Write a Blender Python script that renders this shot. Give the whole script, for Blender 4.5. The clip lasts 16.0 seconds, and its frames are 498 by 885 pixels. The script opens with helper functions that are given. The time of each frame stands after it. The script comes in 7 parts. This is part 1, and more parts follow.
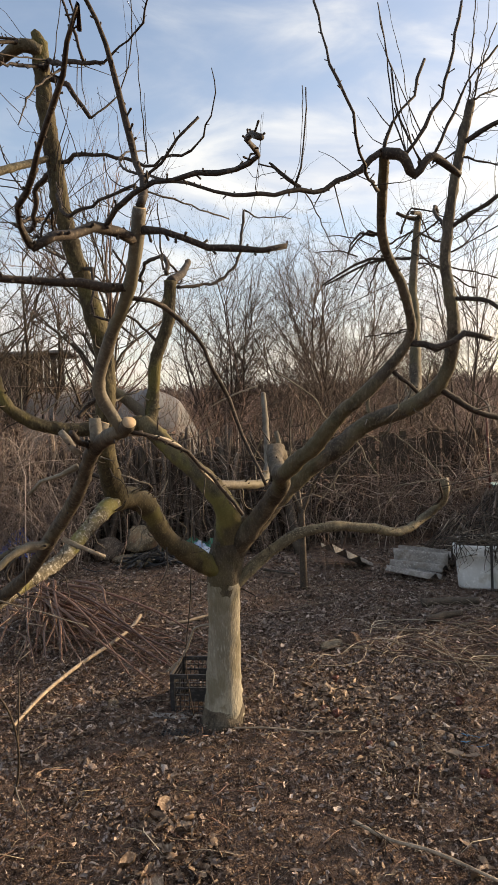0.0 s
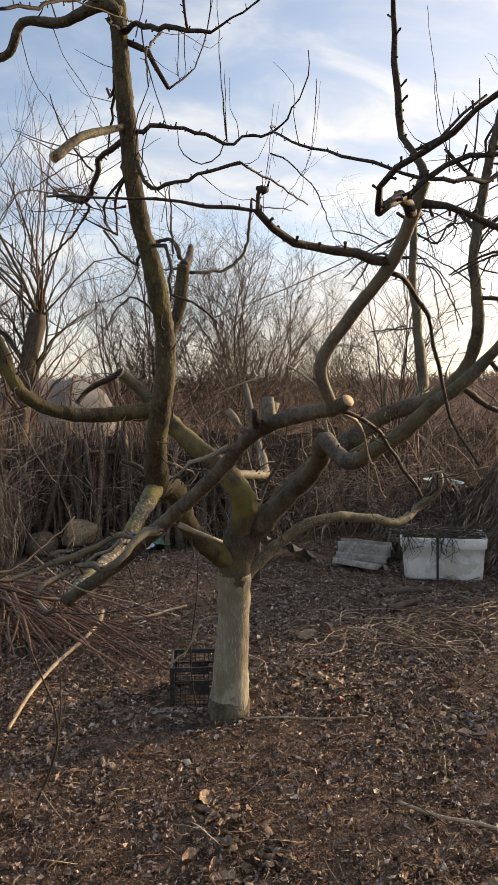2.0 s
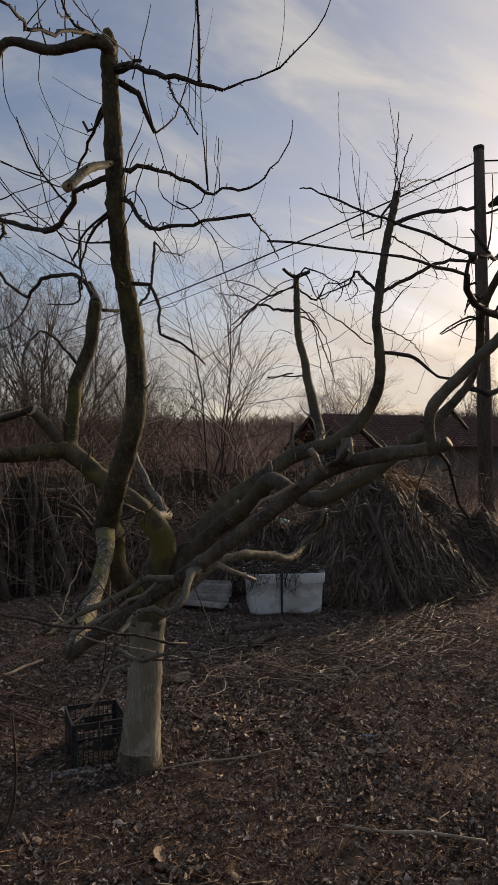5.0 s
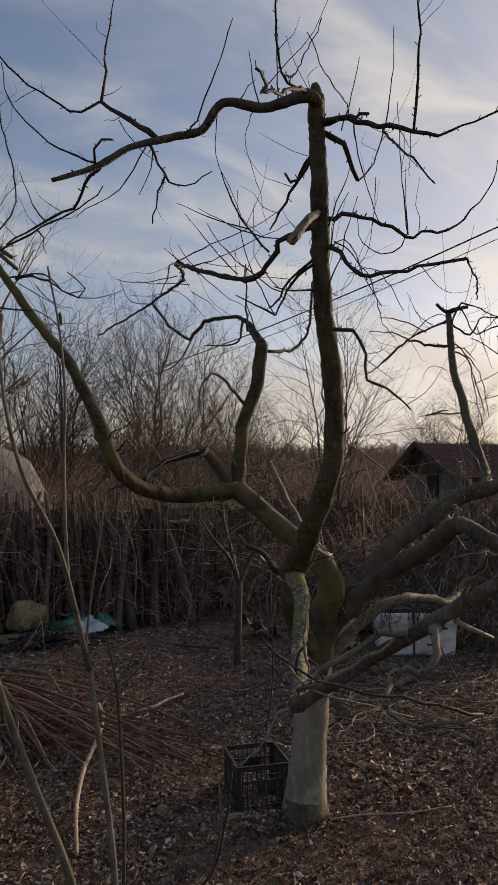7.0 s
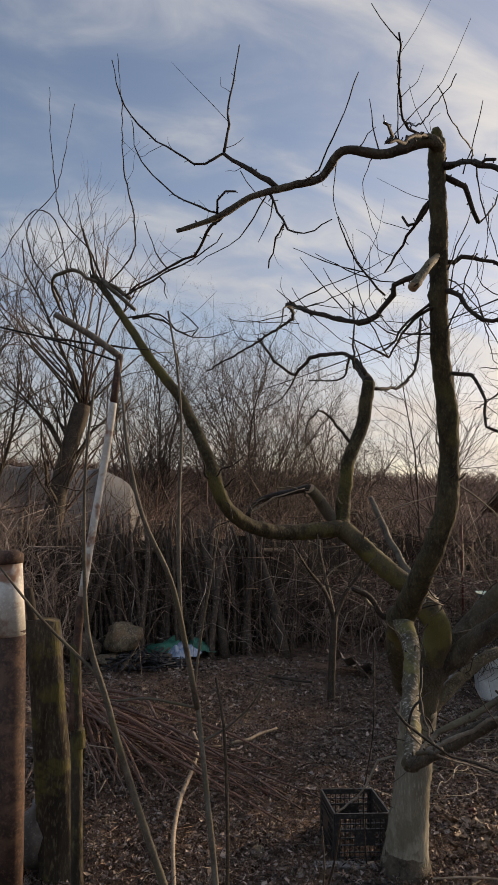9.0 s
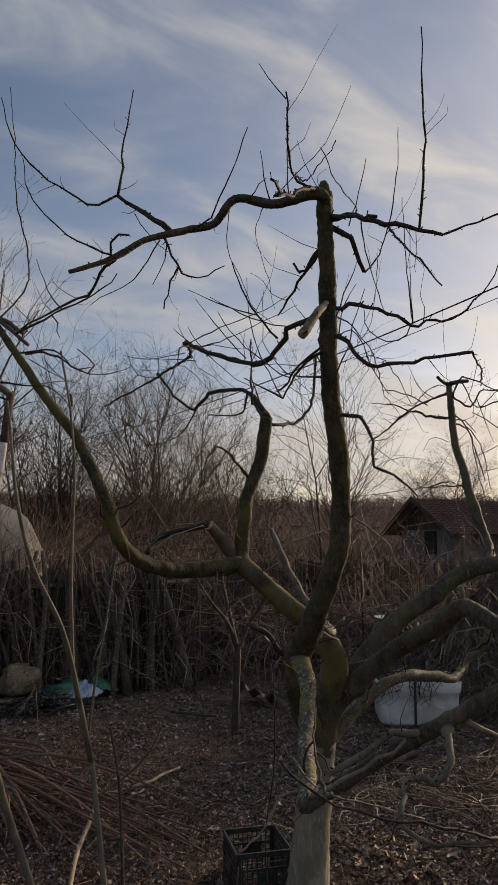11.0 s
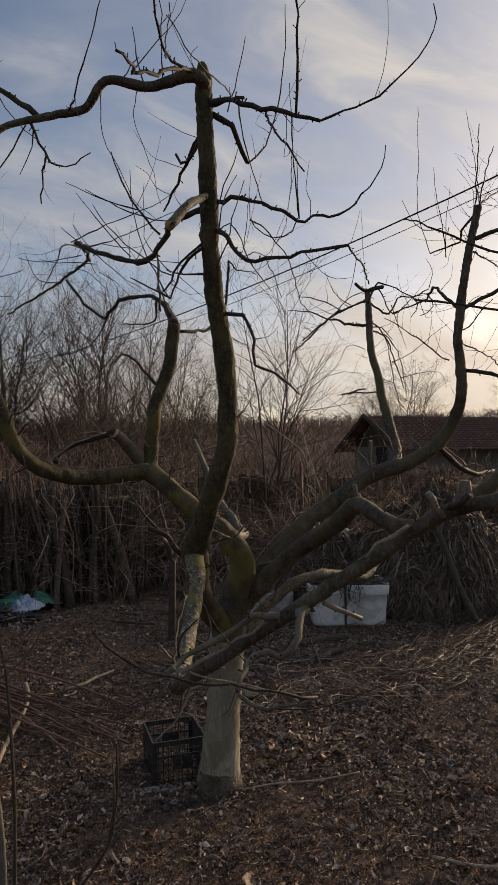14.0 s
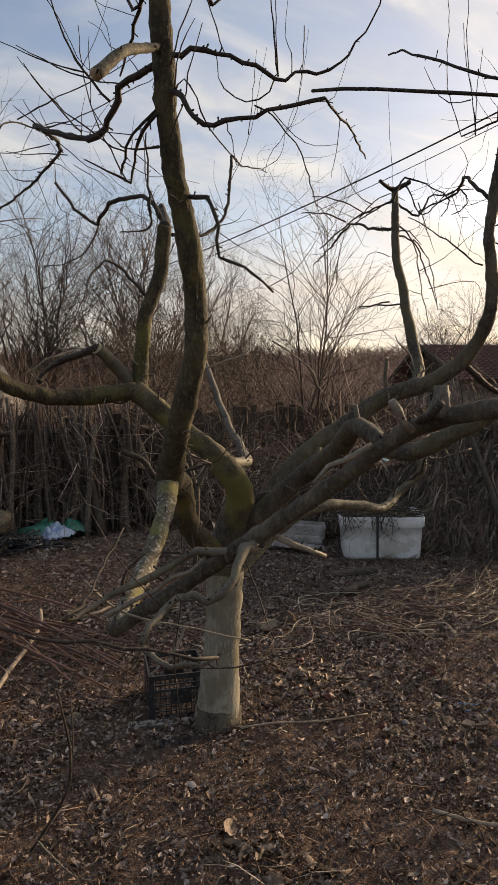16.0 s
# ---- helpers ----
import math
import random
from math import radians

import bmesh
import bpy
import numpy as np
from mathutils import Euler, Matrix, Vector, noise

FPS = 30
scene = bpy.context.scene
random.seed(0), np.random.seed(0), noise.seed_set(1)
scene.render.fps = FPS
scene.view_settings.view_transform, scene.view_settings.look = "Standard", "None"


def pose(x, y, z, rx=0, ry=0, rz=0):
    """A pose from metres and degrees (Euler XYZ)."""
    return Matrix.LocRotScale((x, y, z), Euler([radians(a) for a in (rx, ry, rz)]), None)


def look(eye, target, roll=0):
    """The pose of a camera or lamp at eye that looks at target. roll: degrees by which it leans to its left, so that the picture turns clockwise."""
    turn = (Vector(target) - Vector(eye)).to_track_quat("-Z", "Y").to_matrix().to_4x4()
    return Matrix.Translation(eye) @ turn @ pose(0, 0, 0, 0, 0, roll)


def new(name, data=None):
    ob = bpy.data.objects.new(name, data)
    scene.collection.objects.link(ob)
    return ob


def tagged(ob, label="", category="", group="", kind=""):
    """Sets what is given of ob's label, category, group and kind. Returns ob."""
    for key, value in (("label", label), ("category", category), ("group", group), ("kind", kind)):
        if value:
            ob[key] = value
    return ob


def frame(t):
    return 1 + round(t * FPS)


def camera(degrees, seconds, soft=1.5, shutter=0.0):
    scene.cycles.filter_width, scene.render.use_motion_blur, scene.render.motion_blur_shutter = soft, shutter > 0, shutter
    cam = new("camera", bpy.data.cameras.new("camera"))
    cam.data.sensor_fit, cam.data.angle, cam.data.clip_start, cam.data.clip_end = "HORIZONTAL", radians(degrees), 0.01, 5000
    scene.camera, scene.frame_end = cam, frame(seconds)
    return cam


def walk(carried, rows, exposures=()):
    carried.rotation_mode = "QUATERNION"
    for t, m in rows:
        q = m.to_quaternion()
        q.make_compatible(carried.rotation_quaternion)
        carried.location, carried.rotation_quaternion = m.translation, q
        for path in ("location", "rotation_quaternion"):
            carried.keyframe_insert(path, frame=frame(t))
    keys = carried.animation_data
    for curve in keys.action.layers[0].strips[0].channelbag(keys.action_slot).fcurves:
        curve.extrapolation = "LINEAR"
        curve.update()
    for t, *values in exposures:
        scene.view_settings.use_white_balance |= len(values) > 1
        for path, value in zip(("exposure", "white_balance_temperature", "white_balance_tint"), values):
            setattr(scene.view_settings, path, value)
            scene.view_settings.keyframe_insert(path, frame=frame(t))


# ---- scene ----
cam = camera(40.4, 16.0, soft=0.95)
PATH = [
    (0, (0.048, -0.052, 1.363), (0.044, 1.948, 1.324), -2.0),
    (0.5, (-0.094, -0.036, 1.351), (-0.011, 1.96, 1.268), 0.6),
    (1, (-0.316, -0.091, 1.349), (-0.092, 1.893, 1.224), 0.1),
    (1.5, (-0.446, -0.069, 1.346), (-0.212, 1.914, 1.243), 0.4),
    (2, (-0.523, 0.01, 1.345), (-0.204, 1.984, 1.288), -0.7),
    (2.5, (-0.566, 0.012, 1.354), (-0.157, 1.97, 1.357), 0.5),
    (3, (-0.666, -0.003, 1.359), (-0.039, 1.897, 1.355), 0.4),
    (3.2, (-0.728, -0.021, 1.355), (0.008, 1.838, 1.36), 0.2),
    (5.3, (-1.165, 0.197, 1.346), (-0.231, 1.964, 1.419), -0.7),
    (5.5, (-1.192, 0.221, 1.366), (-0.266, 1.991, 1.458), -0.7),
    (6, (-1.322, 0.275, 1.378), (-0.392, 2.042, 1.478), -2.1),
    (6.5, (-1.404, 0.298, 1.393), (-0.585, 2.118, 1.523), -2.0),
    (7, (-1.433, 0.312, 1.402), (-0.745, 2.184, 1.547), -0.1),
    (7.5, (-1.475, 0.317, 1.417), (-0.944, 2.239, 1.577), 3.1),
    (8, (-1.489, 0.324, 1.43), (-1.029, 2.264, 1.587), 2.0),
    (8.2, (-1.49, 0.323, 1.436), (-1.065, 2.27, 1.603), 2.1),
    (10.3, (-1.514, 0.32, 1.488), (-0.999, 2.233, 1.759), 0.9),
    (10.5, (-1.504, 0.316, 1.494), (-0.957, 2.22, 1.773), 0.6),
    (11, (-1.475, 0.301, 1.501), (-0.783, 2.155, 1.796), 0.5),
    (11.5, (-1.453, 0.292, 1.498), (-0.665, 2.11, 1.769), 0.1),
    (12, (-1.428, 0.281, 1.498), (-0.538, 2.053, 1.758), -0.7),
    (12.5, (-1.42, 0.268, 1.487), (-0.458, 2.003, 1.741), -1.4),
    (13, (-1.367, 0.262, 1.476), (-0.436, 2.024, 1.638), -1.3),
    (13.5, (-1.304, 0.249, 1.457), (-0.451, 2.054, 1.58), -1.1),
    (14, (-1.253, 0.225, 1.437), (-0.444, 2.053, 1.5), -0.7),
    (14.5, (-1.199, 0.209, 1.399), (-0.443, 2.06, 1.347), 0.1),
    (15, (-1.214, 0.248, 1.402), (-0.442, 2.088, 1.275), 0.3),
    (15.5, (-1.03, 0.357, 1.351), (-0.447, 2.265, 1.215), -1.6),
    (16, (-0.92, 0.407, 1.382), (-0.266, 2.292, 1.247), -0.7),
]
EXPOSURES = [(0.0, 0.7, 7800, 10), (1.5, 0.67, 7750, 10), (2.2, 0.58, 7700, 10), (3.2, 0.02, 7400, 10), (5.3, -0.58, 7050, 12), (6.2, -0.63, 7050, 12), (7.5, -0.2, 7200, 12), (8.2, -0.15, 7200, 12), (10.3, -0.3, 7200, 12), (12.5, -0.93, 7100, 12), (13.5, -0.78, 7200, 12), (14.0, -0.48, 7300, 12), (14.5, -0.2, 7400, 11), (16.0, 0.12, 7600, 11)]
walk(cam, [(t, look(eye, target, roll)) for t, eye, target, roll in PATH], EXPOSURES)

# ---- light ----
SUN_AZ, SUN_EL = 68.0, 14.5
sun_way = Vector((math.sin(radians(SUN_AZ)) * math.cos(radians(SUN_EL)), math.cos(radians(SUN_AZ)) * math.cos(radians(SUN_EL)), math.sin(radians(SUN_EL))))
sun = new("sun", bpy.data.lights.new("sun", "SUN"))
sun.data.energy, sun.data.angle, sun.data.color = 5.0, radians(9), (1.0, 0.79, 0.56)
sun.matrix_world = look(sun_way * 50, (0, 0, 0))

world = bpy.data.worlds.new("world")
scene.world = world
world.use_nodes = True


class Nodes:
    """A short hand for node trees."""

    def __init__(self, tree):
        self.tree = tree
        tree.nodes.clear()

    def add(self, kind, **inputs):
        n = self.tree.nodes.new(kind)
        for key, value in inputs.items():
            key = int(key[1:]) if key[0] == "i" and key[1:].isdigit() else key.replace("_", " ")
            if isinstance(value, bpy.types.NodeSocket):
                self.tree.links.new(value, n.inputs[key])
            else:
                n.inputs[key].default_value = value
        return n

    def math(self, op, a, b=0.0, clamp=False):
        n = self.add("ShaderNodeMath", i0=a, i1=b)
        n.operation, n.use_clamp = op, clamp
        return n.outputs[0]

    def mix(self, f, a, b, mode="MIX"):
        n = self.add("ShaderNodeMix", i0=f, i6=a, i7=b)
        n.data_type, n.blend_type = "RGBA", mode
        return n.outputs[2]

    def noise(self, scale, vector=None, detail=4.0, rough=0.55, distort=0.0):
        n = self.add("ShaderNodeTexNoise", Scale=scale, Detail=detail, Roughness=rough, Distortion=distort)
        if vector is not None:
            self.tree.links.new(vector, n.inputs["Vector"])
        return n.outputs[0]

    def ramp(self, f, lo, hi):
        n = self.add("ShaderNodeMapRange", i0=f, i1=lo, i2=hi)
        n.clamp, n.interpolation_type = True, "SMOOTHSTEP"
        return n.outputs[0]


def sky_nodes():
    n = Nodes(world.node_tree)
    way = n.add("ShaderNodeTexCoord").outputs["Generated"]
    air = n.add("ShaderNodeTexSky")
    air.sky_type, air.sun_disc, air.sun_elevation, air.sun_rotation, air.dust_density = "NISHITA", False, radians(SUN_EL), radians(SUN_AZ), 1.5
    sky = air.outputs[0]
    blue = n.mix(1.0, sky, (0.152, 0.154, 0.172, 1), "MULTIPLY")
    xyz = n.add("ShaderNodeSeparateXYZ", Vector=way).outputs
    up = n.math("MAXIMUM", xyz[2], 0.0)
    flat = n.math("ADD", up, 0.42)
    plane = n.add("ShaderNodeCombineXYZ", X=n.math("DIVIDE", xyz[0], flat), Y=n.math("DIVIDE", xyz[1], flat), Z=0.0).outputs[0]
    stretch = n.add("ShaderNodeMapping", Vector=plane, Location=(1.7, 0.4, 0.0), Rotation=(0, 0, radians(-38)), Scale=(0.62, 1.35, 1.0)).outputs[0]
    big = n.noise(1.7, stretch, 6.0, 0.5, 0.5)
    small = n.noise(5.5, stretch, 7.0, 0.55, 0.6)
    both = n.math("ADD", n.math("MULTIPLY", big, 0.6), n.math("MULTIPLY", small, 0.4))
    dot = n.add("ShaderNodeVectorMath", i0=way, i1=tuple(sun_way))
    dot.operation = "DOT_PRODUCT"
    toward = n.math("MAXIMUM", dot.outputs["Value"], 0.0)
    glow = n.math("POWER", toward, 3.0)
    cover = n.ramp(n.math("ADD", both, n.math("MULTIPLY", n.math("SUBTRACT", toward, 0.62), 0.10)), 0.33, 0.66)
    glow_tight = n.math("POWER", toward, 12.0)
    cloud_dark = n.mix(glow, (0.33, 0.39, 0.53, 1), (0.52, 0.56, 0.68, 1))
    cloud_light = n.mix(glow, (0.55, 0.60, 0.67, 1), (1.03, 0.98, 0.91, 1))
    cloud = n.mix(n.ramp(n.math("ADD", n.math("MULTIPLY", small, 0.7), n.math("MULTIPLY", big, 0.3)), 0.38, 0.64), cloud_dark, cloud_light)
    sheet = n.mix(n.math("MULTIPLY", cover, 0.92), blue, cloud)
    low = n.math("SUBTRACT", 1.0, n.ramp(up, 0.02, 0.30))
    haze = n.mix(glow, (0.60, 0.575, 0.585, 1), (0.98, 0.74, 0.54, 1))
    band = n.noise(1.0, n.add("ShaderNodeMapping", Vector=way, Scale=(2.6, 2.6, 17.0)).outputs[0], 5.0, 0.55, 0.4)
    layers = n.math("ADD", 0.35, n.math("MULTIPLY", n.ramp(band, 0.36, 0.62), 0.6))
    floor_band = n.math("ADD", 0.45, n.math("MULTIPLY", n.ramp(up, 0.055, 0.10), 0.55))
    hazed = n.mix(n.math("MULTIPLY", low, n.math("MULTIPLY", layers, floor_band)), sheet, haze)
    final = n.mix(n.math("MULTIPLY", glow_tight, 0.10), hazed, (1.5, 1.25, 0.95, 1), "ADD")
    bg = n.add("ShaderNodeBackground", Color=final, Strength=1.1)
    out = n.add("ShaderNodeOutputWorld", Surface=bg.outputs[0])


sky_nodes()

# ---- materials ----


def material(name, base, dark=None, light=None, scale=20.0, fine=120.0, rough=0.85, bump=0.3, depth=0.004, stretch=(1, 1, 1), stain=None, stain_amount=0.5, stain_scale=4.0, vary=0.0, metal=0.0, island=0.0, spec=0.3, speck=0.75):
    """A rough natural surface: coarse and fine variation of the base colour, stains in patches, relief."""
    mat = bpy.data.materials.new(name)
    mat.use_nodes = True
    n = Nodes(mat.node_tree)
    dark = dark or tuple(c * 0.55 for c in base)
    light = light or tuple(min(1.0, c * 1.45) for c in base)
    place = n.add("ShaderNodeTexCoord").outputs["Object"]
    where = n.add("ShaderNodeMapping", Vector=place, Scale=stretch).outputs[0]
    coarse = n.noise(scale, where, 5.0, 0.6, 0.2)
    grain = n.noise(fine, where, 3.0, 0.6)
    broad = n.noise(scale * 0.27, place, 3.0, 0.6)
    colour = n.mix(n.ramp(coarse, 0.3, 0.7), (*dark, 1), (*base, 1))
    colour = n.mix(n.math("MULTIPLY", n.ramp(broad, 0.52, 0.3), 0.45), colour, (*dark, 1))
    colour = n.mix(n.math("MULTIPLY", n.ramp(grain, 0.5, 0.72), speck), colour, (*light, 1))
    colour = n.mix(n.math("MULTIPLY", n.ramp(grain, 0.44, 0.3), 0.6), colour, (*dark, 1))
    if stain:
        patch = n.ramp(n.noise(stain_scale, place, 4.0, 0.65, 0.3), 0.5, 0.62)
        colour = n.mix(n.math("MULTIPLY", patch, stain_amount), colour, (*stain, 1))
    if vary:
        r = n.add("ShaderNodeObjectInfo").outputs["Random"]
        colour = n.mix(n.math("MULTIPLY", r, vary), colour, (*dark, 1))
    if island:
        r = n.add("ShaderNodeNewGeometry").outputs["Random Per Island"]
        colour = n.mix(n.math("MULTIPLY", r, island), colour, (*dark, 1))
        colour = n.mix(n.math("MULTIPLY", n.ramp(r, 0.75, 1.0), island * 0.8), colour, (*light, 1))
    height = n.math("ADD", n.math("MULTIPLY", coarse, 0.6), n.math("MULTIPLY", grain, 0.4))
    relief = n.add("ShaderNodeBump", Strength=bump, Distance=depth, Height=height).outputs[0]
    bsdf = n.add("ShaderNodeBsdfPrincipled", Base_Color=colour, Roughness=rough, Metallic=metal, Normal=relief, Specular_IOR_Level=spec)
    n.add("ShaderNodeOutputMaterial", Surface=bsdf.outputs[0])
    return mat


BARK = material("bark", (0.112, 0.091, 0.064), (0.032, 0.025, 0.018), (0.23, 0.195, 0.145), 16, 120, 0.75, 1.0, 0.012, stretch=(1, 1, 0.6), stain=(0.115, 0.100, 0.045), stain_amount=0.45, stain_scale=2.6, spec=0.3, speck=0.4)
# mossy bark of the low limbs, colour lifted for the light they catch
BARK_MOSS_LIT = material("mossy_bark_lit", (0.108, 0.088, 0.048), (0.034, 0.027, 0.017), (0.215, 0.182, 0.108), 11, 170, 0.8, 0.8, 0.006, stretch=(1, 1, 0.6), stain=(0.175, 0.156, 0.042), stain_amount=0.6, stain_scale=2.6, spec=0.25, speck=0.45)
# the same olive bark, darkened for upper limbs backlit by the sky
BARK_OLIVE_BACKLIT = material("olive_bark_backlit", (0.085, 0.070, 0.036), (0.024, 0.019, 0.012), (0.175, 0.148, 0.08), 16, 120, 0.8, 1.0, 0.012, stretch=(1, 1, 0.6), stain=(0.135, 0.120, 0.032), stain_amount=0.6, stain_scale=2.6, spec=0.25, speck=0.45)
BARK_GREY = material("bark_grey", (0.150, 0.130, 0.100), (0.058, 0.048, 0.036), (0.27, 0.24, 0.19), 14, 170, 0.7, 0.8, 0.004, stain=(0.12, 0.105, 0.055), stain_amount=0.5, stain_scale=5.0, spec=0.35, speck=0.4)
BARK_PALE = material("bark_pale", (0.29, 0.25, 0.195), (0.13, 0.105, 0.078), (0.44, 0.39, 0.315), 16, 150, 0.65, 0.7, 0.005, stain=(0.15, 0.125, 0.07), stain_amount=0.4, stain_scale=6.0, spec=0.4, speck=0.4)
BARK_LOW = material("young_bark", (0.185, 0.160, 0.100), (0.060, 0.050, 0.034), (0.33, 0.29, 0.205), 22, 150, 0.7, 0.8, 0.006, stain=(0.075, 0.062, 0.040), stain_amount=0.5, stain_scale=9.0)
BARK_TWIG = material("bark_twig", (0.048, 0.036, 0.028), (0.020, 0.015, 0.012), (0.13, 0.102, 0.078), 30, 200, 0.75, 0.5, 0.002)
BARK_DARK = material("bark_dark", (0.085, 0.065, 0.048), (0.035, 0.027, 0.02), (0.19, 0.155, 0.115), 16, 130, 0.75, 0.7, 0.005, vary=0.4)
WASH = material("whitewash", (0.33, 0.305, 0.24), (0.17, 0.15, 0.11), (0.43, 0.40, 0.325), 9, 110, 0.85, 1.0, 0.014, stretch=(1, 1, 0.22), stain=(0.15, 0.13, 0.085), stain_amount=0.75, stain_scale=7.0, speck=0.55)
CUT_WOOD = material("cut_wood", (0.42, 0.32, 0.21), (0.28, 0.2, 0.125), (0.52, 0.42, 0.3), 30, 200, 0.8, 0.3, 0.002)
SOIL = material("soil", (0.215, 0.142, 0.106), (0.040, 0.026, 0.020), (0.42, 0.305, 0.24), 10, 130, 0.95, 1.0, 0.05, stain=(0.27, 0.182, 0.132), stain_amount=0.45, stain_scale=1.3, spec=0.15)
LEAVES = material("dead_leaves", (0.40, 0.30, 0.245), (0.050, 0.033, 0.027), (0.70, 0.585, 0.51), 60, 220, 0.7, 0.6, 0.002, island=0.82, spec=0.2)
STRAW = material("straw", (0.36, 0.295, 0.21), (0.13, 0.10, 0.07), (0.60, 0.52, 0.40), 20, 120, 0.55, 0.3, 0.002, island=0.8, spec=0.35)
STRAW_BRIGHT = material("fresh_straw", (0.46, 0.30, 0.17), (0.20, 0.12, 0.07), (0.66, 0.48, 0.31), 20, 120, 0.6, 0.3, 0.002, island=0.8, spec=0.3)
RED_CANE = material("red_cane", (0.27, 0.148, 0.10), (0.10, 0.052, 0.038), (0.47, 0.31, 0.23), 20, 120, 0.55, 0.3, 0.002, island=0.7, spec=0.35)
FAR_CANE = material("far_cane", (0.155, 0.098, 0.080), (0.055, 0.034, 0.029), (0.33, 0.235, 0.195), 20, 120, 0.6, 0.3, 0.002, island=0.8, spec=0.3)
BRUSH = material("brush_stems", (0.19, 0.128, 0.098), (0.065, 0.042, 0.034), (0.42, 0.315, 0.25), 12, 80, 0.65, 0.3, 0.003, island=0.85, spec=0.3)
PALE_STICK = material("peeled_stick", (0.34, 0.27, 0.195), (0.18, 0.135, 0.095), (0.50, 0.42, 0.32), 15, 120, 0.65, 0.6, 0.004)
WEATHERED = material("weathered_wood", (0.08, 0.06, 0.042), (0.026, 0.019, 0.014), (0.17, 0.135, 0.10), 6, 90, 0.85, 0.9, 0.008, stretch=(1, 1, 0.12), vary=0.7, stain=(0.065, 0.06, 0.025), stain_amount=0.5, stain_scale=2.5)
STAKE = material("stake_bark", (0.135, 0.10, 0.075), (0.045, 0.033, 0.025), (0.36, 0.29, 0.225), 10, 90, 0.8, 0.8, 0.006, stretch=(1, 1, 0.3), vary=0.75)
GREY_WOOD = material("greyed_wood", (0.19, 0.165, 0.135), (0.085, 0.070, 0.055), (0.31, 0.28, 0.24), 9, 110, 0.85, 0.8, 0.005, stretch=(1, 1, 0.3))
PLASTIC_WHITE = material("white_plastic", (0.72, 0.74, 0.74), (0.55, 0.56, 0.55), (0.80, 0.81, 0.81), 3, 40, 0.45, 0.15, 0.002, stain=(0.34, 0.31, 0.25), stain_amount=0.6, stain_scale=4.0, spec=0.5)
PLASTIC_BLACK = material("black_plastic", (0.03, 0.03, 0.032), (0.016, 0.016, 0.017), (0.10, 0.095, 0.09), 9, 80, 0.45, 0.2, 0.001, spec=0.5)
ASBESTOS = material("fibre_cement", (0.33, 0.31, 0.285), (0.17, 0.155, 0.14), (0.45, 0.43, 0.40), 8, 70, 0.9, 0.8, 0.006, stain=(0.14, 0.115, 0.09), stain_amount=0.6, stain_scale=6.0)
FILM = material("greyed_film", (0.225, 0.22, 0.215), (0.13, 0.126, 0.122), (0.32, 0.315, 0.31), 4, 50, 0.6, 0.5, 0.006, stain=(0.14, 0.13, 0.115), stain_amount=0.55, stain_scale=2.2, spec=0.3)
STONE = material("stone", (0.30, 0.222, 0.135), (0.10, 0.08, 0.056), (0.46, 0.40, 0.30), 9, 70, 0.9, 1.0, 0.02, stain=(0.20, 0.07, 0.045), stain_amount=0.4, stain_scale=4.0)
GREEN_SHEET = material("green_plastic_sheet", (0.03, 0.20, 0.13), (0.015, 0.1, 0.07), (0.09, 0.36, 0.25), 12, 50, 0.4, 0.4, 0.006, spec=0.5)
WHITE_BAG = material("white_blue_bag", (0.55, 0.60, 0.66), (0.2, 0.3, 0.5), (0.75, 0.78, 0.8), 12, 50, 0.45, 0.4, 0.006, spec=0.5)
BLUE_BAG = material("blue_plastic_bag", (0.03, 0.08, 0.42), (0.02, 0.04, 0.2), (0.1, 0.2, 0.6), 12, 50, 0.4, 0.4, 0.006, spec=0.5)
TEAL = material("teal_plastic", (0.23, 0.44, 0.43), (0.12, 0.25, 0.25), (0.45, 0.6, 0.58), 8, 50, 0.5, 0.3, 0.004, spec=0.5)
RUST = material("rusty_steel", (0.085, 0.05, 0.038), (0.04, 0.025, 0.02), (0.17, 0.1, 0.07), 10, 90, 0.8, 0.5, 0.003, stain=(0.19, 0.11, 0.07), stain_amount=0.5, stain_scale=9.0)
PAINT_WHITE = material("flaking_white_paint", (0.68, 0.665, 0.62), (0.48, 0.45, 0.40), (0.78, 0.77, 0.74), 10, 90, 0.55, 0.4, 0.002, stain=(0.23, 0.10, 0.05), stain_amount=0.9, stain_scale=6.0)
MOSS_BARK = material("mossy_pole", (0.062, 0.050, 0.034), (0.022, 0.017, 0.012), (0.15, 0.125, 0.085), 12, 100, 0.9, 1.0, 0.012, stretch=(1, 1, 0.3), stain=(0.13, 0.118, 0.032), stain_amount=0.6, stain_scale=5.0)
TREE_BARK = material("bush_bark", (0.094, 0.069, 0.056), (0.038, 0.027, 0.021), (0.215, 0.163, 0.132), 12, 80, 0.75, 0.3, 0.003, vary=0.3)
TAN_LEAVES = material("tan_leaves", (0.34, 0.235, 0.155), (0.11, 0.07, 0.048), (0.60, 0.47, 0.35), 30, 120, 0.65, 0.8, 0.004, island=0.7, spec=0.25)
TILE_RED = material("clay_roof_tiles", (0.135, 0.068, 0.054), (0.07, 0.038, 0.032), (0.21, 0.115, 0.09), 3, 40, 0.85, 0.4, 0.01, vary=0.5)
PLASTER = material("grey_plaster", (0.135, 0.13, 0.118), (0.08, 0.077, 0.068), (0.19, 0.185, 0.168), 1.5, 30, 0.9, 0.4, 0.01)
OPENING_SHADE = material("painted_interior_shade", (0.02, 0.018, 0.016), rough=0.9)
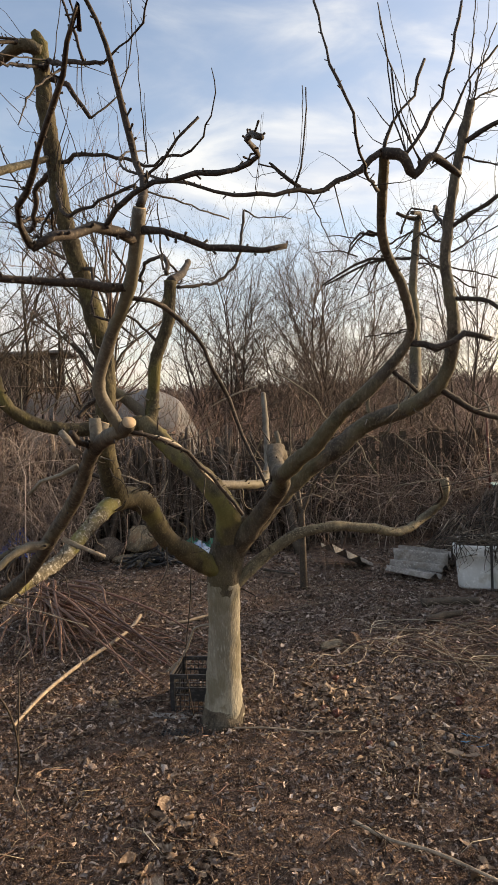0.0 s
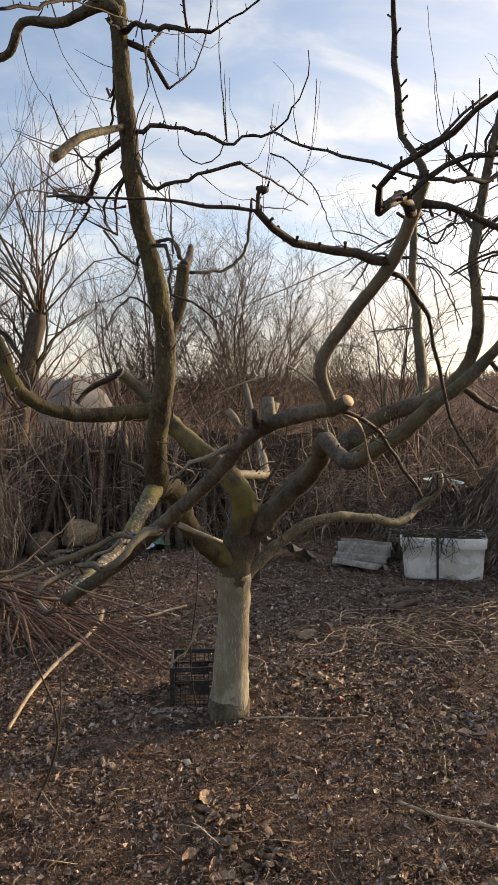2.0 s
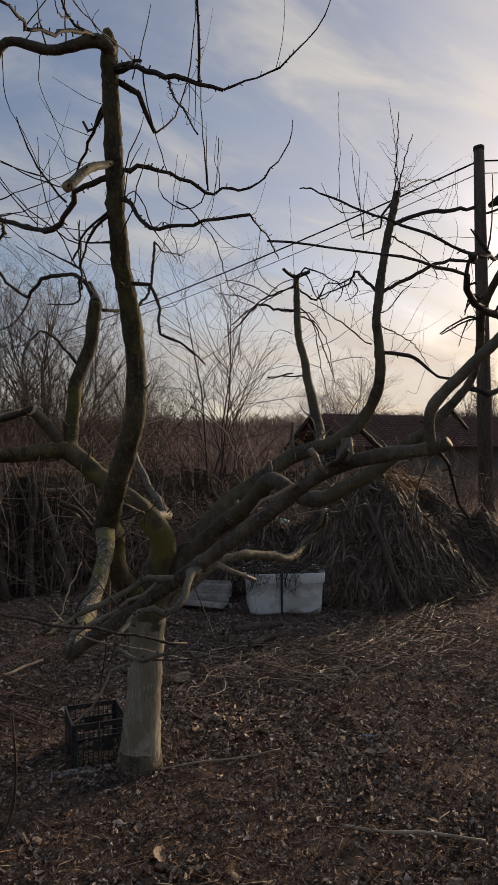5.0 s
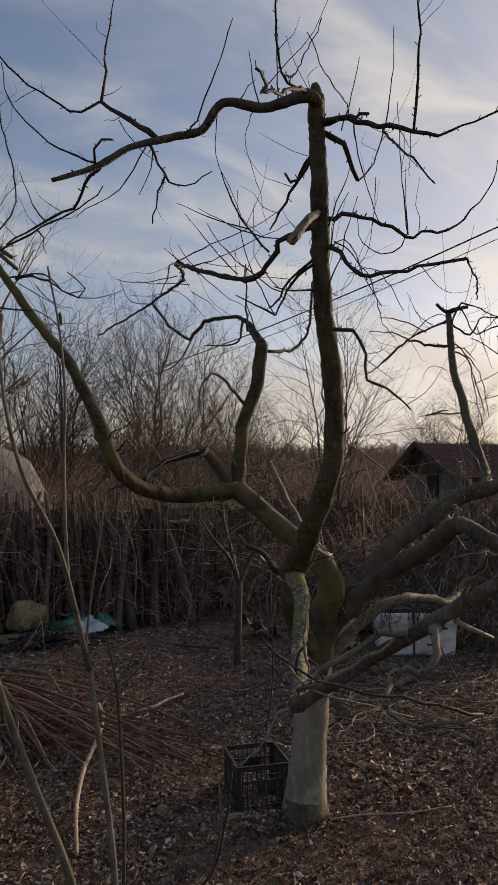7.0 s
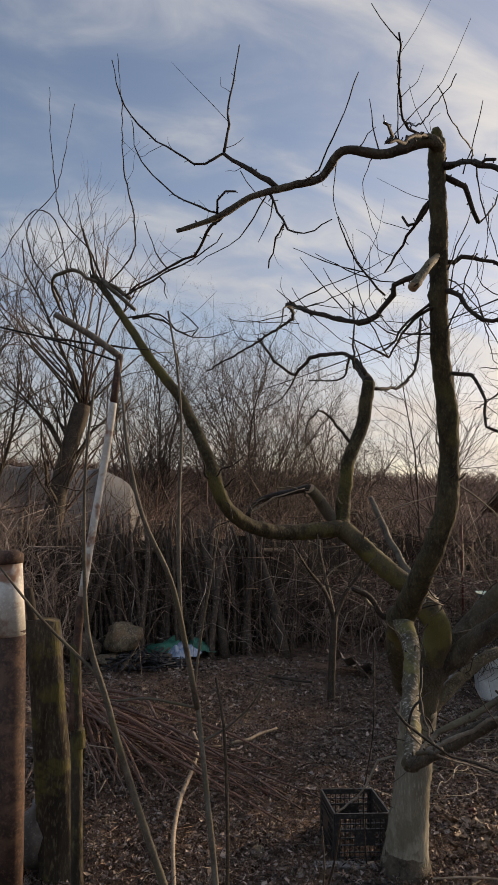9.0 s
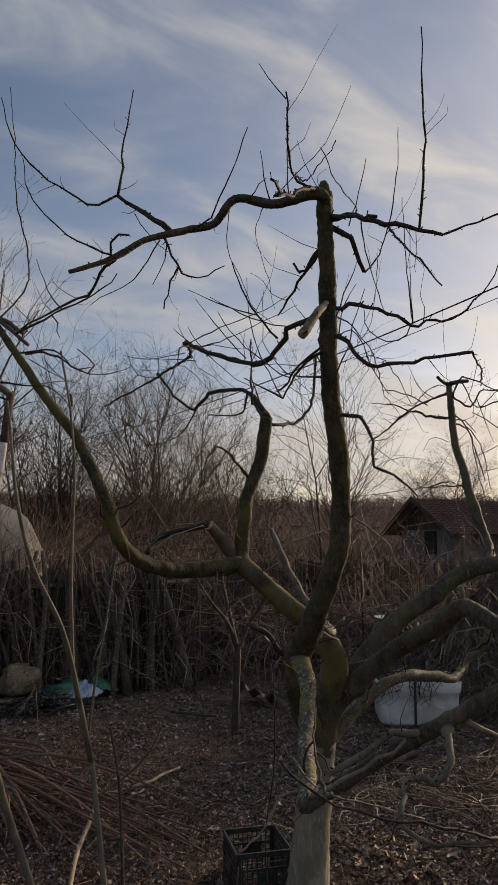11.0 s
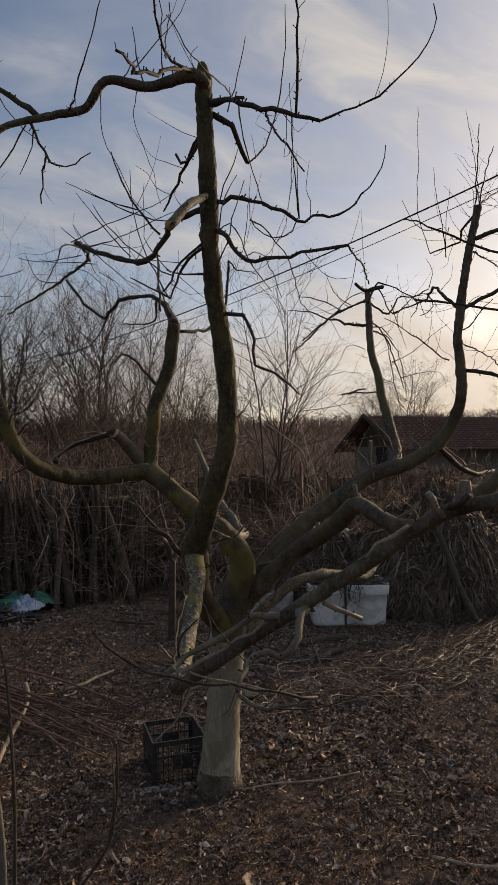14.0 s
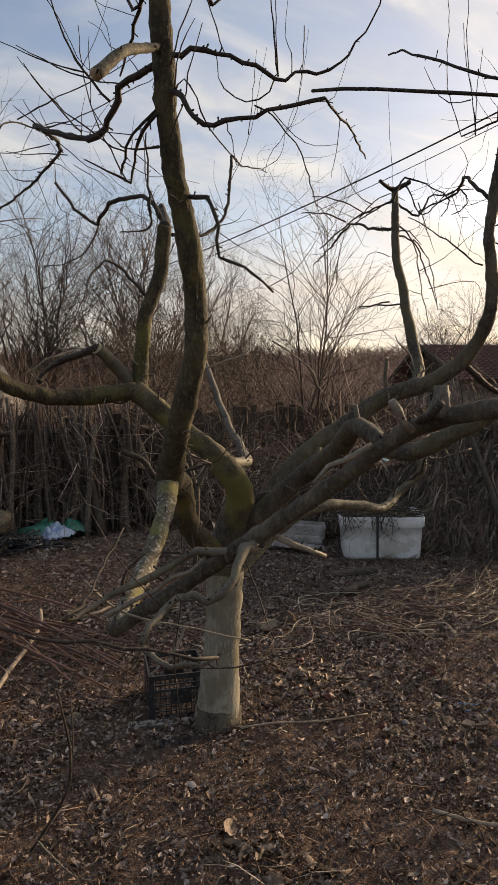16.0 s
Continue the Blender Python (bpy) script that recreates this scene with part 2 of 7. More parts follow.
ROOF_GREY = material("grey_sheet_roof", (0.24, 0.232, 0.225), (0.14, 0.135, 0.13), (0.32, 0.315, 0.31), 5, 40, 0.7, 0.5, 0.01, stretch=(0.3, 1, 3), stain=(0.15, 0.13, 0.115), stain_amount=0.5, stain_scale=2.2)
POLE_WOOD = material("tarred_pole", (0.105, 0.08, 0.066), (0.05, 0.038, 0.031), (0.17, 0.135, 0.11), 4, 60, 0.9, 0.8, 0.01, stretch=(1, 1, 0.1))
WIRE = material("black_cable", (0.015, 0.015, 0.016), rough=0.6)
FIELD = material("far_scrub", (0.145, 0.104, 0.098), (0.085, 0.060, 0.058), (0.21, 0.158, 0.148), 0.05, 0.8, 0.95, 0.6, 0.3, island=0.7)
CANE_DARK = material("dark_cane", (0.15, 0.088, 0.066), (0.06, 0.034, 0.027), (0.33, 0.22, 0.17), 20, 120, 0.5, 0.5, 0.003, spec=0.4, vary=0.4)
REED = material("dry_reed", (0.20, 0.156, 0.112), (0.045, 0.035, 0.026), (0.45, 0.37, 0.28), 20, 110, 0.65, 0.4, 0.002, island=0.9, spec=0.25)
VINE = material("dry_vine", (0.44, 0.335, 0.275), (0.10, 0.070, 0.056), (0.72, 0.61, 0.52), 14, 90, 0.6, 0.3, 0.003, island=0.85, spec=0.3)
DUSTY_PLASTIC = material("dusty_plastic", (0.16, 0.15, 0.14), (0.09, 0.085, 0.078), (0.27, 0.26, 0.245), 6, 60, 0.4, 0.2, 0.002, spec=0.5)
FLAKES = material("flaking_bark", (0.155, 0.134, 0.092), (0.050, 0.041, 0.028), (0.50, 0.47, 0.41), 18, 110, 0.85, 1.0, 0.006, stain=(0.165, 0.150, 0.045), stain_amount=0.8, stain_scale=5.0, speck=0.9)
TWINE = material("blue_twine", (0.10, 0.30, 0.55), (0.05, 0.16, 0.32), (0.25, 0.45, 0.65), 30, 120, 0.6, 0.2, 0.001)
APPLE = material("rotten_apple", (0.15, 0.045, 0.028), (0.07, 0.022, 0.016), (0.28, 0.11, 0.06), 30, 120, 0.5, 0.3, 0.002, vary=0.6)

# ---- builders ----


def smooth_line(points, step=5):
    """Catmull-Rom points through the given ones."""
    p = np.array(points, float)
    if len(p) == 2:
        u = np.linspace(0, 1, step + 1)[:, None]
        return p[0] * (1 - u) + p[1] * u
    e = np.vstack([2 * p[0] - p[1], p, 2 * p[-1] - p[-2]])
    out = []
    for i in range(len(p) - 1):
        a, b, c, d = e[i:i + 4]
        for u in np.linspace(0, 1, step, endpoint=False):
            out.append(0.5 * (2 * b + (c - a) * u + (2 * a - 5 * b + 4 * c - d) * u * u + (3 * b - a - 3 * c + d) * u ** 3))
    out.append(p[-1])
    return np.array(out)


class Geo:
    """Gathers vertices and faces of one mesh."""

    def __init__(self):
        self.v, self.f, self.m = [], [], []

    def tube(self, points, radii, sides=6, knobs=0.0, rng=None, mat=0, cap_mat=None):
        p = np.array(points, float)
        k = len(p)
        r = np.interp(np.linspace(0, 1, k), np.linspace(0, 1, len(radii)), radii)
        if knobs and rng is not None:
            r = r * (1 + knobs * (rng.random(k) - 0.4))
        way = np.gradient(p, axis=0)
        way /= np.linalg.norm(way, axis=1)[:, None] + 1e-9
        side = np.cross(way[0], (0.31, 0.2, 0.93) if abs(way[0][2]) < 0.9 else (1.0, 0.1, 0))
        side /= np.linalg.norm(side)
        base = len(self.v)
        for i in range(k):
            side = side - way[i] * side.dot(way[i])
            side /= np.linalg.norm(side) + 1e-9
            other = np.cross(way[i], side)
            for j in range(sides):
                a = 2 * math.pi * j / sides
                w = r[i]
                if knobs and rng is not None:
                    w *= 1 + knobs * 0.5 * (rng.random() - 0.5)
                self.v.append(p[i] + w * (math.cos(a) * side + math.sin(a) * other))
        for i in range(k - 1):
            for j in range(sides):
                a, b = base + i * sides + j, base + i * sides + (j + 1) % sides
                self.f.append((a, b, b + sides, a + sides))
                self.m.append(mat)
        self.f.append(tuple(base + j for j in reversed(range(sides))))
        self.f.append(tuple(base + (k - 1) * sides + j for j in range(sides)))
        self.m += [mat, mat if cap_mat is None else cap_mat]

    def box(self, centre, size, turn=None, taper=1.0, mat=0):
        t = turn or Matrix.Identity(3)
        base = len(self.v)
        for sz in (-1, 1):
            k = taper if sz > 0 else 1.0
            for sx, sy in ((-1, -1), (1, -1), (1, 1), (-1, 1)):
                self.v.append(np.array(centre) + np.array(t @ Vector((sx * size[0] / 2 * k, sy * size[1] / 2 * k, sz * size[2] / 2))))
        for q in ((3, 2, 1, 0), (4, 5, 6, 7), (0, 1, 5, 4), (1, 2, 6, 5), (2, 3, 7, 6), (3, 0, 4, 7)):
            self.f.append(tuple(base + i for i in q))
            self.m.append(mat)

    def grid(self, rows, mat=0, closed=False):
        base, w = len(self.v), len(rows[0])
        for row in rows:
            self.v += [np.array(q) for q in row]
        for i in range(len(rows) - 1):
            for j in range(w if closed else w - 1):
                a, b = base + i * w + j, base + i * w + (j + 1) % w
                self.f.append((a, b, b + w, a + w))
                self.m.append(mat)

    def ribbon(self, points, width, rng, mat=0):
        """A wavy dry strip, as of a maize leaf."""
        p = np.array(points, float)
        way = np.gradient(p, axis=0)
        turn = rng.random() * 3
        rows = []
        for i in range(len(p)):
            side = np.cross(way[i], (math.sin(turn), math.cos(turn), 0.3))
            side /= np.linalg.norm(side) + 1e-9
            turn += rng.normal() * 0.5
            w = width * (1 - (i / len(p)) ** 2) * 0.5 + 0.001
            rows.append([p[i] - side * w, p[i] + np.array((0, 0, w * 0.4)), p[i] + side * w])
        self.grid(rows, mat)

    def mesh(self, name, mats, smooth=True):
        me = bpy.data.meshes.new(name)
        me.from_pydata([tuple(map(float, q)) for q in self.v], [], self.f)
        for m in mats if isinstance(mats, (list, tuple)) else [mats]:
            me.materials.append(m)
        me.polygons.foreach_set("material_index", self.m)
        me.polygons.foreach_set("use_smooth", [smooth] * len(self.f))
        me.update()
        return me


def scatter_mesh(name, mat, cells, faces):
    """One mesh of many alike small pieces: cells is (count, corners, 3), faces index a piece's corners."""
    count, corners = cells.shape[:2]
    faces = np.array(faces)
    index = (np.arange(count)[:, None, None] * corners + faces[None]).reshape(-1)
    me = bpy.data.meshes.new(name)
    me.vertices.add(count * corners)
    me.vertices.foreach_set("co", cells.reshape(-1).astype(np.float32))
    me.loops.add(len(index))
    me.loops.foreach_set("vertex_index", index.astype(np.int32))
    n, k = count * len(faces), faces.shape[1]
    me.polygons.add(n)
    me.polygons.foreach_set("loop_start", (np.arange(n) * k).astype(np.int32))
    me.materials.append(mat)
    me.polygons.foreach_set("use_smooth", [True] * n)
    me.update(calc_edges=True)
    return me


def part(name, geo, mats, parent, label="", smooth=True, kind=""):
    ob = new(name, geo.mesh(name, mats, smooth))
    if parent is not None:
        ob.parent = parent
    return tagged(ob, label, kind=kind)


def thing(name, label, category, place=(0, 0, 0), group="", kind=""):
    ob = new(name)
    ob.location = place
    ob.empty_display_size = 0.1
    return tagged(ob, label, category, group, kind)


def stuff(name, geo, mats, label, category, smooth=True):
    return tagged(new(name, geo.mesh(name, mats, smooth)), label, category, kind="stuff")


def ground_z(x, y):
    z = -0.035 + 0.03 * noise.noise(Vector((x * 0.6, y * 0.6, 1.7))) + 0.016 * noise.noise(Vector((x * 2.3, y * 2.3, 5.0)))
    z += 0.008 * math.exp(-((x + 0.11) ** 2 + (y - 3.15) ** 2) / 0.05)
    far = math.hypot(x, y)
    if far > 45:
        z += 12.5 * min(1.0, (far - 45) / 150) ** 1.3
    return z

# ---- setting ----


def graded(lo, hi, step, out, grow):
    line = list(np.arange(lo, hi, step))
    d = step
    a, b = lo, line[-1]
    while b < out:
        d *= grow
        a, b = a - d, b + d
        line.insert(0, a)
        line.append(b)
    return line


def build_ground():
    g = Geo()
    xs, ys = graded(-2.6, 4.2, 0.034, 1500, 1.16), graded(0.6, 6.6, 0.036, 1500, 1.16)
    rows = []
    for y in ys:
        row = []
        for x in xs:
            z = ground_z(x, y)
            if -4 < x < 6 and -1 < y < 9:
                z += 0.011 * noise.noise(Vector((x * 8, y * 8, 2.0))) + 0.009 * max(0.0, noise.noise(Vector((x * 21, y * 21, 9.0)))) + 0.004 * noise.noise(Vector((x * 47, y * 47, 4.0)))
            row.append((x, y, z))
        rows.append(row)
    g.grid(rows)
    tagged(new("ground", g.mesh("ground", SOIL)), "bare dark brown garden soil with crumbs and stains", "ground", kind="structure")


build_ground()


def far_scrub():
    """Low bushy growth over the far slope."""
    rng = np.random.default_rng(3)
    g = Geo()
    for i in range(9000):
        a = radians(-35 + 110 * rng.random())
        near = 27 if a < radians(24) else 48
        d = near + (185 - near) * rng.random() ** 1.2
        x, y = d * math.sin(a), d * math.cos(a)
        z = ground_z(x, y)
        h = (0.9 + 1.3 * rng.random() ** 2) * (1 + d / 160)
        for k in range(6):
            q = np.array((x + rng.normal() * h * 0.4, y + rng.normal() * h * 0.4, z - 0.1))
            g.tube([q, q + (rng.normal() * 0.15 * h, rng.normal() * 0.15 * h, h * 0.6), q + (rng.normal() * 0.35 * h, rng.normal() * 0.35 * h, h)], [0.016 * h, 0.012 * h + 0.0002 * d, 0.004], 3)
    stuff("far_scrub", g, FIELD, "purplish brown leafless scrub covering the distant slope", "scrub")


far_scrub()

# ---- fences ----


def plank_fence():
    """Old upright boards, from the stakes towards the far garden."""
    rng = np.random.default_rng(11)
    fence = thing("plank_fence", "old weathered grey board fence with gaps", "fence", kind="structure")
    a, b = np.array((0.15, 8.05)), np.array((7.5, 10.2))
    length = np.linalg.norm(b - a)
    way = (b - a) / length
    turn = math.atan2(way[1], way[0])
    s = 0.0
    while s < length:
        w = 0.09 + 0.05 * rng.random()
        h = 1.22 + 0.12 * rng.random() + 0.03 * s / length
        q = a + way * (s + w / 2)
        z0 = ground_z(*q) - 0.03
        g = Geo()
        g.box((0, 0, h / 2), (w, 0.02, h))
        board = part("board", g, WEATHERED, fence, smooth=False)
        board.location = (q[0], q[1] + rng.normal() * 0.012, z0)
        board.rotation_euler = (rng.normal() * 0.02, rng.normal() * 0.015, turn + rng.normal() * 0.03)
        s += w + 0.004 + 0.012 * rng.random()
    for z in (0.35, 1.0):
        g = Geo()
        g.box((0, 0, 0), (length, 0.05, 0.07))
        rail = part("rail", g, WEATHERED, fence, smooth=False)
        rail.location = (*((a + b) / 2 + np.array((-way[1], way[0])) * 0.05), z)
        rail.rotation_euler = (0, 0, turn)


plank_fence()


def stake_fence():
    """Bark-covered stakes, poles and prunings leaned against rails."""
    rng = np.random.default_rng(12)
    fence = thing("stake_fence", "rough fence of leaning bark-covered stakes and poles", "fence", kind="structure")
    for i in range(300):
        x = -6.5 + 7.2 * rng.random()
        y = 8.05 + 0.05 * x + rng.normal() * 0.12
        h = 1.15 + 0.35 * rng.random()
        lean, fore = rng.normal() * 0.16, 0.18 + rng.normal() * 0.08
        r = 0.009 + 0.024 * rng.random() ** 3
        y0 = y - h * fore
        g = Geo()
        p = [(0, 0, 0), (lean * 0.3 * h + rng.normal() * 0.02, fore * 0.33 * h, h * 0.33), (lean * 0.7 * h + rng.normal() * 0.03, fore * 0.7 * h, h * 0.7), (lean * h, fore * h, h)]
        g.tube(smooth_line(p, 3), [r * 1.15, r, r * 0.8], 6, 0.1, rng)
        stake = part("stake", g, STAKE, fence)
        stake.location = (x, y0, ground_z(x, y0) - 0.03)
    for z in (0.45, 1.02):
        g = Geo()
        g.tube(smooth_line([(-6.6, 7.85, z), (-4, 7.98, z + 0.04), (-2, 7.9, z), (0.7, 8.1, z + 0.03)], 5), [0.035, 0.03], 7, 0.1, rng)
        part("rail", g, STAKE, fence)
    # dark boards added behind, standing in for the deep shade between the stakes
    for i in range(60):
        x = -6.6 + 0.122 * i
        h = 1.1 + 0.2 * rng.random()
        g = Geo()
        g.box((0, 0, h / 2), (0.115, 0.018, h))
        board = part("board", g, POLE_WOOD, fence, smooth=False)
        board.location = (x, 8.22 + 0.05 * x, ground_z(x, 8.2) - 0.02)
        board.rotation_euler = (0, rng.normal() * 0.02, 0.05)
    # two thick leaning poles with pale bark
    for top, foot, r in (((-0.34, 8.0, 1.27), (-0.09, 7.45, -0.05), 0.05), ((0.32, 7.95, 1.1), (0.55, 7.4, -0.05), 0.055), ((-1.25, 7.95, 1.3), (-1.2, 7.6, -0.05), 0.05)):
        g = Geo()
        g.tube(smooth_line([foot, tuple((np.array(foot) + top) / 2 + (0.02, 0, 0.01)), top], 4), [r, r * 0.9, r * 0.7], 9, 0.08, rng)
        part("leaning_pole", g, BARK_DARK, fence, "thick pole with pale flaking bark")


stake_fence()

# ---- the apple tree ----

rng_tree = np.random.default_rng(5)
apple = thing("apple_tree", "leafless pruned old apple tree with a whitewashed trunk", "tree", (-0.12, 3.15, -0.03))
apple_back = Matrix.Translation((0.12, -3.15, 0.03))


tree_lines = []


def limb(name, radii, points, mat=None, cut=False, sides=0, knobs=0.09, label=""):
    """One limb of the tree, swept along its axis with knots and hollows; cut: a sawn end."""
    mat = mat or BARK
    line = smooth_line(points, 6)
    r = max(radii)
    g = Geo()
    if r > 0.0115:
        seg = np.linalg.norm(np.diff(line, axis=0), axis=1)
        run = np.concatenate([[0], np.cumsum(seg)])
        n = max(6, int(run[-1] / 0.014))
        s = np.linspace(0, run[-1], n)
        fine = np.stack([np.interp(s, run, line[:, k]) for k in range(3)], 1)
        sides = sides or (20 if r > 0.03 else 14)
        bend = 0.0 if mat is WASH else min(0.30 * r, 0.010)
        fine = np.array([q + bend * min(1.0, 4 * i / n, 4 * (n - 1 - i) / n) * np.array(noise.noise_vector(Vector(q) * 7)) for i, q in enumerate(fine)])
        rr = np.interp(np.linspace(0, 1, n), np.linspace(0, 1, len(radii)), radii)
        g.tube(fine, rr, sides, 0, None, 0, 1 if cut else 0)
        seed = Vector((r * 91, len(points) * 3.7, 1.0))
        knots = []
        for k in range(int(run[-1] / 0.22) if mat is not WASH else 0):
            i = int(rng_tree.random() * n)
            j = int(rng_tree.random() * sides)
            knots.append((np.array(g.v[i * sides + j]), rr[i] * (0.35 + 0.3 * rng_tree.random()), rr[i] * (0.10 + 0.30 * rng_tree.random()) * (1 if rng_tree.random() < 0.75 else -0.7)))
        for i in range(n):
            for j in range(sides):
                q = g.v[i * sides + j]
                out = (q - fine[i]) / rr[i]
                v = Vector(q)
                k = rr[i] * (0.14 * noise.noise(v * 6 + seed) + 0.12 * noise.noise(v * 22 + seed) + 0.05 * noise.noise(v * 48)) * (1.0 if mat is not WASH else 0.6) + min(0.004, rr[i] * 0.16) * noise.noise(v * 70)
                for centre, size, lift in knots:
                    d = np.linalg.norm(q - centre)
                    if d < 2 * size:
                        k += lift * math.exp(-(d / size) ** 2 * 1.6)
                g.v[i * sides + j] = q + out * k
    else:
        # thin growth runs straight from bud to bud
        seg = np.linalg.norm(np.diff(line, axis=0), axis=1)
        run = np.concatenate([[0], np.cumsum(seg)])
        n = max(4, int(run[-1] / 0.03))
        t = np.linspace(0, run[-1], n)
        line = np.stack([np.interp(t, run, line[:, k]) for k in range(3)], 1)
        line[1:-1] += rng_tree.normal(size=(n - 2, 3)) * min(0.0035, 0.0012 + 0.25 * r)
        g.tube(line, radii, sides or (9 if r > 0.006 else 6), 0.3 if r > 0.004 else 0.35, rng_tree, 0, 1 if cut else 0)
    ob = part(name, g, [mat, CUT_WOOD], apple, label)
    ob.matrix_local = apple_back
    if mat is not WASH:
        tree_lines.append((line, radii))


limb("trunk", [0.1097, 0.0874, 0.0791, 0.0753, 0.0763], [(-0.125, 3.16, -0.09), (-0.121, 3.155, 0.03), (-0.114, 3.14, 0.22), (-0.105, 3.12, 0.45), (-0.098, 3.1, 0.66)], WASH, sides=22, knobs=0.05, label="whitewashed cracked trunk")
limb("root_flare", [0.15, 0.114, 0.106, 0.097, 0.072], [(-0.126, 3.162, -0.1), (-0.125, 3.16, -0.05), (-0.123, 3.158, -0.01), (-0.121, 3.156, 0.03), (-0.119, 3.152, 0.09)], BARK, sides=22)
limb("crotch", [0.0703, 0.0789, 0.0798, 0.0741, 0.0522], [(-0.1, 3.103, 0.585), (-0.097, 3.098, 0.66), (-0.088, 3.09, 0.75), (-0.06, 3.065, 0.86), (-0.04, 3.04, 0.98)], BARK, knobs=0.1)
limb("low_left_limb", [0.050, 0.0455, 0.0418, 0.0428], [(-0.090, 3.100, 0.700), (-0.217, 2.983, 0.790), (-0.325, 2.803, 0.928), (-0.402, 2.665, 1.086), (-0.467, 2.506, 1.119)], BARK_MOSS_LIT)
limb("upright_limb", [0.0428, 0.0353, 0.0316, 0.0316, 0.0279, 0.026, 0.0242], [(-0.464, 2.503, 1.120), (-0.468, 2.363, 1.265), (-0.442, 2.266, 1.437), (-0.435, 2.232, 1.639), (-0.483, 2.187, 1.854), (-0.529, 2.133, 2.085), (-0.553, 2.094, 2.332), (-0.566, 2.080, 2.591)], BARK_OLIVE_BACKLIT, cut=True)
limb("drooping_limb", [0.0327, 0.0253, 0.0229, 0.0213], [(-0.464, 2.503, 1.120), (-0.516, 2.328, 1.056), (-0.593, 2.169, 0.953), (-0.674, 1.988, 0.906), (-0.722, 1.900, 0.868)], FLAKES)
limb("rising_branch", [0.0167, 0.0175, 0.0175, 0.0167, 0.0150, 0.0134], [(-0.730, 1.891, 0.869), (-0.579, 1.808, 0.982), (-0.472, 1.673, 1.097), (-0.365, 1.530, 1.217), (-0.277, 1.371, 1.334), (-0.181, 1.174, 1.371), (-0.165, 1.143, 1.383)], cut=True)
limb("branch", [0.0121, 0.0112, 0.0107, 0.0102], [(-0.183, 1.172, 1.369), (-0.215, 1.140, 1.444), (-0.182, 1.080, 1.516), (-0.131, 1.013, 1.595), (-0.104, 0.960, 1.698)], BARK_GREY, cut=True)
limb("back_limb", [0.0614, 0.0484, 0.0428, 0.04], [(-0.080, 3.080, 0.780), (-0.068, 2.987, 1.002), (-0.167, 3.002, 1.142), (-0.305, 3.054, 1.279), (-0.456, 3.131, 1.415)], BARK_MOSS_LIT)
limb("side_limb", [0.0344, 0.0316, 0.0279, 0.026, 0.0223, 0.0186, 0.0158, 0.014], [(-0.455, 3.129, 1.412), (-0.699, 3.073, 1.389), (-0.901, 2.995, 1.417), (-1.019, 2.927, 1.509), (-1.098, 2.932, 1.688), (-1.185, 2.985, 1.892), (-1.315, 3.070, 2.078), (-1.438, 3.160, 2.274), (-1.566, 3.253, 2.466)], BARK_OLIVE_BACKLIT, cut=True)
limb("upright_limb", [0.0335, 0.0307, 0.0279, 0.0288], [(-0.430, 3.125, 1.375), (-0.420, 3.207, 1.452), (-0.400, 3.215, 1.694), (-0.332, 3.212, 1.894), (-0.306, 3.200, 2.086)], BARK_OLIVE_BACKLIT, cut=True)
limb("limb_stub", [0.0279, 0.0251], [(-0.440, 3.125, 1.390), (-0.450, 3.226, 1.438), (-0.601, 3.130, 1.578)], BARK_GREY, cut=True)
limb("right_limb", [0.0508, 0.0430, 0.0407, 0.0375, 0.0328, 0.0250, 0.0218, 0.0196, 0.0164], [(-0.050, 3.070, 0.800), (0.198, 3.079, 1.070), (0.391, 3.012, 1.240), (0.583, 2.931, 1.376), (0.764, 2.846, 1.447), (0.858, 2.736, 1.564), (0.868, 2.628, 1.745), (0.834, 2.608, 1.995), (0.875, 2.596, 2.286), (0.942, 2.578, 2.594)], cut=True)
limb("right_limb", [0.0485, 0.0407, 0.0360, 0.0360, 0.0297, 0.0265, 0.0242, 0.0187, 0.0125, 0.0109, 0.0109], [(-0.050, 3.070, 0.800), (0.126, 2.848, 1.053), (0.172, 2.596, 1.185), (0.140, 2.348, 1.281), (0.138, 2.112, 1.217), (0.199, 1.941, 1.281), (0.316, 1.795, 1.406), (0.460, 1.720, 1.563), (0.449, 1.642, 1.675), (0.375, 1.542, 1.803), (0.351, 1.385, 1.936)], cut=True)
limb("upright_limb", [0.0279, 0.0223, 0.0186], [(0.690, 2.885, 1.415), (0.765, 2.985, 1.460), (0.819, 3.074, 1.532), (0.866, 3.252, 1.812), (0.906, 3.400, 2.110), (0.964, 3.506, 2.434)], cut=True)
limb("low_branch", [0.0298, 0.0251, 0.0233, 0.0223, 0.0195], [(-0.050, 3.100, 0.640), (0.176, 3.114, 0.827), (0.373, 3.155, 0.886), (0.584, 3.220, 0.867), (0.778, 3.312, 0.834), (0.930, 3.400, 0.885), (1.000, 3.360, 0.960), (1.010, 3.315, 1.030), (1.012, 3.336, 1.080)], BARK_LOW)
limb("healed_end", [0.0242, 0.0255, 0.0215, 0.010], [(-0.564, 2.083, 2.56), (-0.567, 2.079, 2.588), (-0.572, 2.072, 2.606), (-0.580, 2.062, 2.616)], BARK_OLIVE_BACKLIT)
limb("top_branch", [0.0215, 0.0155, 0.0130, 0.0117, 0.0101, 0.0084, 0.0067], [(-0.560, 2.072, 2.558), (-0.615, 2.050, 2.566), (-0.726, 2.091, 2.527), (-0.843, 2.129, 2.543), (-0.894, 2.181, 2.473), (-0.993, 2.198, 2.440), (-1.105, 2.202, 2.393), (-1.209, 2.202, 2.316), (-1.318, 2.188, 2.256)])
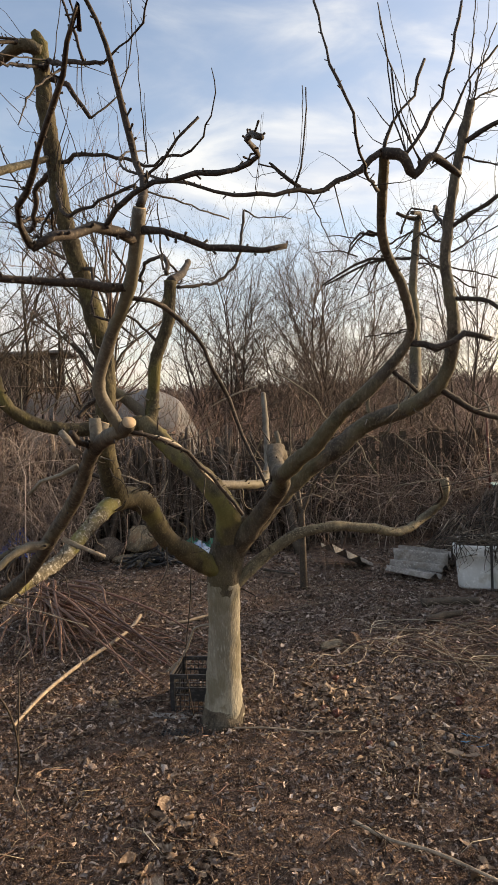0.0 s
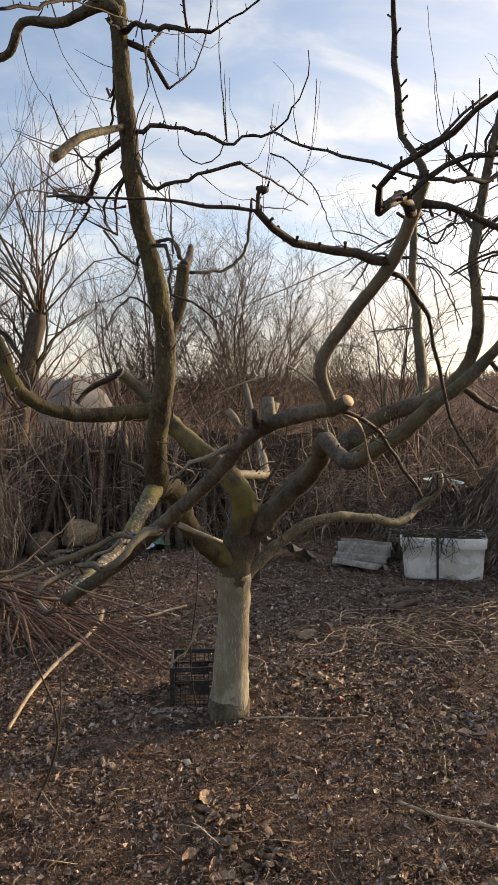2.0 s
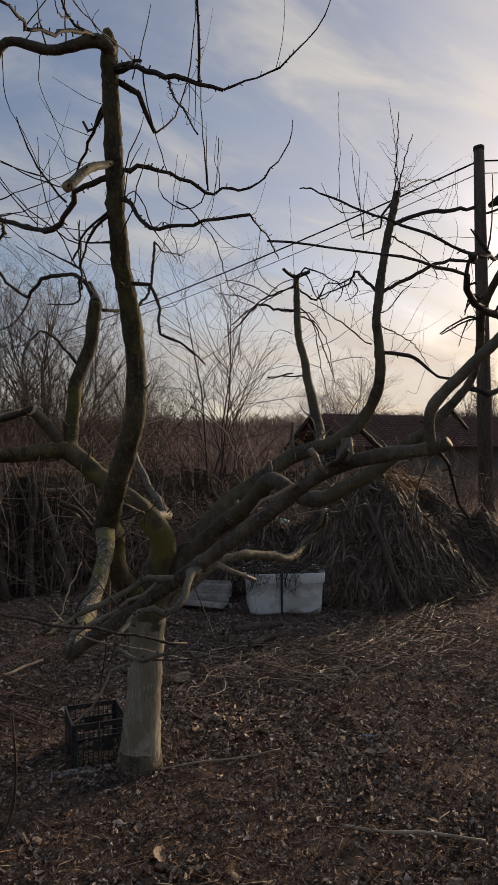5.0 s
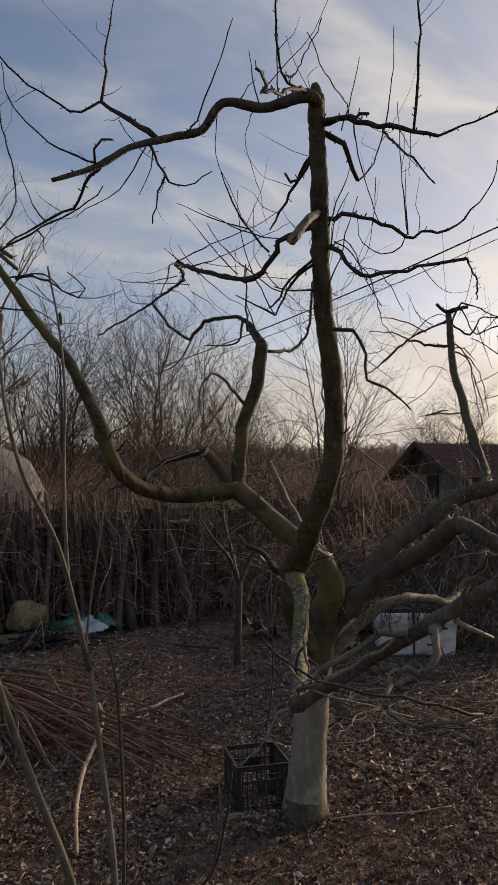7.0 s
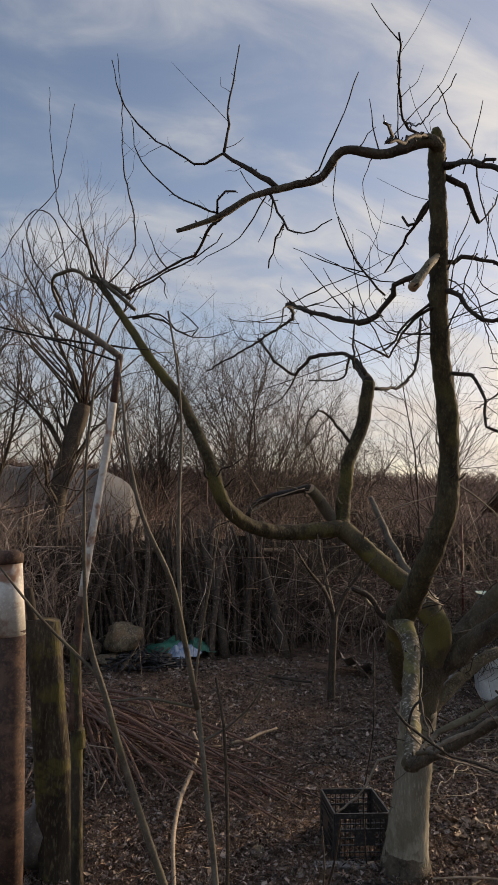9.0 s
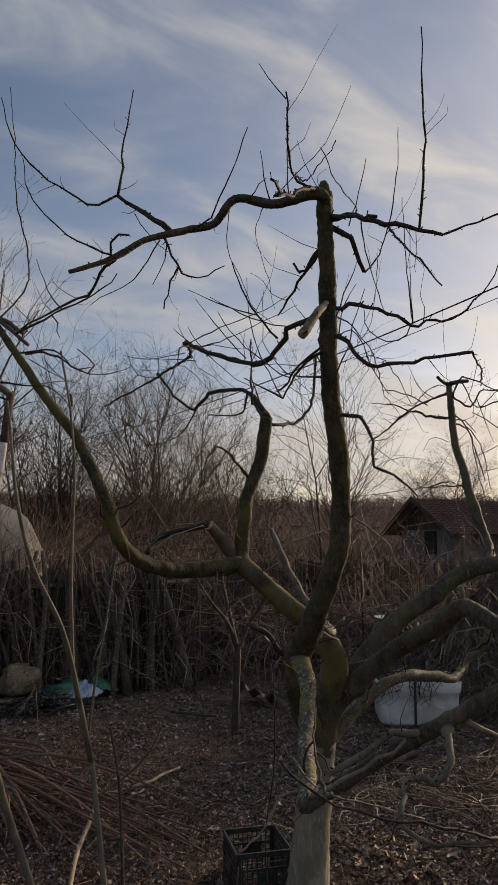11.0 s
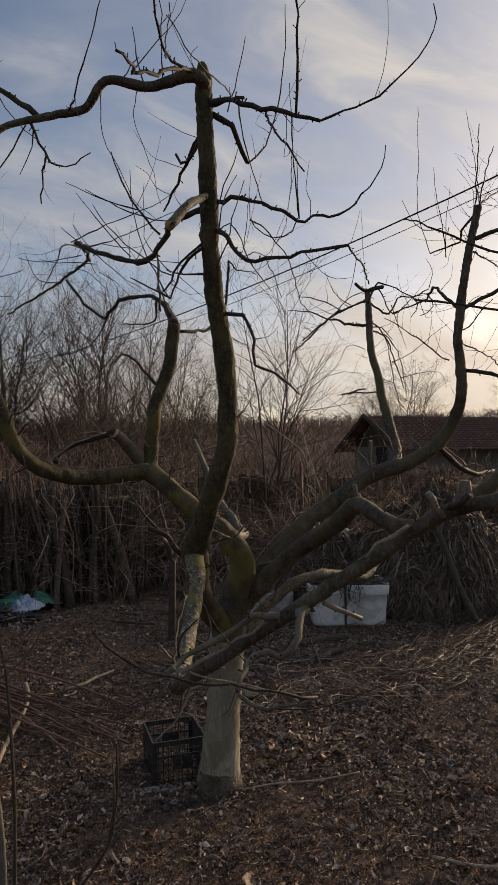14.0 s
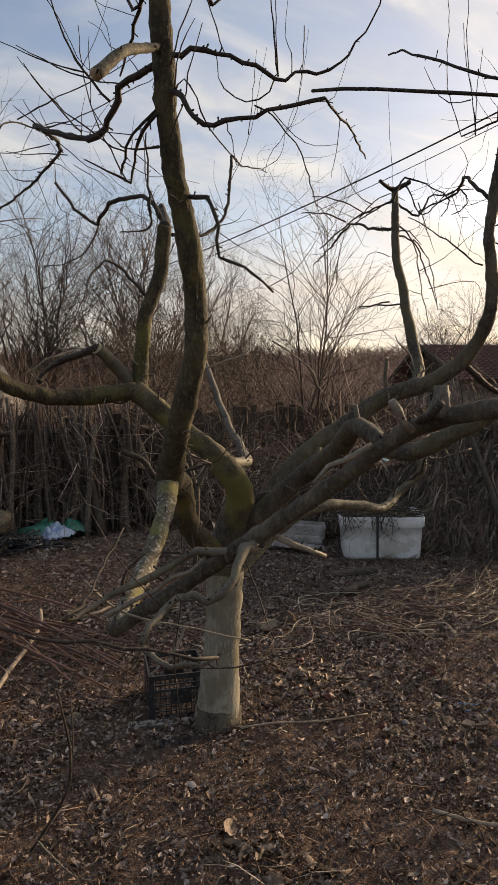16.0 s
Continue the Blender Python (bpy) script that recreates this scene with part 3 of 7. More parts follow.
limb("branch", [0.006, 0.005, 0.004], [(-0.550, 2.079, 2.522), (-0.577, 1.921, 2.436), (-0.579, 1.755, 2.356)], BARK_TWIG)
limb("branch", [0.009, 0.007, 0.005], [(-0.547, 2.076, 2.505), (-0.507, 1.984, 2.477), (-0.464, 1.921, 2.433), (-0.398, 1.863, 2.407), (-0.317, 1.824, 2.381)], BARK_TWIG)
limb("twig", [0.0035, 0.0024, 0.0013], [(-0.317, 1.823, 2.382), (-0.258, 1.780, 2.407), (-0.204, 1.733, 2.422), (-0.174, 1.675, 2.446), (-0.145, 1.617, 2.485), (-0.135, 1.565, 2.525), (-0.168, 1.524, 2.561)], BARK_TWIG)
limb("twig", [0.004, 0.0027, 0.0014], [(-0.379, 1.851, 2.401), (-0.403, 1.792, 2.496), (-0.432, 1.738, 2.597), (-0.475, 1.681, 2.706), (-0.524, 1.612, 2.818)], BARK_TWIG)
limb("branch", [0.009, 0.0075, 0.006], [(-0.546, 2.078, 2.481), (-0.494, 2.074, 2.458), (-0.452, 2.079, 2.410), (-0.419, 2.094, 2.358)], BARK_TWIG)
limb("twig", [0.003, 0.002, 0.001], [(-0.418, 2.094, 2.357), (-0.336, 2.136, 2.451), (-0.293, 2.136, 2.584), (-0.279, 2.110, 2.730), (-0.289, 2.080, 2.883)], BARK_TWIG)
limb("twig", [0.0035, 0.00275, 0.002], [(-0.445, 1.904, 2.418), (-0.479, 1.807, 2.331), (-0.492, 1.706, 2.237), (-0.489, 1.610, 2.125)], BARK_TWIG)
limb("branch", [0.007, 0.0055, 0.004], [(-0.574, 2.081, 2.594), (-0.670, 1.980, 2.534), (-0.754, 1.887, 2.453), (-0.852, 1.795, 2.380)], BARK_TWIG)
limb("twig", [0.004, 0.0035, 0.003], [(-0.853, 1.795, 2.380), (-0.873, 1.711, 2.350), (-0.928, 1.636, 2.325)], BARK_TWIG)
limb("twig", [0.005, 0.0035, 0.002], [(-0.586, 2.084, 2.597), (-0.674, 2.052, 2.593), (-0.720, 1.995, 2.614), (-0.759, 1.925, 2.661), (-0.800, 1.845, 2.719)], BARK_TWIG)
limb("twig", [0.002, 0.0015, 0.001], [(-0.794, 1.859, 2.709), (-0.850, 1.817, 2.711), (-0.906, 1.775, 2.723)], BARK_TWIG)
limb("twig", [0.0025, 0.00175, 0.001], [(-0.690, 2.033, 2.597), (-0.787, 1.744, 2.411), (-0.878, 1.417, 2.303)], BARK_TWIG)
limb("twig", [0.0025, 0.00175, 0.001], [(-0.511, 1.989, 2.482), (-0.592, 1.837, 2.421), (-0.712, 1.700, 2.377), (-0.839, 1.563, 2.381)], BARK_TWIG)
limb("twig", [0.003, 0.0021, 0.0012], [(-0.942, 2.188, 2.464), (-0.949, 2.085, 2.423), (-0.953, 1.980, 2.413), (-0.943, 1.888, 2.467), (-0.921, 1.815, 2.566)], BARK_TWIG)
limb("twig", [0.004, 0.00265, 0.0013], [(-1.047, 2.202, 2.418), (-1.014, 2.184, 2.339), (-0.986, 2.156, 2.278), (-0.948, 2.099, 2.265), (-0.909, 2.027, 2.275)], BARK_TWIG)
limb("twig", [0.003, 0.0025, 0.002], [(-1.003, 2.176, 2.317), (-0.998, 2.298, 2.310), (-0.989, 2.421, 2.268)], BARK_TWIG)
limb("twig", [0.0014, 0.00115, 0.0009], [(-0.854, 2.143, 2.529), (-0.835, 2.229, 2.436), (-0.771, 2.271, 2.352), (-0.720, 2.294, 2.267), (-0.651, 2.288, 2.217)], BARK_TWIG)
limb("twig", [0.0014, 0.00115, 0.0009], [(-0.756, 2.105, 2.524), (-0.735, 2.244, 2.502), (-0.669, 2.327, 2.438), (-0.613, 2.367, 2.300)], BARK_TWIG)
limb("branch", [0.0085, 0.00725, 0.006], [(-1.023, 2.200, 2.432), (-1.102, 2.246, 2.502), (-1.177, 2.296, 2.571)], BARK_TWIG)
limb("twig", [0.004, 0.0029, 0.0018], [(-1.174, 2.295, 2.574), (-1.161, 2.299, 2.659), (-1.164, 2.308, 2.744), (-1.149, 2.307, 2.836), (-1.138, 2.295, 2.940)], BARK_TWIG)
limb("twig", [0.004, 0.0027, 0.0014], [(-1.179, 2.297, 2.569), (-1.252, 2.310, 2.530), (-1.322, 2.296, 2.552), (-1.398, 2.292, 2.585), (-1.491, 2.270, 2.666), (-1.528, 2.236, 2.773)], BARK_TWIG)
limb("twig", [0.003, 0.0022, 0.0014], [(-1.195, 2.203, 2.331), (-1.296, 2.256, 2.382), (-1.379, 2.297, 2.461), (-1.441, 2.333, 2.554), (-1.459, 2.360, 2.670)], BARK_TWIG)
limb("twig", [0.004, 0.0035, 0.003], [(-1.202, 2.201, 2.327), (-1.207, 2.137, 2.356), (-1.171, 2.084, 2.346)], BARK_TWIG)
limb("twig", [0.0055, 0.00425, 0.003], [(-1.174, 2.203, 2.342), (-1.221, 2.287, 2.308), (-1.234, 2.365, 2.266), (-1.316, 2.424, 2.238), (-1.432, 2.474, 2.160)], BARK_TWIG)
limb("branch", [0.009, 0.007, 0.005], [(-1.530, 3.228, 2.424), (-1.658, 3.255, 2.477), (-1.743, 3.328, 2.459), (-1.734, 3.432, 2.408), (-1.685, 3.555, 2.329)], BARK_GREY)
limb("branch", [0.006, 0.005, 0.004], [(-1.563, 3.253, 2.467), (-1.590, 3.221, 2.555), (-1.621, 3.190, 2.642)], BARK_TWIG)
limb("twig", [0.004, 0.0027, 0.0014], [(-1.511, 3.218, 2.415), (-1.407, 3.197, 2.559), (-1.411, 3.170, 2.718), (-1.466, 3.125, 2.897), (-1.486, 3.055, 3.101), (-1.518, 2.972, 3.312)], BARK_TWIG)
limb("twig", [0.003, 0.0021, 0.0012], [(-1.755, 3.359, 2.445), (-1.847, 3.359, 2.578), (-1.856, 3.349, 2.719), (-1.757, 3.336, 2.860), (-1.722, 3.304, 3.046), (-1.692, 3.269, 3.248)], BARK_TWIG)
limb("twig", [0.003, 0.002, 0.001], [(-1.600, 3.214, 2.576), (-1.714, 3.228, 2.700), (-1.753, 3.224, 2.873), (-1.779, 3.212, 3.063), (-1.797, 3.196, 3.259)], BARK_TWIG)
limb("twig", [0.004, 0.003, 0.002], [(-1.422, 3.152, 2.262), (-1.289, 3.109, 2.280), (-1.209, 3.080, 2.205), (-1.146, 3.016, 2.199)], BARK_TWIG)
limb("twig", [0.003, 0.00225, 0.0015], [(-1.675, 3.265, 2.478), (-1.739, 3.243, 2.683), (-1.843, 3.262, 2.720), (-1.963, 3.335, 2.527)], BARK_TWIG)
limb("branch", [0.0095, 0.00675, 0.004], [(-0.552, 2.116, 2.207), (-0.629, 2.199, 2.179), (-0.680, 2.304, 2.084), (-0.754, 2.434, 2.127), (-0.814, 2.606, 2.202), (-0.813, 2.807, 2.281), (-0.728, 3.036, 2.301), (-0.801, 3.315, 2.260), (-1.002, 3.600, 2.160)], BARK_TWIG)
limb("twig", [0.003, 0.00225, 0.0015], [(-0.815, 2.606, 2.199), (-0.912, 2.492, 2.165), (-0.944, 2.407, 2.084), (-0.996, 2.352, 1.977)], BARK_TWIG)
limb("twig", [0.004, 0.0035, 0.003], [(-0.541, 2.129, 2.123), (-0.611, 2.181, 2.050), (-0.621, 2.253, 2.003), (-0.614, 2.343, 2.006)], BARK_TWIG)
limb("branch", [0.007, 0.00415, 0.0013], [(-0.534, 2.104, 2.227), (-0.427, 2.089, 2.246), (-0.329, 2.086, 2.228), (-0.237, 2.092, 2.201), (-0.177, 2.086, 2.232), (-0.117, 2.083, 2.225), (-0.062, 2.039, 2.274), (-0.026, 1.979, 2.340), (-0.027, 1.928, 2.413)], BARK_TWIG)
limb("branch", [0.007, 0.0055, 0.004], [(-0.523, 2.117, 2.146), (-0.512, 2.045, 2.109), (-0.491, 1.994, 2.029), (-0.426, 1.929, 2.013), (-0.339, 1.867, 2.025), (-0.247, 1.804, 2.037)], BARK_TWIG)
limb("twig", [0.003, 0.0025, 0.002], [(-0.247, 1.804, 2.037), (-0.115, 1.932, 2.024), (0.006, 2.081, 2.023)], BARK_TWIG)
limb("branch", [0.006, 0.0045, 0.003], [(-0.476, 2.168, 1.906), (-0.434, 2.106, 1.885), (-0.420, 2.057, 1.810), (-0.419, 2.050, 1.732), (-0.351, 2.046, 1.707), (-0.285, 2.033, 1.646)], BARK_TWIG)
limb("branch", [0.008, 0.007, 0.006], [(-0.277, 3.200, 2.054), (-0.115, 3.315, 2.094), (-0.002, 3.374, 2.182), (0.037, 3.395, 2.321), (0.055, 3.415, 2.477)], BARK_TWIG)
limb("twig", [0.004, 0.00325, 0.0025], [(0.057, 3.413, 2.478), (0.123, 3.468, 2.458), (0.207, 3.530, 2.475), (0.308, 3.628, 2.492)], BARK_TWIG)
limb("branch", [0.011, 0.0085, 0.006], [(-0.324, 3.199, 2.119), (-0.350, 3.363, 2.245), (-0.460, 3.530, 2.266), (-0.515, 3.633, 2.203), (-0.519, 3.707, 2.198), (-0.618, 3.769, 2.284), (-0.696, 3.819, 2.409)], BARK_TWIG)
limb("twig", [0.004, 0.003, 0.002], [(-0.513, 3.696, 2.193), (-0.565, 3.733, 2.086), (-0.647, 3.754, 2.025), (-0.767, 3.759, 1.999)], BARK_TWIG)
limb("branch", [0.006, 0.0045, 0.003], [(-0.345, 3.352, 2.234), (-0.290, 3.610, 2.179), (-0.390, 3.855, 2.206)], BARK_TWIG)
limb("branch", [0.007, 0.0045, 0.002], [(-0.385, 3.220, 1.800), (-0.467, 3.215, 1.890), (-0.549, 3.183, 1.926), (-0.624, 3.123, 1.853), (-0.658, 3.012, 1.752)], BARK_TWIG)
limb("branch", [0.024, 0.019, 0.014], [(-0.305, 3.201, 2.082), (-0.265, 3.374, 2.159), (-0.246, 3.542, 2.260)], BARK_TWIG)
limb("twig", [0.003, 0.00225, 0.0015], [(-0.325, 3.201, 2.113), (-0.376, 3.208, 2.283), (-0.393, 3.178, 2.437)], BARK_TWIG)
limb("branch", [0.017, 0.0145, 0.012], [(-0.602, 3.131, 1.581), (-0.650, 3.251, 1.564), (-0.706, 3.351, 1.549), (-0.774, 3.398, 1.509), (-0.818, 3.371, 1.453)], BARK_TWIG)
limb("branch", [0.024, 0.02, 0.016], [(-0.127, 2.996, 1.118), (0.006, 3.170, 1.097), (0.101, 3.375, 1.094), (0.135, 3.625, 1.158), (0.144, 3.919, 1.319), (0.140, 4.220, 1.584)], BARK_GREY)
limb("branch", [0.01, 0.009, 0.008], [(0.913, 2.581, 2.440), (1.000, 2.508, 2.479), (1.108, 2.439, 2.490), (1.222, 2.372, 2.501)], BARK_TWIG)
limb("branch", [0.009, 0.008, 0.007], [(0.848, 2.600, 2.114), (0.998, 2.540, 2.201), (1.134, 2.470, 2.268), (1.268, 2.421, 2.262)], BARK_TWIG)
limb("branch", [0.009, 0.007, 0.005], [(0.856, 2.610, 1.847), (0.950, 2.519, 1.824), (1.038, 2.443, 1.728), (1.114, 2.373, 1.709)], BARK_TWIG)
limb("branch", [0.008, 0.0055, 0.003], [(0.844, 2.603, 2.117), (0.823, 2.702, 2.211), (0.849, 2.786, 2.265), (0.887, 2.895, 2.237), (0.815, 3.061, 2.196)], BARK_TWIG)
limb("branch", [0.006, 0.0045, 0.003], [(0.935, 2.583, 2.567), (0.918, 2.671, 2.500), (0.940, 2.692, 2.465), (0.845, 2.800, 2.431)], BARK_TWIG)
limb("twig", [0.002, 0.0015, 0.001], [(0.845, 2.801, 2.430), (0.765, 2.786, 2.618), (0.711, 2.706, 2.812), (0.638, 2.608, 3.006)], BARK_TWIG)
limb("twig", [0.0025, 0.00175, 0.001], [(0.944, 2.573, 2.602), (1.055, 2.719, 2.902), (1.137, 2.859, 3.223)], BARK_TWIG)
limb("twig", [0.004, 0.003, 0.002], [(0.943, 2.576, 2.598), (1.216, 2.741, 2.759), (1.534, 2.887, 2.877)], BARK_TWIG)
limb("twig", [0.004, 0.003, 0.002], [(0.901, 2.586, 2.385), (1.077, 2.639, 2.365), (1.255, 2.705, 2.330), (1.410, 2.813, 2.297)], BARK_TWIG)
limb("twig", [0.003, 0.00225, 0.0015], [(0.840, 2.604, 1.974), (1.129, 2.707, 1.926), (1.369, 2.887, 1.884), (1.616, 3.094, 1.851)], BARK_TWIG)
limb("branch", [0.008, 0.0055, 0.003], [(0.920, 3.442, 2.216), (0.857, 3.568, 2.244), (0.815, 3.684, 2.292), (0.800, 3.810, 2.252), (0.792, 3.968, 2.197), (0.805, 4.158, 2.167)], BARK_TWIG)
limb("twig", [0.004, 0.0035, 0.003], [(0.950, 3.492, 2.379), (0.926, 3.660, 2.359), (0.900, 3.831, 2.332)], BARK_TWIG)
limb("twig", [0.005, 0.004, 0.003], [(0.921, 3.429, 2.187), (1.062, 3.479, 2.161), (1.185, 3.558, 2.042), (1.311, 3.646, 1.892)], BARK_TWIG)
limb("twig", [0.005, 0.004, 0.003], [(0.863, 3.254, 1.811), (0.745, 3.280, 1.807), (0.626, 3.266, 1.795)], BARK_TWIG)
limb("branch", [0.006, 0.0045, 0.003], [(0.956, 3.475, 2.355), (1.063, 3.451, 2.294), (1.106, 3.408, 2.385), (1.164, 3.351, 2.377), (1.210, 3.270, 2.407)], BARK_TWIG)
limb("twig", [0.0013, 0.00105, 0.0008], [(0.956, 3.509, 2.440), (0.916, 3.473, 2.653), (0.873, 3.423, 2.864)], BARK_TWIG)
limb("branch", [0.014, 0.011, 0.009], [(0.967, 3.505, 2.430), (0.933, 3.353, 2.412), (0.862, 3.216, 2.374)], BARK_TWIG)
limb("branch", [0.014, 0.011, 0.009], [(0.958, 3.511, 2.431), (0.903, 3.478, 2.429), (0.840, 3.444, 2.445)], BARK_TWIG)
limb("branch", [0.008, 0.0075, 0.007], [(-0.286, 1.385, 1.327), (-0.305, 1.286, 1.369)], BARK_TWIG)
limb("branch", [0.0115, 0.00825, 0.005], [(-0.472, 1.672, 1.096), (-0.520, 1.600, 1.081), (-0.561, 1.542, 1.060), (-0.599, 1.530, 1.017), (-0.622, 1.540, 1.038), (-0.672, 1.542, 1.029), (-0.699, 1.502, 1.019), (-0.742, 1.450, 0.996)], BARK_GREY)
limb("twig", [0.0045, 0.00375, 0.003], [(-0.741, 1.448, 0.990), (-0.710, 1.393, 0.976), (-0.684, 1.331, 0.998), (-0.676, 1.263, 1.032)], BARK_GREY)
limb("twig", [0.0018, 0.0024, 0.0028], [(-1.046, 1.305, 1.175), (-0.998, 1.280, 1.129), (-0.933, 1.253, 1.104), (-0.857, 1.240, 1.087), (-0.767, 1.242, 1.059), (-0.672, 1.260, 1.033)], BARK_TWIG)
limb("branch", [0.009, 0.0065, 0.004], [(-0.488, 1.697, 1.080), (-0.534, 1.733, 1.066), (-0.572, 1.738, 1.072), (-0.662, 1.726, 1.035), (-0.763, 1.698, 0.999), (-0.838, 1.620, 0.993), (-0.848, 1.519, 1.035)], BARK_GREY)
limb("twig", [0.003, 0.0025, 0.002], [(-0.848, 1.545, 1.023), (-0.800, 1.658, 1.020), (-0.761, 1.774, 1.047), (-0.700, 1.888, 1.098)], BARK_TWIG)
limb("twig", [0.005, 0.004, 0.003], [(-0.178, 1.172, 1.367), (-0.123, 1.204, 1.353), (-0.070, 1.235, 1.318), (-0.022, 1.271, 1.262), (0.028, 1.279, 1.195)], BARK_TWIG)
limb("branch", [0.009, 0.0075, 0.006], [(-0.115, 0.980, 1.655), (-0.136, 0.937, 1.658), (-0.169, 0.899, 1.650), (-0.191, 0.859, 1.632), (-0.224, 0.824, 1.606)], BARK_TWIG)
limb("twig", [0.0045, 0.00335, 0.0022], [(-0.225, 0.823, 1.607), (-0.231, 0.798, 1.630), (-0.179, 0.696, 1.663), (-0.118, 0.599, 1.707), (-0.088, 0.540, 1.740), (-0.093, 0.565, 1.728)], BARK_TWIG)
limb("branch", [0.0075, 0.00625, 0.005], [(-0.140, 1.017, 1.592), (-0.185, 0.989, 1.592), (-0.232, 0.966, 1.595), (-0.281, 0.949, 1.594), (-0.336, 0.924, 1.607), (-0.365, 0.895, 1.623)], BARK_TWIG)
limb("twig", [0.003, 0.0029, 0.0028], [(-0.365, 0.895, 1.622), (-0.364, 0.893, 1.640), (-0.362, 0.885, 1.652)], BARK_TWIG)
limb("branch", [0.0062, 0.0046, 0.003], [(-0.103, 0.959, 1.701), (-0.099, 0.989, 1.745), (-0.115, 1.014, 1.787), (-0.131, 0.999, 1.863), (-0.146, 0.964, 1.946), (-0.177, 0.908, 2.022)], BARK_TWIG)
limb("twig", [0.003, 0.0025, 0.002], [(-0.100, 0.999, 1.758), (-0.075, 0.980, 1.768), (-0.051, 0.963, 1.791), (-0.011, 0.949, 1.823)], BARK_TWIG)
limb("twig", [0.004, 0.0035, 0.003], [(-0.150, 0.921, 1.656), (-0.099, 0.892, 1.699), (-0.033, 0.873, 1.710), (0.025, 0.839, 1.702), (0.069, 0.780, 1.692), (0.056, 0.693, 1.681), (0.068, 0.581, 1.633)], BARK_TWIG)
limb("branch", [0.0062, 0.0051, 0.004], [(-0.106, 0.973, 1.669), (-0.068, 0.951, 1.658), (-0.027, 0.947, 1.637), (0.043, 0.951, 1.630), (0.112, 0.958, 1.633)], BARK_TWIG)
limb("twig", [0.004, 0.00325, 0.0025], [(-0.134, 1.023, 1.577), (-0.092, 1.061, 1.573), (-0.043, 1.098, 1.528), (-0.010, 1.130, 1.467), (0.019, 1.160, 1.400), (0.045, 1.161, 1.329), (0.073, 1.132, 1.264)], BARK_TWIG)
limb("branch", [0.012, 0.0095, 0.007], [(0.350, 1.386, 1.935), (0.388, 1.373, 1.921), (0.413, 1.385, 1.885), (0.446, 1.382, 1.921), (0.478, 1.402, 1.916), (0.520, 1.419, 1.895)], BARK_TWIG)
limb("branch", [0.0065, 0.0032, 0.0016], [(0.349, 1.385, 1.939), (0.240, 1.372, 1.865), (0.133, 1.318, 1.834), (0.027, 1.283, 1.826), (-0.090, 1.314, 1.865), (-0.193, 1.387, 1.916), (-0.221, 1.495, 1.992), (-0.188, 1.637, 2.060)], BARK_TWIG)
limb("twig", [0.003, 0.0025, 0.002], [(0.169, 1.335, 1.843), (0.141, 1.332, 1.872), (0.110, 1.329, 1.899)], BARK_TWIG)
limb("twig", [0.0015, 0.00115, 0.0008], [(0.256, 3.578, 2.479), (0.333, 3.509, 2.538), (0.338, 3.441, 2.643), (0.378, 3.361, 2.800), (0.380, 3.271, 3.015)], BARK_TWIG)
limb("twig", [0.0015, 0.00115, 0.0008], [(0.046, 3.400, 2.359), (0.101, 3.369, 2.483), (0.134, 3.332, 2.614), (0.148, 3.288, 2.750), (0.166, 3.239, 2.887)], BARK_TWIG)
limb("twig", [0.004, 0.003, 0.002], [(0.355, 1.454, 1.878), (0.312, 1.340, 1.861), (0.276, 1.238, 1.877), (0.244, 1.188, 1.961), (0.209, 1.191, 2.048), (0.193, 1.214, 2.150)], BARK_TWIG)
limb("twig", [0.004, 0.0035, 0.003], [(0.348, 1.400, 1.924), (0.374, 1.401, 2.000), (0.417, 1.402, 2.067), (0.447, 1.404, 2.138)], BARK_TWIG)
limb("twig", [0.004, 0.0035, 0.003], [(0.390, 1.372, 1.923), (0.460, 1.372, 2.020), (0.494, 1.376, 2.129), (0.521, 1.379, 2.241)], BARK_TWIG)
limb("twig", [0.003, 0.0025, 0.002], [(0.454, 1.385, 1.925), (0.495, 1.386, 2.007), (0.537, 1.388, 2.086), (0.598, 1.389, 2.152)], BARK_TWIG)
limb("twig", [0.003, 0.0025, 0.002], [(0.374, 1.542, 1.803), (0.337, 1.540, 1.816), (0.314, 1.540, 1.799), (0.291, 1.542, 1.764)], BARK_TWIG)
limb("twig", [0.004, 0.003, 0.002], [(0.397, 1.580, 1.758), (0.353, 1.579, 1.761), (0.312, 1.579, 1.747), (0.273, 1.580, 1.725), (0.233, 1.579, 1.702)], BARK_TWIG)
limb("twig", [0.0018, 0.0014, 0.001], [(0.402, 1.376, 1.904), (0.371, 1.381, 2.011), (0.364, 1.380, 2.124), (0.348, 1.382, 2.238)], BARK_TWIG)
limb("branch", [0.01, 0.0085, 0.007], [(0.466, 1.712, 1.573), (0.548, 1.677, 1.557), (0.604, 1.682, 1.585), (0.676, 1.693, 1.573)], BARK_TWIG)
limb("branch", [0.007, 0.006, 0.005], [(0.425, 1.742, 1.512), (0.462, 1.741, 1.480), (0.495, 1.741, 1.445)], BARK_TWIG)
limb("branch", [0.014, 0.011, 0.008], [(0.846, 2.767, 1.503), (0.997, 2.799, 1.407), (1.146, 2.853, 1.372), (1.299, 2.947, 1.381), (1.457, 3.062, 1.385)], BARK_TWIG)
limb("twig", [0.004, 0.003, 0.002], [(0.907, 2.587, 2.441), (0.936, 2.590, 2.623), (0.958, 2.594, 2.807), (0.977, 2.598, 2.991)], BARK_TWIG)
limb("twig", [0.004, 0.003, 0.002], [(0.913, 2.586, 2.465), (0.954, 2.589, 2.611), (1.001, 2.592, 2.756), (1.056, 2.594, 2.898)], BARK_TWIG)
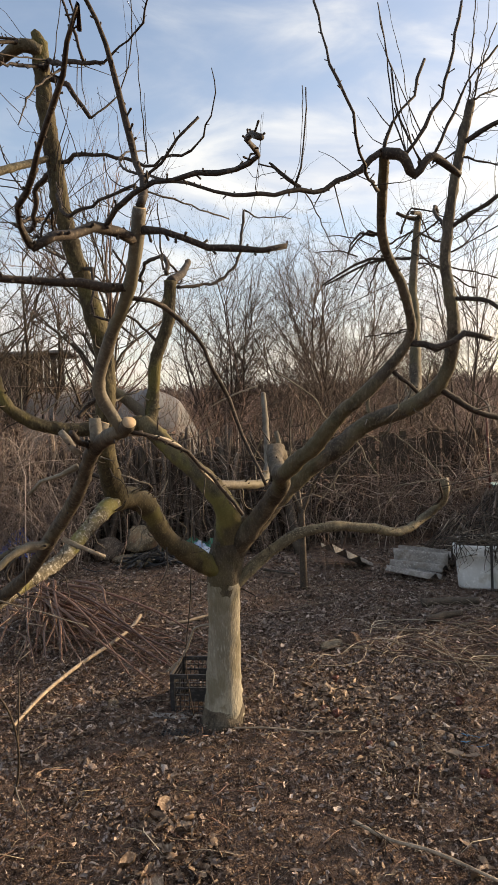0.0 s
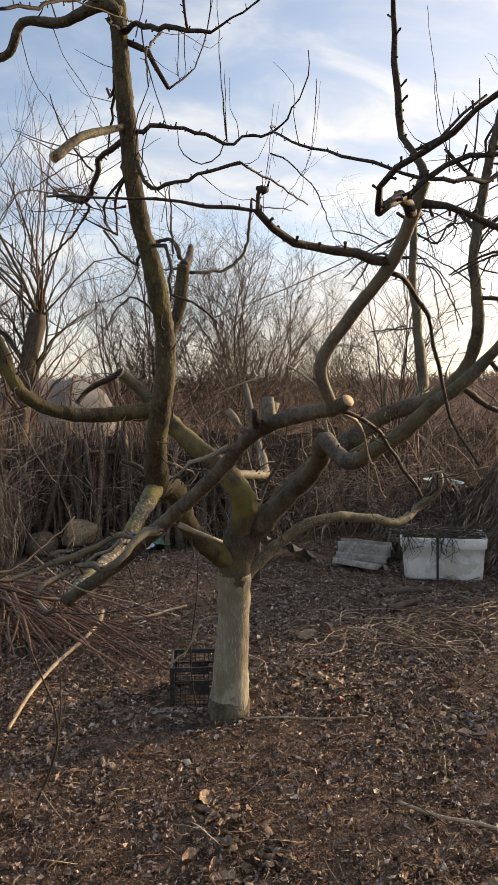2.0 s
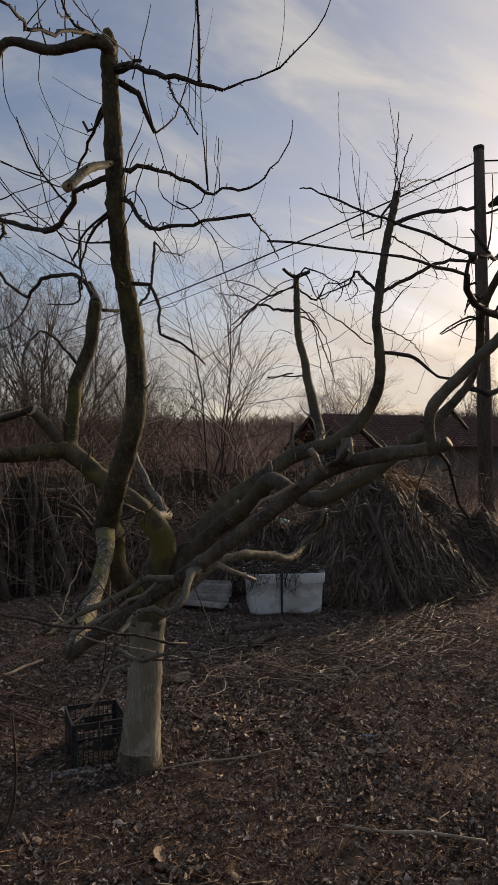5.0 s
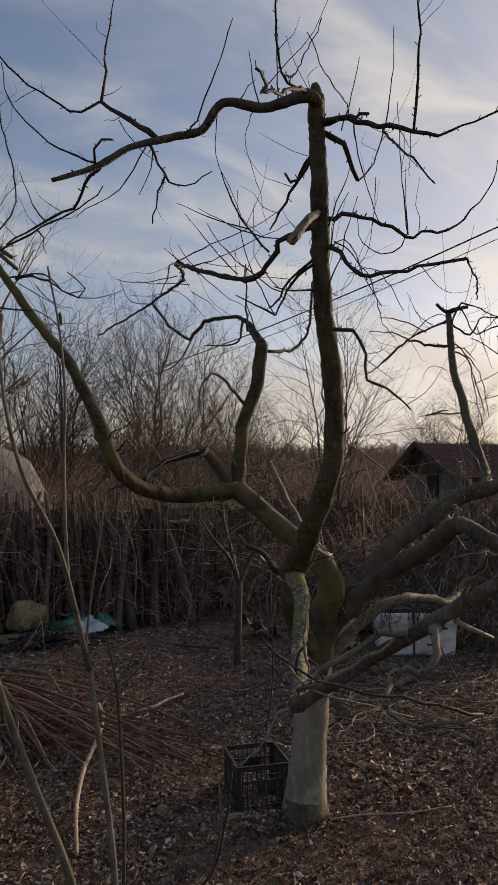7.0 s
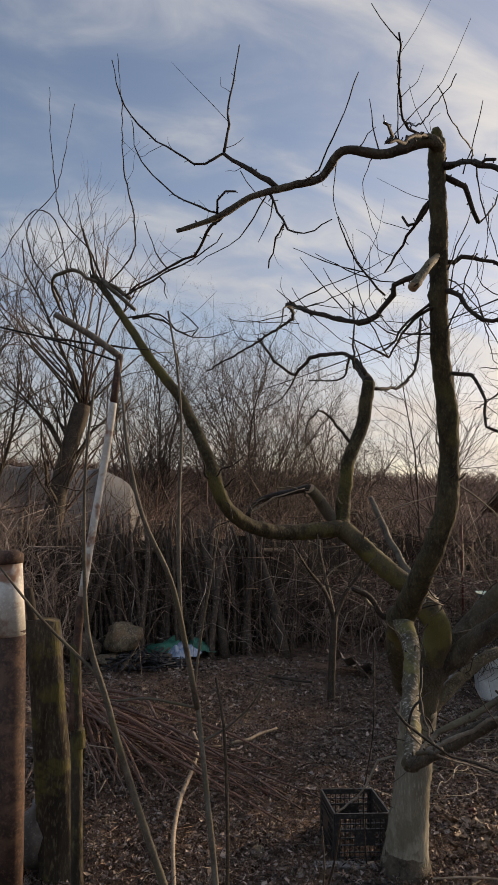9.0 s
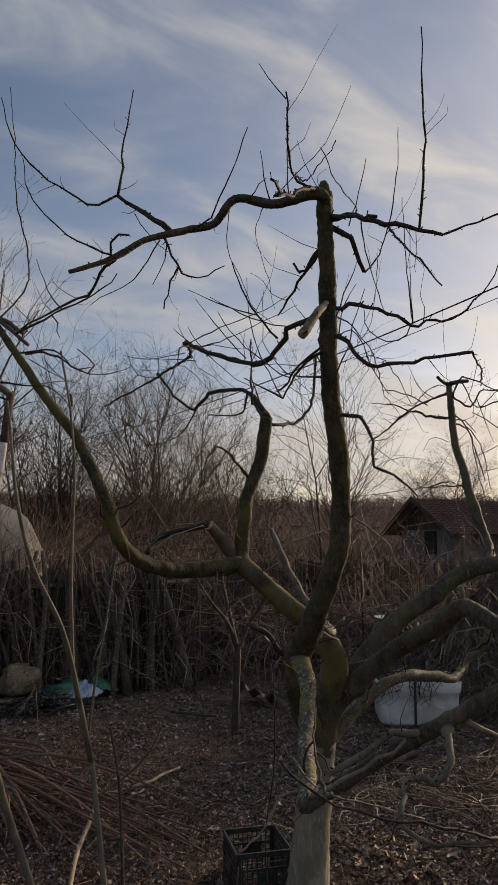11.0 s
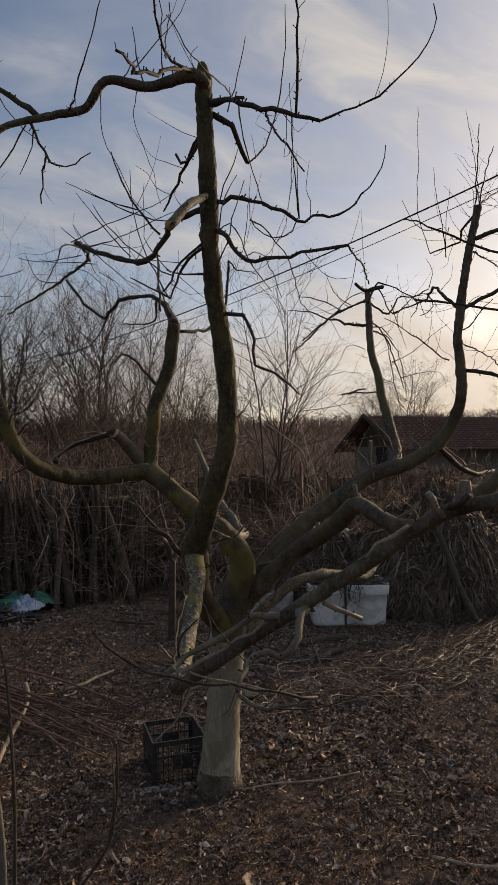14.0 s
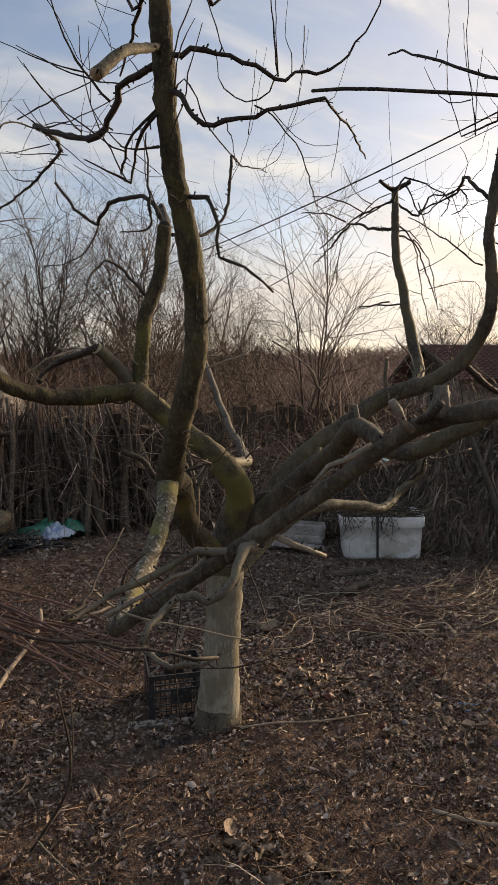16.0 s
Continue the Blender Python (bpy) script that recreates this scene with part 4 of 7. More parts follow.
limb("branch", [0.008, 0.006, 0.004], [(0.973, 3.416, 0.929), (0.990, 3.299, 1.001), (0.951, 3.200, 1.078)], BARK_TWIG)
limb("twig", [0.003, 0.00225, 0.0015], [(0.968, 3.232, 1.053), (1.106, 3.233, 1.077), (1.244, 3.233, 1.104)], BARK_TWIG)
limb("branch", [0.0085, 0.0115, 0.0125], [(-0.547, 2.107, 2.245), (-0.607, 2.018, 2.189), (-0.670, 1.933, 2.131), (-0.736, 1.881, 2.052)], BARK_LOW, cut=True)
limb("branch", [0.012, 0.01, 0.008], [(-0.410, 2.641, 1.104), (-0.476, 2.638, 1.112), (-0.520, 2.644, 1.175), (-0.592, 2.641, 1.207)], BARK_TWIG)
limb("branch", [0.006, 0.0045, 0.003], [(-0.570, 2.094, 2.416), (-0.584, 2.179, 2.377), (-0.596, 2.263, 2.322), (-0.611, 2.346, 2.270)], BARK_TWIG)
limb("twig", [0.005, 0.00425, 0.0035], [(-0.571, 2.095, 2.414), (-0.585, 2.176, 2.360), (-0.607, 2.224, 2.409)], BARK_TWIG)
limb("twig", [0.002, 0.0016, 0.0012], [(-0.526, 2.120, 2.128), (-0.508, 2.003, 2.126), (-0.471, 1.987, 2.027), (-0.357, 2.068, 1.963)], BARK_TWIG)
limb("twig", [0.0015, 0.00125, 0.001], [(-0.372, 2.255, 2.119), (-0.396, 2.089, 2.084), (-0.432, 1.936, 2.007), (-0.458, 1.798, 1.871)], BARK_TWIG)
limb("twig", [0.0026, 0.0018, 0.0018], [(-0.368, 0.895, 1.624), (-0.445, 0.886, 1.626), (-0.516, 0.889, 1.631), (-0.573, 0.924, 1.642), (-0.617, 0.969, 1.660), (-0.645, 1.007, 1.668)], BARK_TWIG)
limb("twig", [0.0009, 0.0008], [(-0.362, 0.885, 1.652), (-0.363, 0.887, 1.655), (-0.363, 0.888, 1.650)], BARK_TWIG)
limb("dried_leaf", [0.002, 0.0065, 0.0035], [(-0.368, 0.888, 1.651), (-0.361, 0.888, 1.655), (-0.352, 0.889, 1.651)], BARK_TWIG, label="dark shrivelled leaf")

# finer shoots
limb("twig", [0.0022, 0.0016, 0.001], [(-0.616, 2.189, 2.178), (-0.708, 2.216, 2.191), (-0.767, 2.227, 2.209), (-0.826, 2.238, 2.237), (-0.884, 2.248, 2.264)], BARK_TWIG)
limb("twig", [0.0022, 0.0016, 0.001], [(-0.621, 2.223, 2.024), (-0.665, 2.220, 2.037), (-0.727, 2.223, 2.080), (-0.781, 2.222, 2.114), (-0.833, 2.221, 2.160), (-0.869, 2.212, 2.207)], BARK_TWIG)
limb("twig", [0.0022, 0.0016, 0.001], [(-0.814, 2.661, 2.223), (-0.749, 2.653, 2.238), (-0.668, 2.635, 2.277), (-0.586, 2.617, 2.323), (-0.502, 2.598, 2.369), (-0.427, 2.583, 2.413)], BARK_TWIG)
limb("twig", [0.0022, 0.0016, 0.001], [(-0.598, 2.337, 1.982), (-0.625, 2.345, 2.031), (-0.653, 2.354, 2.088), (-0.678, 2.361, 2.144), (-0.698, 2.365, 2.219), (-0.715, 2.366, 2.312), (-0.719, 2.362, 2.396)], BARK_TWIG)
limb("twig", [0.0016, 0.0012, 0.0008], [(-0.626, 2.224, 2.033), (-0.658, 2.236, 2.069), (-0.698, 2.250, 2.124), (-0.706, 2.247, 2.212), (-0.705, 2.240, 2.309)], BARK_TWIG)
limb("branch", [0.0055, 0.0042, 0.003], [(-0.559, 2.121, 2.087), (-0.571, 2.171, 2.076), (-0.583, 2.222, 2.055), (-0.589, 2.270, 2.035), (-0.586, 2.314, 2.013), (-0.585, 2.359, 1.987)], BARK_TWIG)
limb("twig", [0.0036, 0.0028, 0.0018], [(-0.554, 2.124, 2.010), (-0.582, 2.173, 2.015), (-0.604, 2.219, 2.030), (-0.629, 2.265, 2.052)], BARK_TWIG)
limb("twig", [0.0036, 0.0028, 0.0018], [(-0.585, 2.359, 1.987), (-0.619, 2.374, 2.005), (-0.662, 2.391, 2.031), (-0.708, 2.410, 2.057)], BARK_TWIG)
limb("branch", [0.0055, 0.0042, 0.003], [(-0.348, 3.280, 2.158), (-0.355, 3.276, 2.260), (-0.361, 3.271, 2.366), (-0.363, 3.264, 2.478)], BARK_TWIG)
limb("twig", [0.0022, 0.0016, 0.001], [(-0.766, 2.981, 2.290), (-0.839, 3.015, 2.274), (-0.923, 3.053, 2.268), (-1.001, 3.087, 2.283)], BARK_TWIG)
limb("twig", [0.0022, 0.0016, 0.001], [(-0.813, 3.337, 2.263), (-0.871, 3.363, 2.267), (-0.913, 3.378, 2.312), (-0.941, 3.386, 2.385)], BARK_TWIG)
limb("twig", [0.0022, 0.0016, 0.001], [(-0.814, 2.661, 2.223), (-0.842, 2.672, 2.249), (-0.866, 2.681, 2.270), (-0.890, 2.690, 2.293)], BARK_TWIG)
limb("twig", [0.0016, 0.0012, 0.0008], [(-0.800, 2.560, 2.184), (-0.832, 2.572, 2.216), (-0.862, 2.582, 2.269)], BARK_TWIG)
limb("twig", [0.0016, 0.0012, 0.0008], [(-0.804, 2.588, 2.205), (-0.757, 2.566, 2.211), (-0.699, 2.541, 2.195), (-0.634, 2.512, 2.202)], BARK_TWIG)
limb("twig", [0.0016, 0.0012, 0.0008], [(-0.808, 2.591, 2.189), (-0.768, 2.575, 2.160), (-0.703, 2.550, 2.098), (-0.627, 2.520, 2.045)], BARK_TWIG)
limb("twig", [0.0016, 0.0012, 0.0008], [(-0.756, 3.161, 2.284), (-0.694, 3.135, 2.258), (-0.616, 3.107, 2.167)], BARK_TWIG)
limb("twig", [0.0022, 0.0016, 0.001], [(-1.037, 2.196, 2.391), (-1.040, 2.200, 2.358), (-1.053, 2.209, 2.310), (-1.072, 2.221, 2.266)], BARK_TWIG)
limb("twig", [0.0022, 0.0016, 0.001], [(-1.058, 2.198, 2.401), (-1.092, 2.218, 2.333), (-1.132, 2.240, 2.273), (-1.191, 2.269, 2.239), (-1.243, 2.295, 2.204)], BARK_TWIG)
limb("twig", [0.0016, 0.0012, 0.0008], [(-1.126, 2.261, 2.503), (-1.103, 2.254, 2.458), (-1.071, 2.242, 2.419), (-1.026, 2.225, 2.380)], BARK_TWIG)
limb("twig", [0.0022, 0.0016, 0.001], [(-0.743, 2.095, 2.536), (-0.755, 2.098, 2.573), (-0.767, 2.100, 2.623), (-0.775, 2.098, 2.697)], BARK_TWIG)
limb("twig", [0.0022, 0.0016, 0.001], [(-0.694, 2.075, 2.532), (-0.697, 2.070, 2.621), (-0.701, 2.063, 2.737), (-0.705, 2.058, 2.836)], BARK_TWIG)
limb("twig", [0.0022, 0.0016, 0.001], [(-0.802, 2.115, 2.545), (-0.782, 2.103, 2.582), (-0.757, 2.090, 2.607)], BARK_TWIG)
limb("twig", [0.0022, 0.0016, 0.001], [(-0.499, 1.973, 2.467), (-0.489, 1.974, 2.390), (-0.467, 1.970, 2.307), (-0.448, 1.967, 2.233), (-0.427, 1.962, 2.175)], BARK_TWIG)
limb("twig", [0.0022, 0.0016, 0.001], [(0.361, 3.279, 3.029), (0.355, 3.297, 2.817), (0.332, 3.319, 2.656), (0.286, 3.346, 2.569), (0.229, 3.378, 2.483), (0.207, 3.394, 2.395)], BARK_TWIG)
limb("twig", [0.0022, 0.0016, 0.001], [(-0.538, 2.062, 2.011), (-0.511, 2.044, 2.084), (-0.492, 2.030, 2.167), (-0.467, 2.012, 2.266)], BARK_TWIG)
limb("twig", [0.0022, 0.0016, 0.001], [(-0.254, 2.091, 2.201), (-0.274, 2.103, 2.157), (-0.315, 2.122, 2.148), (-0.356, 2.139, 2.165), (-0.385, 2.150, 2.208), (-0.395, 2.149, 2.280)], BARK_TWIG)
limb("twig", [0.0036, 0.0028, 0.0018], [(0.135, 3.318, 2.671), (0.224, 3.335, 2.648), (0.301, 3.359, 2.590), (0.379, 3.383, 2.530), (0.440, 3.419, 2.422), (0.498, 3.455, 2.312), (0.595, 3.473, 2.227)], BARK_TWIG)
limb("twig", [0.0022, 0.0016, 0.001], [(0.651, 2.486, 2.424), (0.591, 2.514, 2.415), (0.543, 2.533, 2.455), (0.497, 2.547, 2.544)], BARK_TWIG)
limb("twig", [0.0022, 0.0016, 0.001], [(0.673, 2.486, 2.301), (0.653, 2.484, 2.439), (0.632, 2.486, 2.548), (0.615, 2.484, 2.679)], BARK_TWIG)
limb("twig", [0.0016, 0.0012, 0.0008], [(0.670, 2.486, 2.305), (0.669, 2.476, 2.450), (0.681, 2.461, 2.595)], BARK_TWIG)
limb("branch", [0.0055, 0.0042, 0.003], [(0.949, 3.490, 2.366), (0.865, 3.530, 2.337), (0.775, 3.574, 2.291), (0.685, 3.620, 2.216), (0.610, 3.659, 2.144)], BARK_TWIG)
limb("twig", [0.0036, 0.0028, 0.0018], [(0.703, 3.354, 2.254), (0.624, 3.386, 2.301), (0.540, 3.422, 2.331), (0.473, 3.452, 2.340)], BARK_TWIG)
limb("twig", [0.0036, 0.0028, 0.0018], [(0.624, 3.392, 2.217), (0.534, 3.430, 2.258), (0.427, 3.478, 2.265)], BARK_TWIG)
limb("twig", [0.0022, 0.0016, 0.001], [(0.737, 3.336, 2.293), (0.681, 3.359, 2.332), (0.639, 3.373, 2.389), (0.606, 3.382, 2.474)], BARK_TWIG)
limb("branch", [0.0055, 0.0042, 0.003], [(0.824, 3.297, 2.296), (0.845, 3.282, 2.372), (0.879, 3.264, 2.411), (0.957, 3.231, 2.374), (1.047, 3.194, 2.331)], BARK_TWIG)
limb("twig", [0.0036, 0.0028, 0.0018], [(0.981, 3.116, 2.305), (1.011, 3.105, 2.262), (0.975, 3.126, 2.201)], BARK_TWIG)
limb("twig", [0.0036, 0.0028, 0.0018], [(1.049, 3.084, 2.321), (1.090, 3.069, 2.271), (1.043, 3.094, 2.219), (1.019, 3.106, 2.208)], BARK_TWIG)
limb("twig", [0.0022, 0.0016, 0.001], [(0.879, 3.164, 2.267), (0.920, 3.155, 2.146), (0.958, 3.145, 2.037)], BARK_TWIG)
limb("twig", [0.0022, 0.0016, 0.001], [(1.058, 3.078, 2.350), (1.075, 3.064, 2.439), (1.039, 3.075, 2.507)], BARK_TWIG)
limb("twig", [0.0036, 0.0028, 0.0018], [(0.907, 3.435, 2.193), (0.972, 3.405, 2.203), (1.039, 3.380, 2.130)], BARK_TWIG)
limb("twig", [0.0022, 0.0016, 0.001], [(0.156, 1.334, 1.853), (0.174, 1.335, 1.922), (0.185, 1.337, 1.990), (0.185, 1.338, 2.054)], BARK_TWIG)
limb("twig", [0.0022, 0.0016, 0.001], [(0.116, 3.349, 2.554), (0.139, 3.352, 2.714), (0.163, 3.356, 2.931)], BARK_TWIG)
limb("twig", [0.0036, 0.0028, 0.0018], [(0.168, 1.335, 1.851), (0.134, 1.335, 1.877), (0.106, 1.336, 1.904)], BARK_TWIG)
limb("twig", [0.0022, 0.0016, 0.001], [(0.430, 1.383, 1.909), (0.401, 1.384, 1.969), (0.379, 1.385, 2.029), (0.369, 1.387, 2.125), (0.359, 1.388, 2.184), (0.348, 1.390, 2.251)], BARK_TWIG)
limb("twig", [0.0016, 0.0012, 0.0008], [(0.426, 1.383, 1.911), (0.405, 1.384, 1.965), (0.389, 1.385, 2.029), (0.379, 1.386, 2.095)], BARK_TWIG)
limb("twig", [0.0022, 0.0016, 0.001], [(-0.243, 2.092, 2.209), (-0.253, 2.094, 2.298), (-0.258, 2.096, 2.405), (-0.262, 2.098, 2.529), (-0.267, 2.100, 2.645)], BARK_TWIG)
limb("twig", [0.0016, 0.0012, 0.0008], [(-0.243, 2.092, 2.209), (-0.247, 2.094, 2.315), (-0.246, 2.096, 2.431)], BARK_TWIG)
limb("twig", [0.0036, 0.0028, 0.0018], [(0.356, 1.541, 1.806), (0.321, 1.541, 1.814), (0.301, 1.541, 1.791), (0.289, 1.540, 1.752)], BARK_TWIG)
limb("twig", [0.0036, 0.0028, 0.0018], [(0.386, 1.580, 1.758), (0.343, 1.580, 1.752), (0.301, 1.579, 1.728), (0.239, 1.579, 1.701)], BARK_TWIG)
limb("twig", [0.0022, 0.0016, 0.001], [(0.342, 1.579, 1.750), (0.318, 1.578, 1.706), (0.302, 1.577, 1.673)], BARK_TWIG)
limb("twig", [0.0036, 0.0028, 0.0018], [(0.899, 3.769, 2.350), (0.997, 3.771, 2.448), (1.094, 3.772, 2.495), (1.188, 3.772, 2.467)], BARK_TWIG)
limb("twig", [0.0036, 0.0028, 0.0018], [(0.838, 2.607, 2.021), (0.894, 2.607, 2.041), (0.974, 2.609, 2.126), (1.047, 2.611, 2.186)], BARK_TWIG)
limb("twig", [0.0022, 0.0016, 0.001], [(0.859, 2.595, 2.126), (0.938, 2.596, 2.185), (0.993, 2.596, 2.181)], BARK_TWIG)
limb("twig", [0.0036, 0.0028, 0.0018], [(1.050, 3.475, 2.179), (1.121, 3.474, 2.118), (1.162, 3.472, 2.029), (1.199, 3.468, 1.822)], BARK_TWIG)
limb("twig", [0.0036, 0.0028, 0.0018], [(0.923, 3.436, 2.244), (0.975, 3.415, 2.196), (1.012, 3.396, 2.116), (1.027, 3.383, 2.002), (1.040, 3.370, 1.889), (1.066, 3.349, 1.719)], BARK_TWIG)
limb("twig", [0.0036, 0.0028, 0.0018], [(0.883, 3.422, 1.849), (0.802, 3.449, 1.833), (0.729, 3.473, 1.814)], BARK_TWIG)
limb("twig", [0.0022, 0.0016, 0.001], [(0.890, 3.436, 2.075), (0.824, 3.460, 2.101), (0.783, 3.473, 2.076), (0.755, 3.479, 2.020)], BARK_TWIG)
limb("twig", [0.0022, 0.0016, 0.001], [(1.072, 3.361, 1.911), (1.181, 3.325, 1.938), (1.296, 3.285, 1.942), (1.325, 3.269, 1.857)], BARK_TWIG)
limb("twig", [0.0022, 0.0016, 0.001], [(0.982, 3.283, 1.869), (0.910, 3.310, 1.902), (0.862, 3.335, 2.013)], BARK_TWIG)
limb("twig", [0.0036, 0.0028, 0.0018], [(0.927, 3.340, 2.397), (0.987, 3.309, 2.259), (1.054, 3.289, 2.299), (1.134, 3.266, 2.367), (1.238, 3.231, 2.379)], BARK_TWIG)
limb("twig", [0.0022, 0.0016, 0.001], [(1.133, 3.265, 2.353), (1.169, 3.245, 2.243), (1.208, 3.231, 2.242)], BARK_TWIG)
limb("twig", [0.0036, 0.0028, 0.0018], [(1.066, 2.941, 1.951), (1.020, 2.959, 1.976), (0.962, 2.983, 2.027), (0.812, 3.043, 2.142), (0.761, 3.063, 2.167)], BARK_TWIG)
limb("twig", [0.0022, 0.0016, 0.001], [(0.973, 3.294, 1.984), (1.097, 3.256, 2.051), (1.204, 3.226, 2.146), (1.298, 3.198, 2.213)], BARK_TWIG)
limb("twig", [0.0022, 0.0016, 0.001], [(-0.882, 2.523, 2.188), (-0.820, 2.504, 2.223), (-0.741, 2.480, 2.263), (-0.648, 2.450, 2.305), (-0.545, 2.419, 2.374)], BARK_TWIG)
limb("twig", [0.0022, 0.0016, 0.001], [(-0.717, 2.365, 2.113), (-0.766, 2.386, 2.168), (-0.815, 2.408, 2.238), (-0.878, 2.436, 2.324)], BARK_TWIG)
limb("twig", [0.0022, 0.0016, 0.001], [(-0.701, 3.025, 2.273), (-0.779, 3.052, 2.280), (-0.857, 3.079, 2.277), (-0.915, 3.101, 2.290)], BARK_TWIG)
limb("twig", [0.0016, 0.0012, 0.0008], [(-0.678, 3.062, 2.253), (-0.620, 3.039, 2.214), (-0.543, 3.007, 2.136)], BARK_TWIG)
limb("twig", [0.0022, 0.0016, 0.001], [(-0.705, 2.295, 2.242), (-0.768, 2.318, 2.257), (-0.837, 2.344, 2.288), (-0.921, 2.376, 2.328)], BARK_TWIG)
limb("twig", [0.0036, 0.0028, 0.0018], [(-0.655, 2.241, 2.154), (-0.702, 2.261, 2.213), (-0.761, 2.289, 2.317), (-0.792, 2.308, 2.420)], BARK_TWIG)
limb("twig", [0.0022, 0.0016, 0.001], [(-0.693, 3.809, 2.351), (-0.682, 3.800, 2.284), (-0.608, 3.772, 2.243)], BARK_TWIG)
limb("limb_stub", [0.015, 0.013, 0.012], [(-0.274, 1.355, 1.335), (-0.263, 1.353, 1.362), (-0.254, 1.352, 1.388)], BARK_GREY, cut=True)
limb("limb_stub", [0.009, 0.0085, 0.008], [(0.154, 2.389, 1.249), (0.147, 2.395, 1.300), (0.141, 2.401, 1.353)], BARK_GREY, cut=True)
limb("limb_stub", [0.009, 0.0085, 0.008], [(0.146, 2.713, 1.127), (0.153, 2.713, 1.157), (0.158, 2.713, 1.190)], BARK_GREY, cut=True)
limb("limb_stub", [0.009, 0.0085, 0.008], [(0.569, 2.936, 1.374), (0.575, 2.929, 1.454), (0.574, 2.925, 1.540)], BARK_GREY, cut=True)
limb("limb_stub", [0.015, 0.013, 0.012], [(-0.264, 1.337, 1.347), (-0.266, 1.337, 1.367), (-0.269, 1.337, 1.397)], BARK_GREY, cut=True)
limb("limb_stub", [0.006, 0.005, 0.004], [(0.629, 2.912, 1.311), (0.680, 2.881, 1.391), (0.732, 2.850, 1.471)], BARK_GREY, cut=True)
limb("limb_stub", [0.006, 0.005, 0.004], [(0.144, 2.153, 1.231), (0.180, 2.143, 1.261), (0.225, 2.130, 1.297)], BARK_GREY, cut=True)
limb("side_shoot", [0.006, 0.005, 0.004], [(-0.598, 2.641, 1.200), (-0.540, 2.661, 1.183), (-0.469, 2.679, 1.108), (-0.381, 2.699, 1.099), (-0.335, 2.719, 1.060), (-0.319, 2.738, 0.999)], BARK_PALE)
limb("side_shoot", [0.004, 0.0032, 0.0022], [(-0.174, 1.175, 1.362), (-0.141, 1.225, 1.361), (-0.105, 1.275, 1.340), (-0.073, 1.324, 1.312), (-0.045, 1.373, 1.268), (-0.015, 1.423, 1.229), (0.024, 1.472, 1.172)], BARK_PALE)
limb("side_shoot", [0.008, 0.0075, 0.007], [(-0.308, 1.358, 1.322), (-0.328, 1.358, 1.346), (-0.347, 1.359, 1.373)], BARK_PALE)
limb("side_shoot", [0.006, 0.005, 0.004], [(-0.335, 1.444, 1.295), (-0.381, 1.444, 1.275), (-0.424, 1.443, 1.263), (-0.446, 1.443, 1.235)], BARK_PALE)
limb("side_shoot", [0.007, 0.006, 0.005], [(-0.433, 1.647, 1.103), (-0.383, 1.647, 1.080), (-0.328, 1.646, 1.054)], BARK_PALE)
limb("side_shoot", [0.004, 0.0032, 0.0022], [(-0.441, 2.414, 1.216), (-0.363, 2.447, 1.182), (-0.322, 2.480, 1.159), (-0.347, 2.513, 1.129)], BARK_PALE)
limb("side_shoot", [0.004, 0.0032, 0.0022], [(-0.371, 2.665, 1.106), (-0.337, 2.665, 1.101), (-0.311, 2.666, 1.136), (-0.290, 2.666, 1.169)], BARK_PALE)
limb("side_shoot", [0.004, 0.0032, 0.0022], [(-0.887, 2.990, 1.466), (-0.798, 2.991, 1.528), (-0.667, 2.993, 1.572)], BARK_PALE)
limb("side_shoot", [0.003, 0.0024, 0.0016], [(0.036, 3.041, 0.979), (0.184, 3.042, 1.003), (0.315, 3.043, 1.052), (0.481, 3.044, 1.060)], BARK_PALE)
limb("side_shoot", [0.004, 0.0032, 0.0022], [(0.494, 2.961, 1.349), (0.541, 2.959, 1.259), (0.581, 2.958, 1.177), (0.617, 2.957, 1.131)], BARK_PALE)
limb("side_shoot", [0.003, 0.0024, 0.0016], [(0.691, 2.949, 1.322), (0.764, 2.948, 1.252), (0.830, 2.947, 1.204), (0.899, 2.945, 1.114)], BARK_PALE)
limb("side_shoot", [0.004, 0.0032, 0.0022], [(0.985, 3.245, 1.089), (0.885, 3.245, 1.074), (0.747, 3.244, 1.059), (0.705, 3.242, 0.981)], BARK_PALE)
limb("side_shoot", [0.004, 0.0032, 0.0022], [(0.985, 3.245, 1.089), (1.042, 3.245, 1.068), (1.147, 3.245, 1.084), (1.250, 3.246, 1.110)], BARK_PALE)
limb("side_shoot", [0.003, 0.0024, 0.0016], [(0.461, 3.145, 1.136), (0.404, 3.143, 1.058), (0.348, 3.142, 0.980), (0.359, 3.140, 0.900)], BARK_PALE)
limb("side_shoot", [0.003, 0.0024, 0.0016], [(0.572, 3.148, 1.266), (0.489, 3.146, 1.189), (0.433, 3.144, 1.111), (0.456, 3.143, 1.016)], BARK_PALE)
limb("side_shoot", [0.006, 0.005, 0.004], [(-0.093, 3.116, 0.455), (-0.197, 3.149, 0.437), (-0.254, 3.169, 0.413), (-0.285, 3.190, 0.328), (-0.324, 3.211, 0.256), (-0.404, 3.245, 0.188)], BARK_PALE)
limb("side_shoot", [0.003, 0.0024, 0.0016], [(-0.795, 1.812, 1.009), (-0.760, 1.829, 0.969), (-0.713, 1.843, 0.926), (-0.643, 1.848, 0.897), (-0.538, 1.844, 0.861), (-0.425, 1.838, 0.825)], BARK_PALE)
limb("side_shoot", [0.006, 0.005, 0.004], [(-0.757, 1.757, 0.949), (-0.710, 1.741, 0.971), (-0.664, 1.723, 1.000), (-0.617, 1.705, 1.031), (-0.571, 1.687, 1.065)], BARK_PALE)
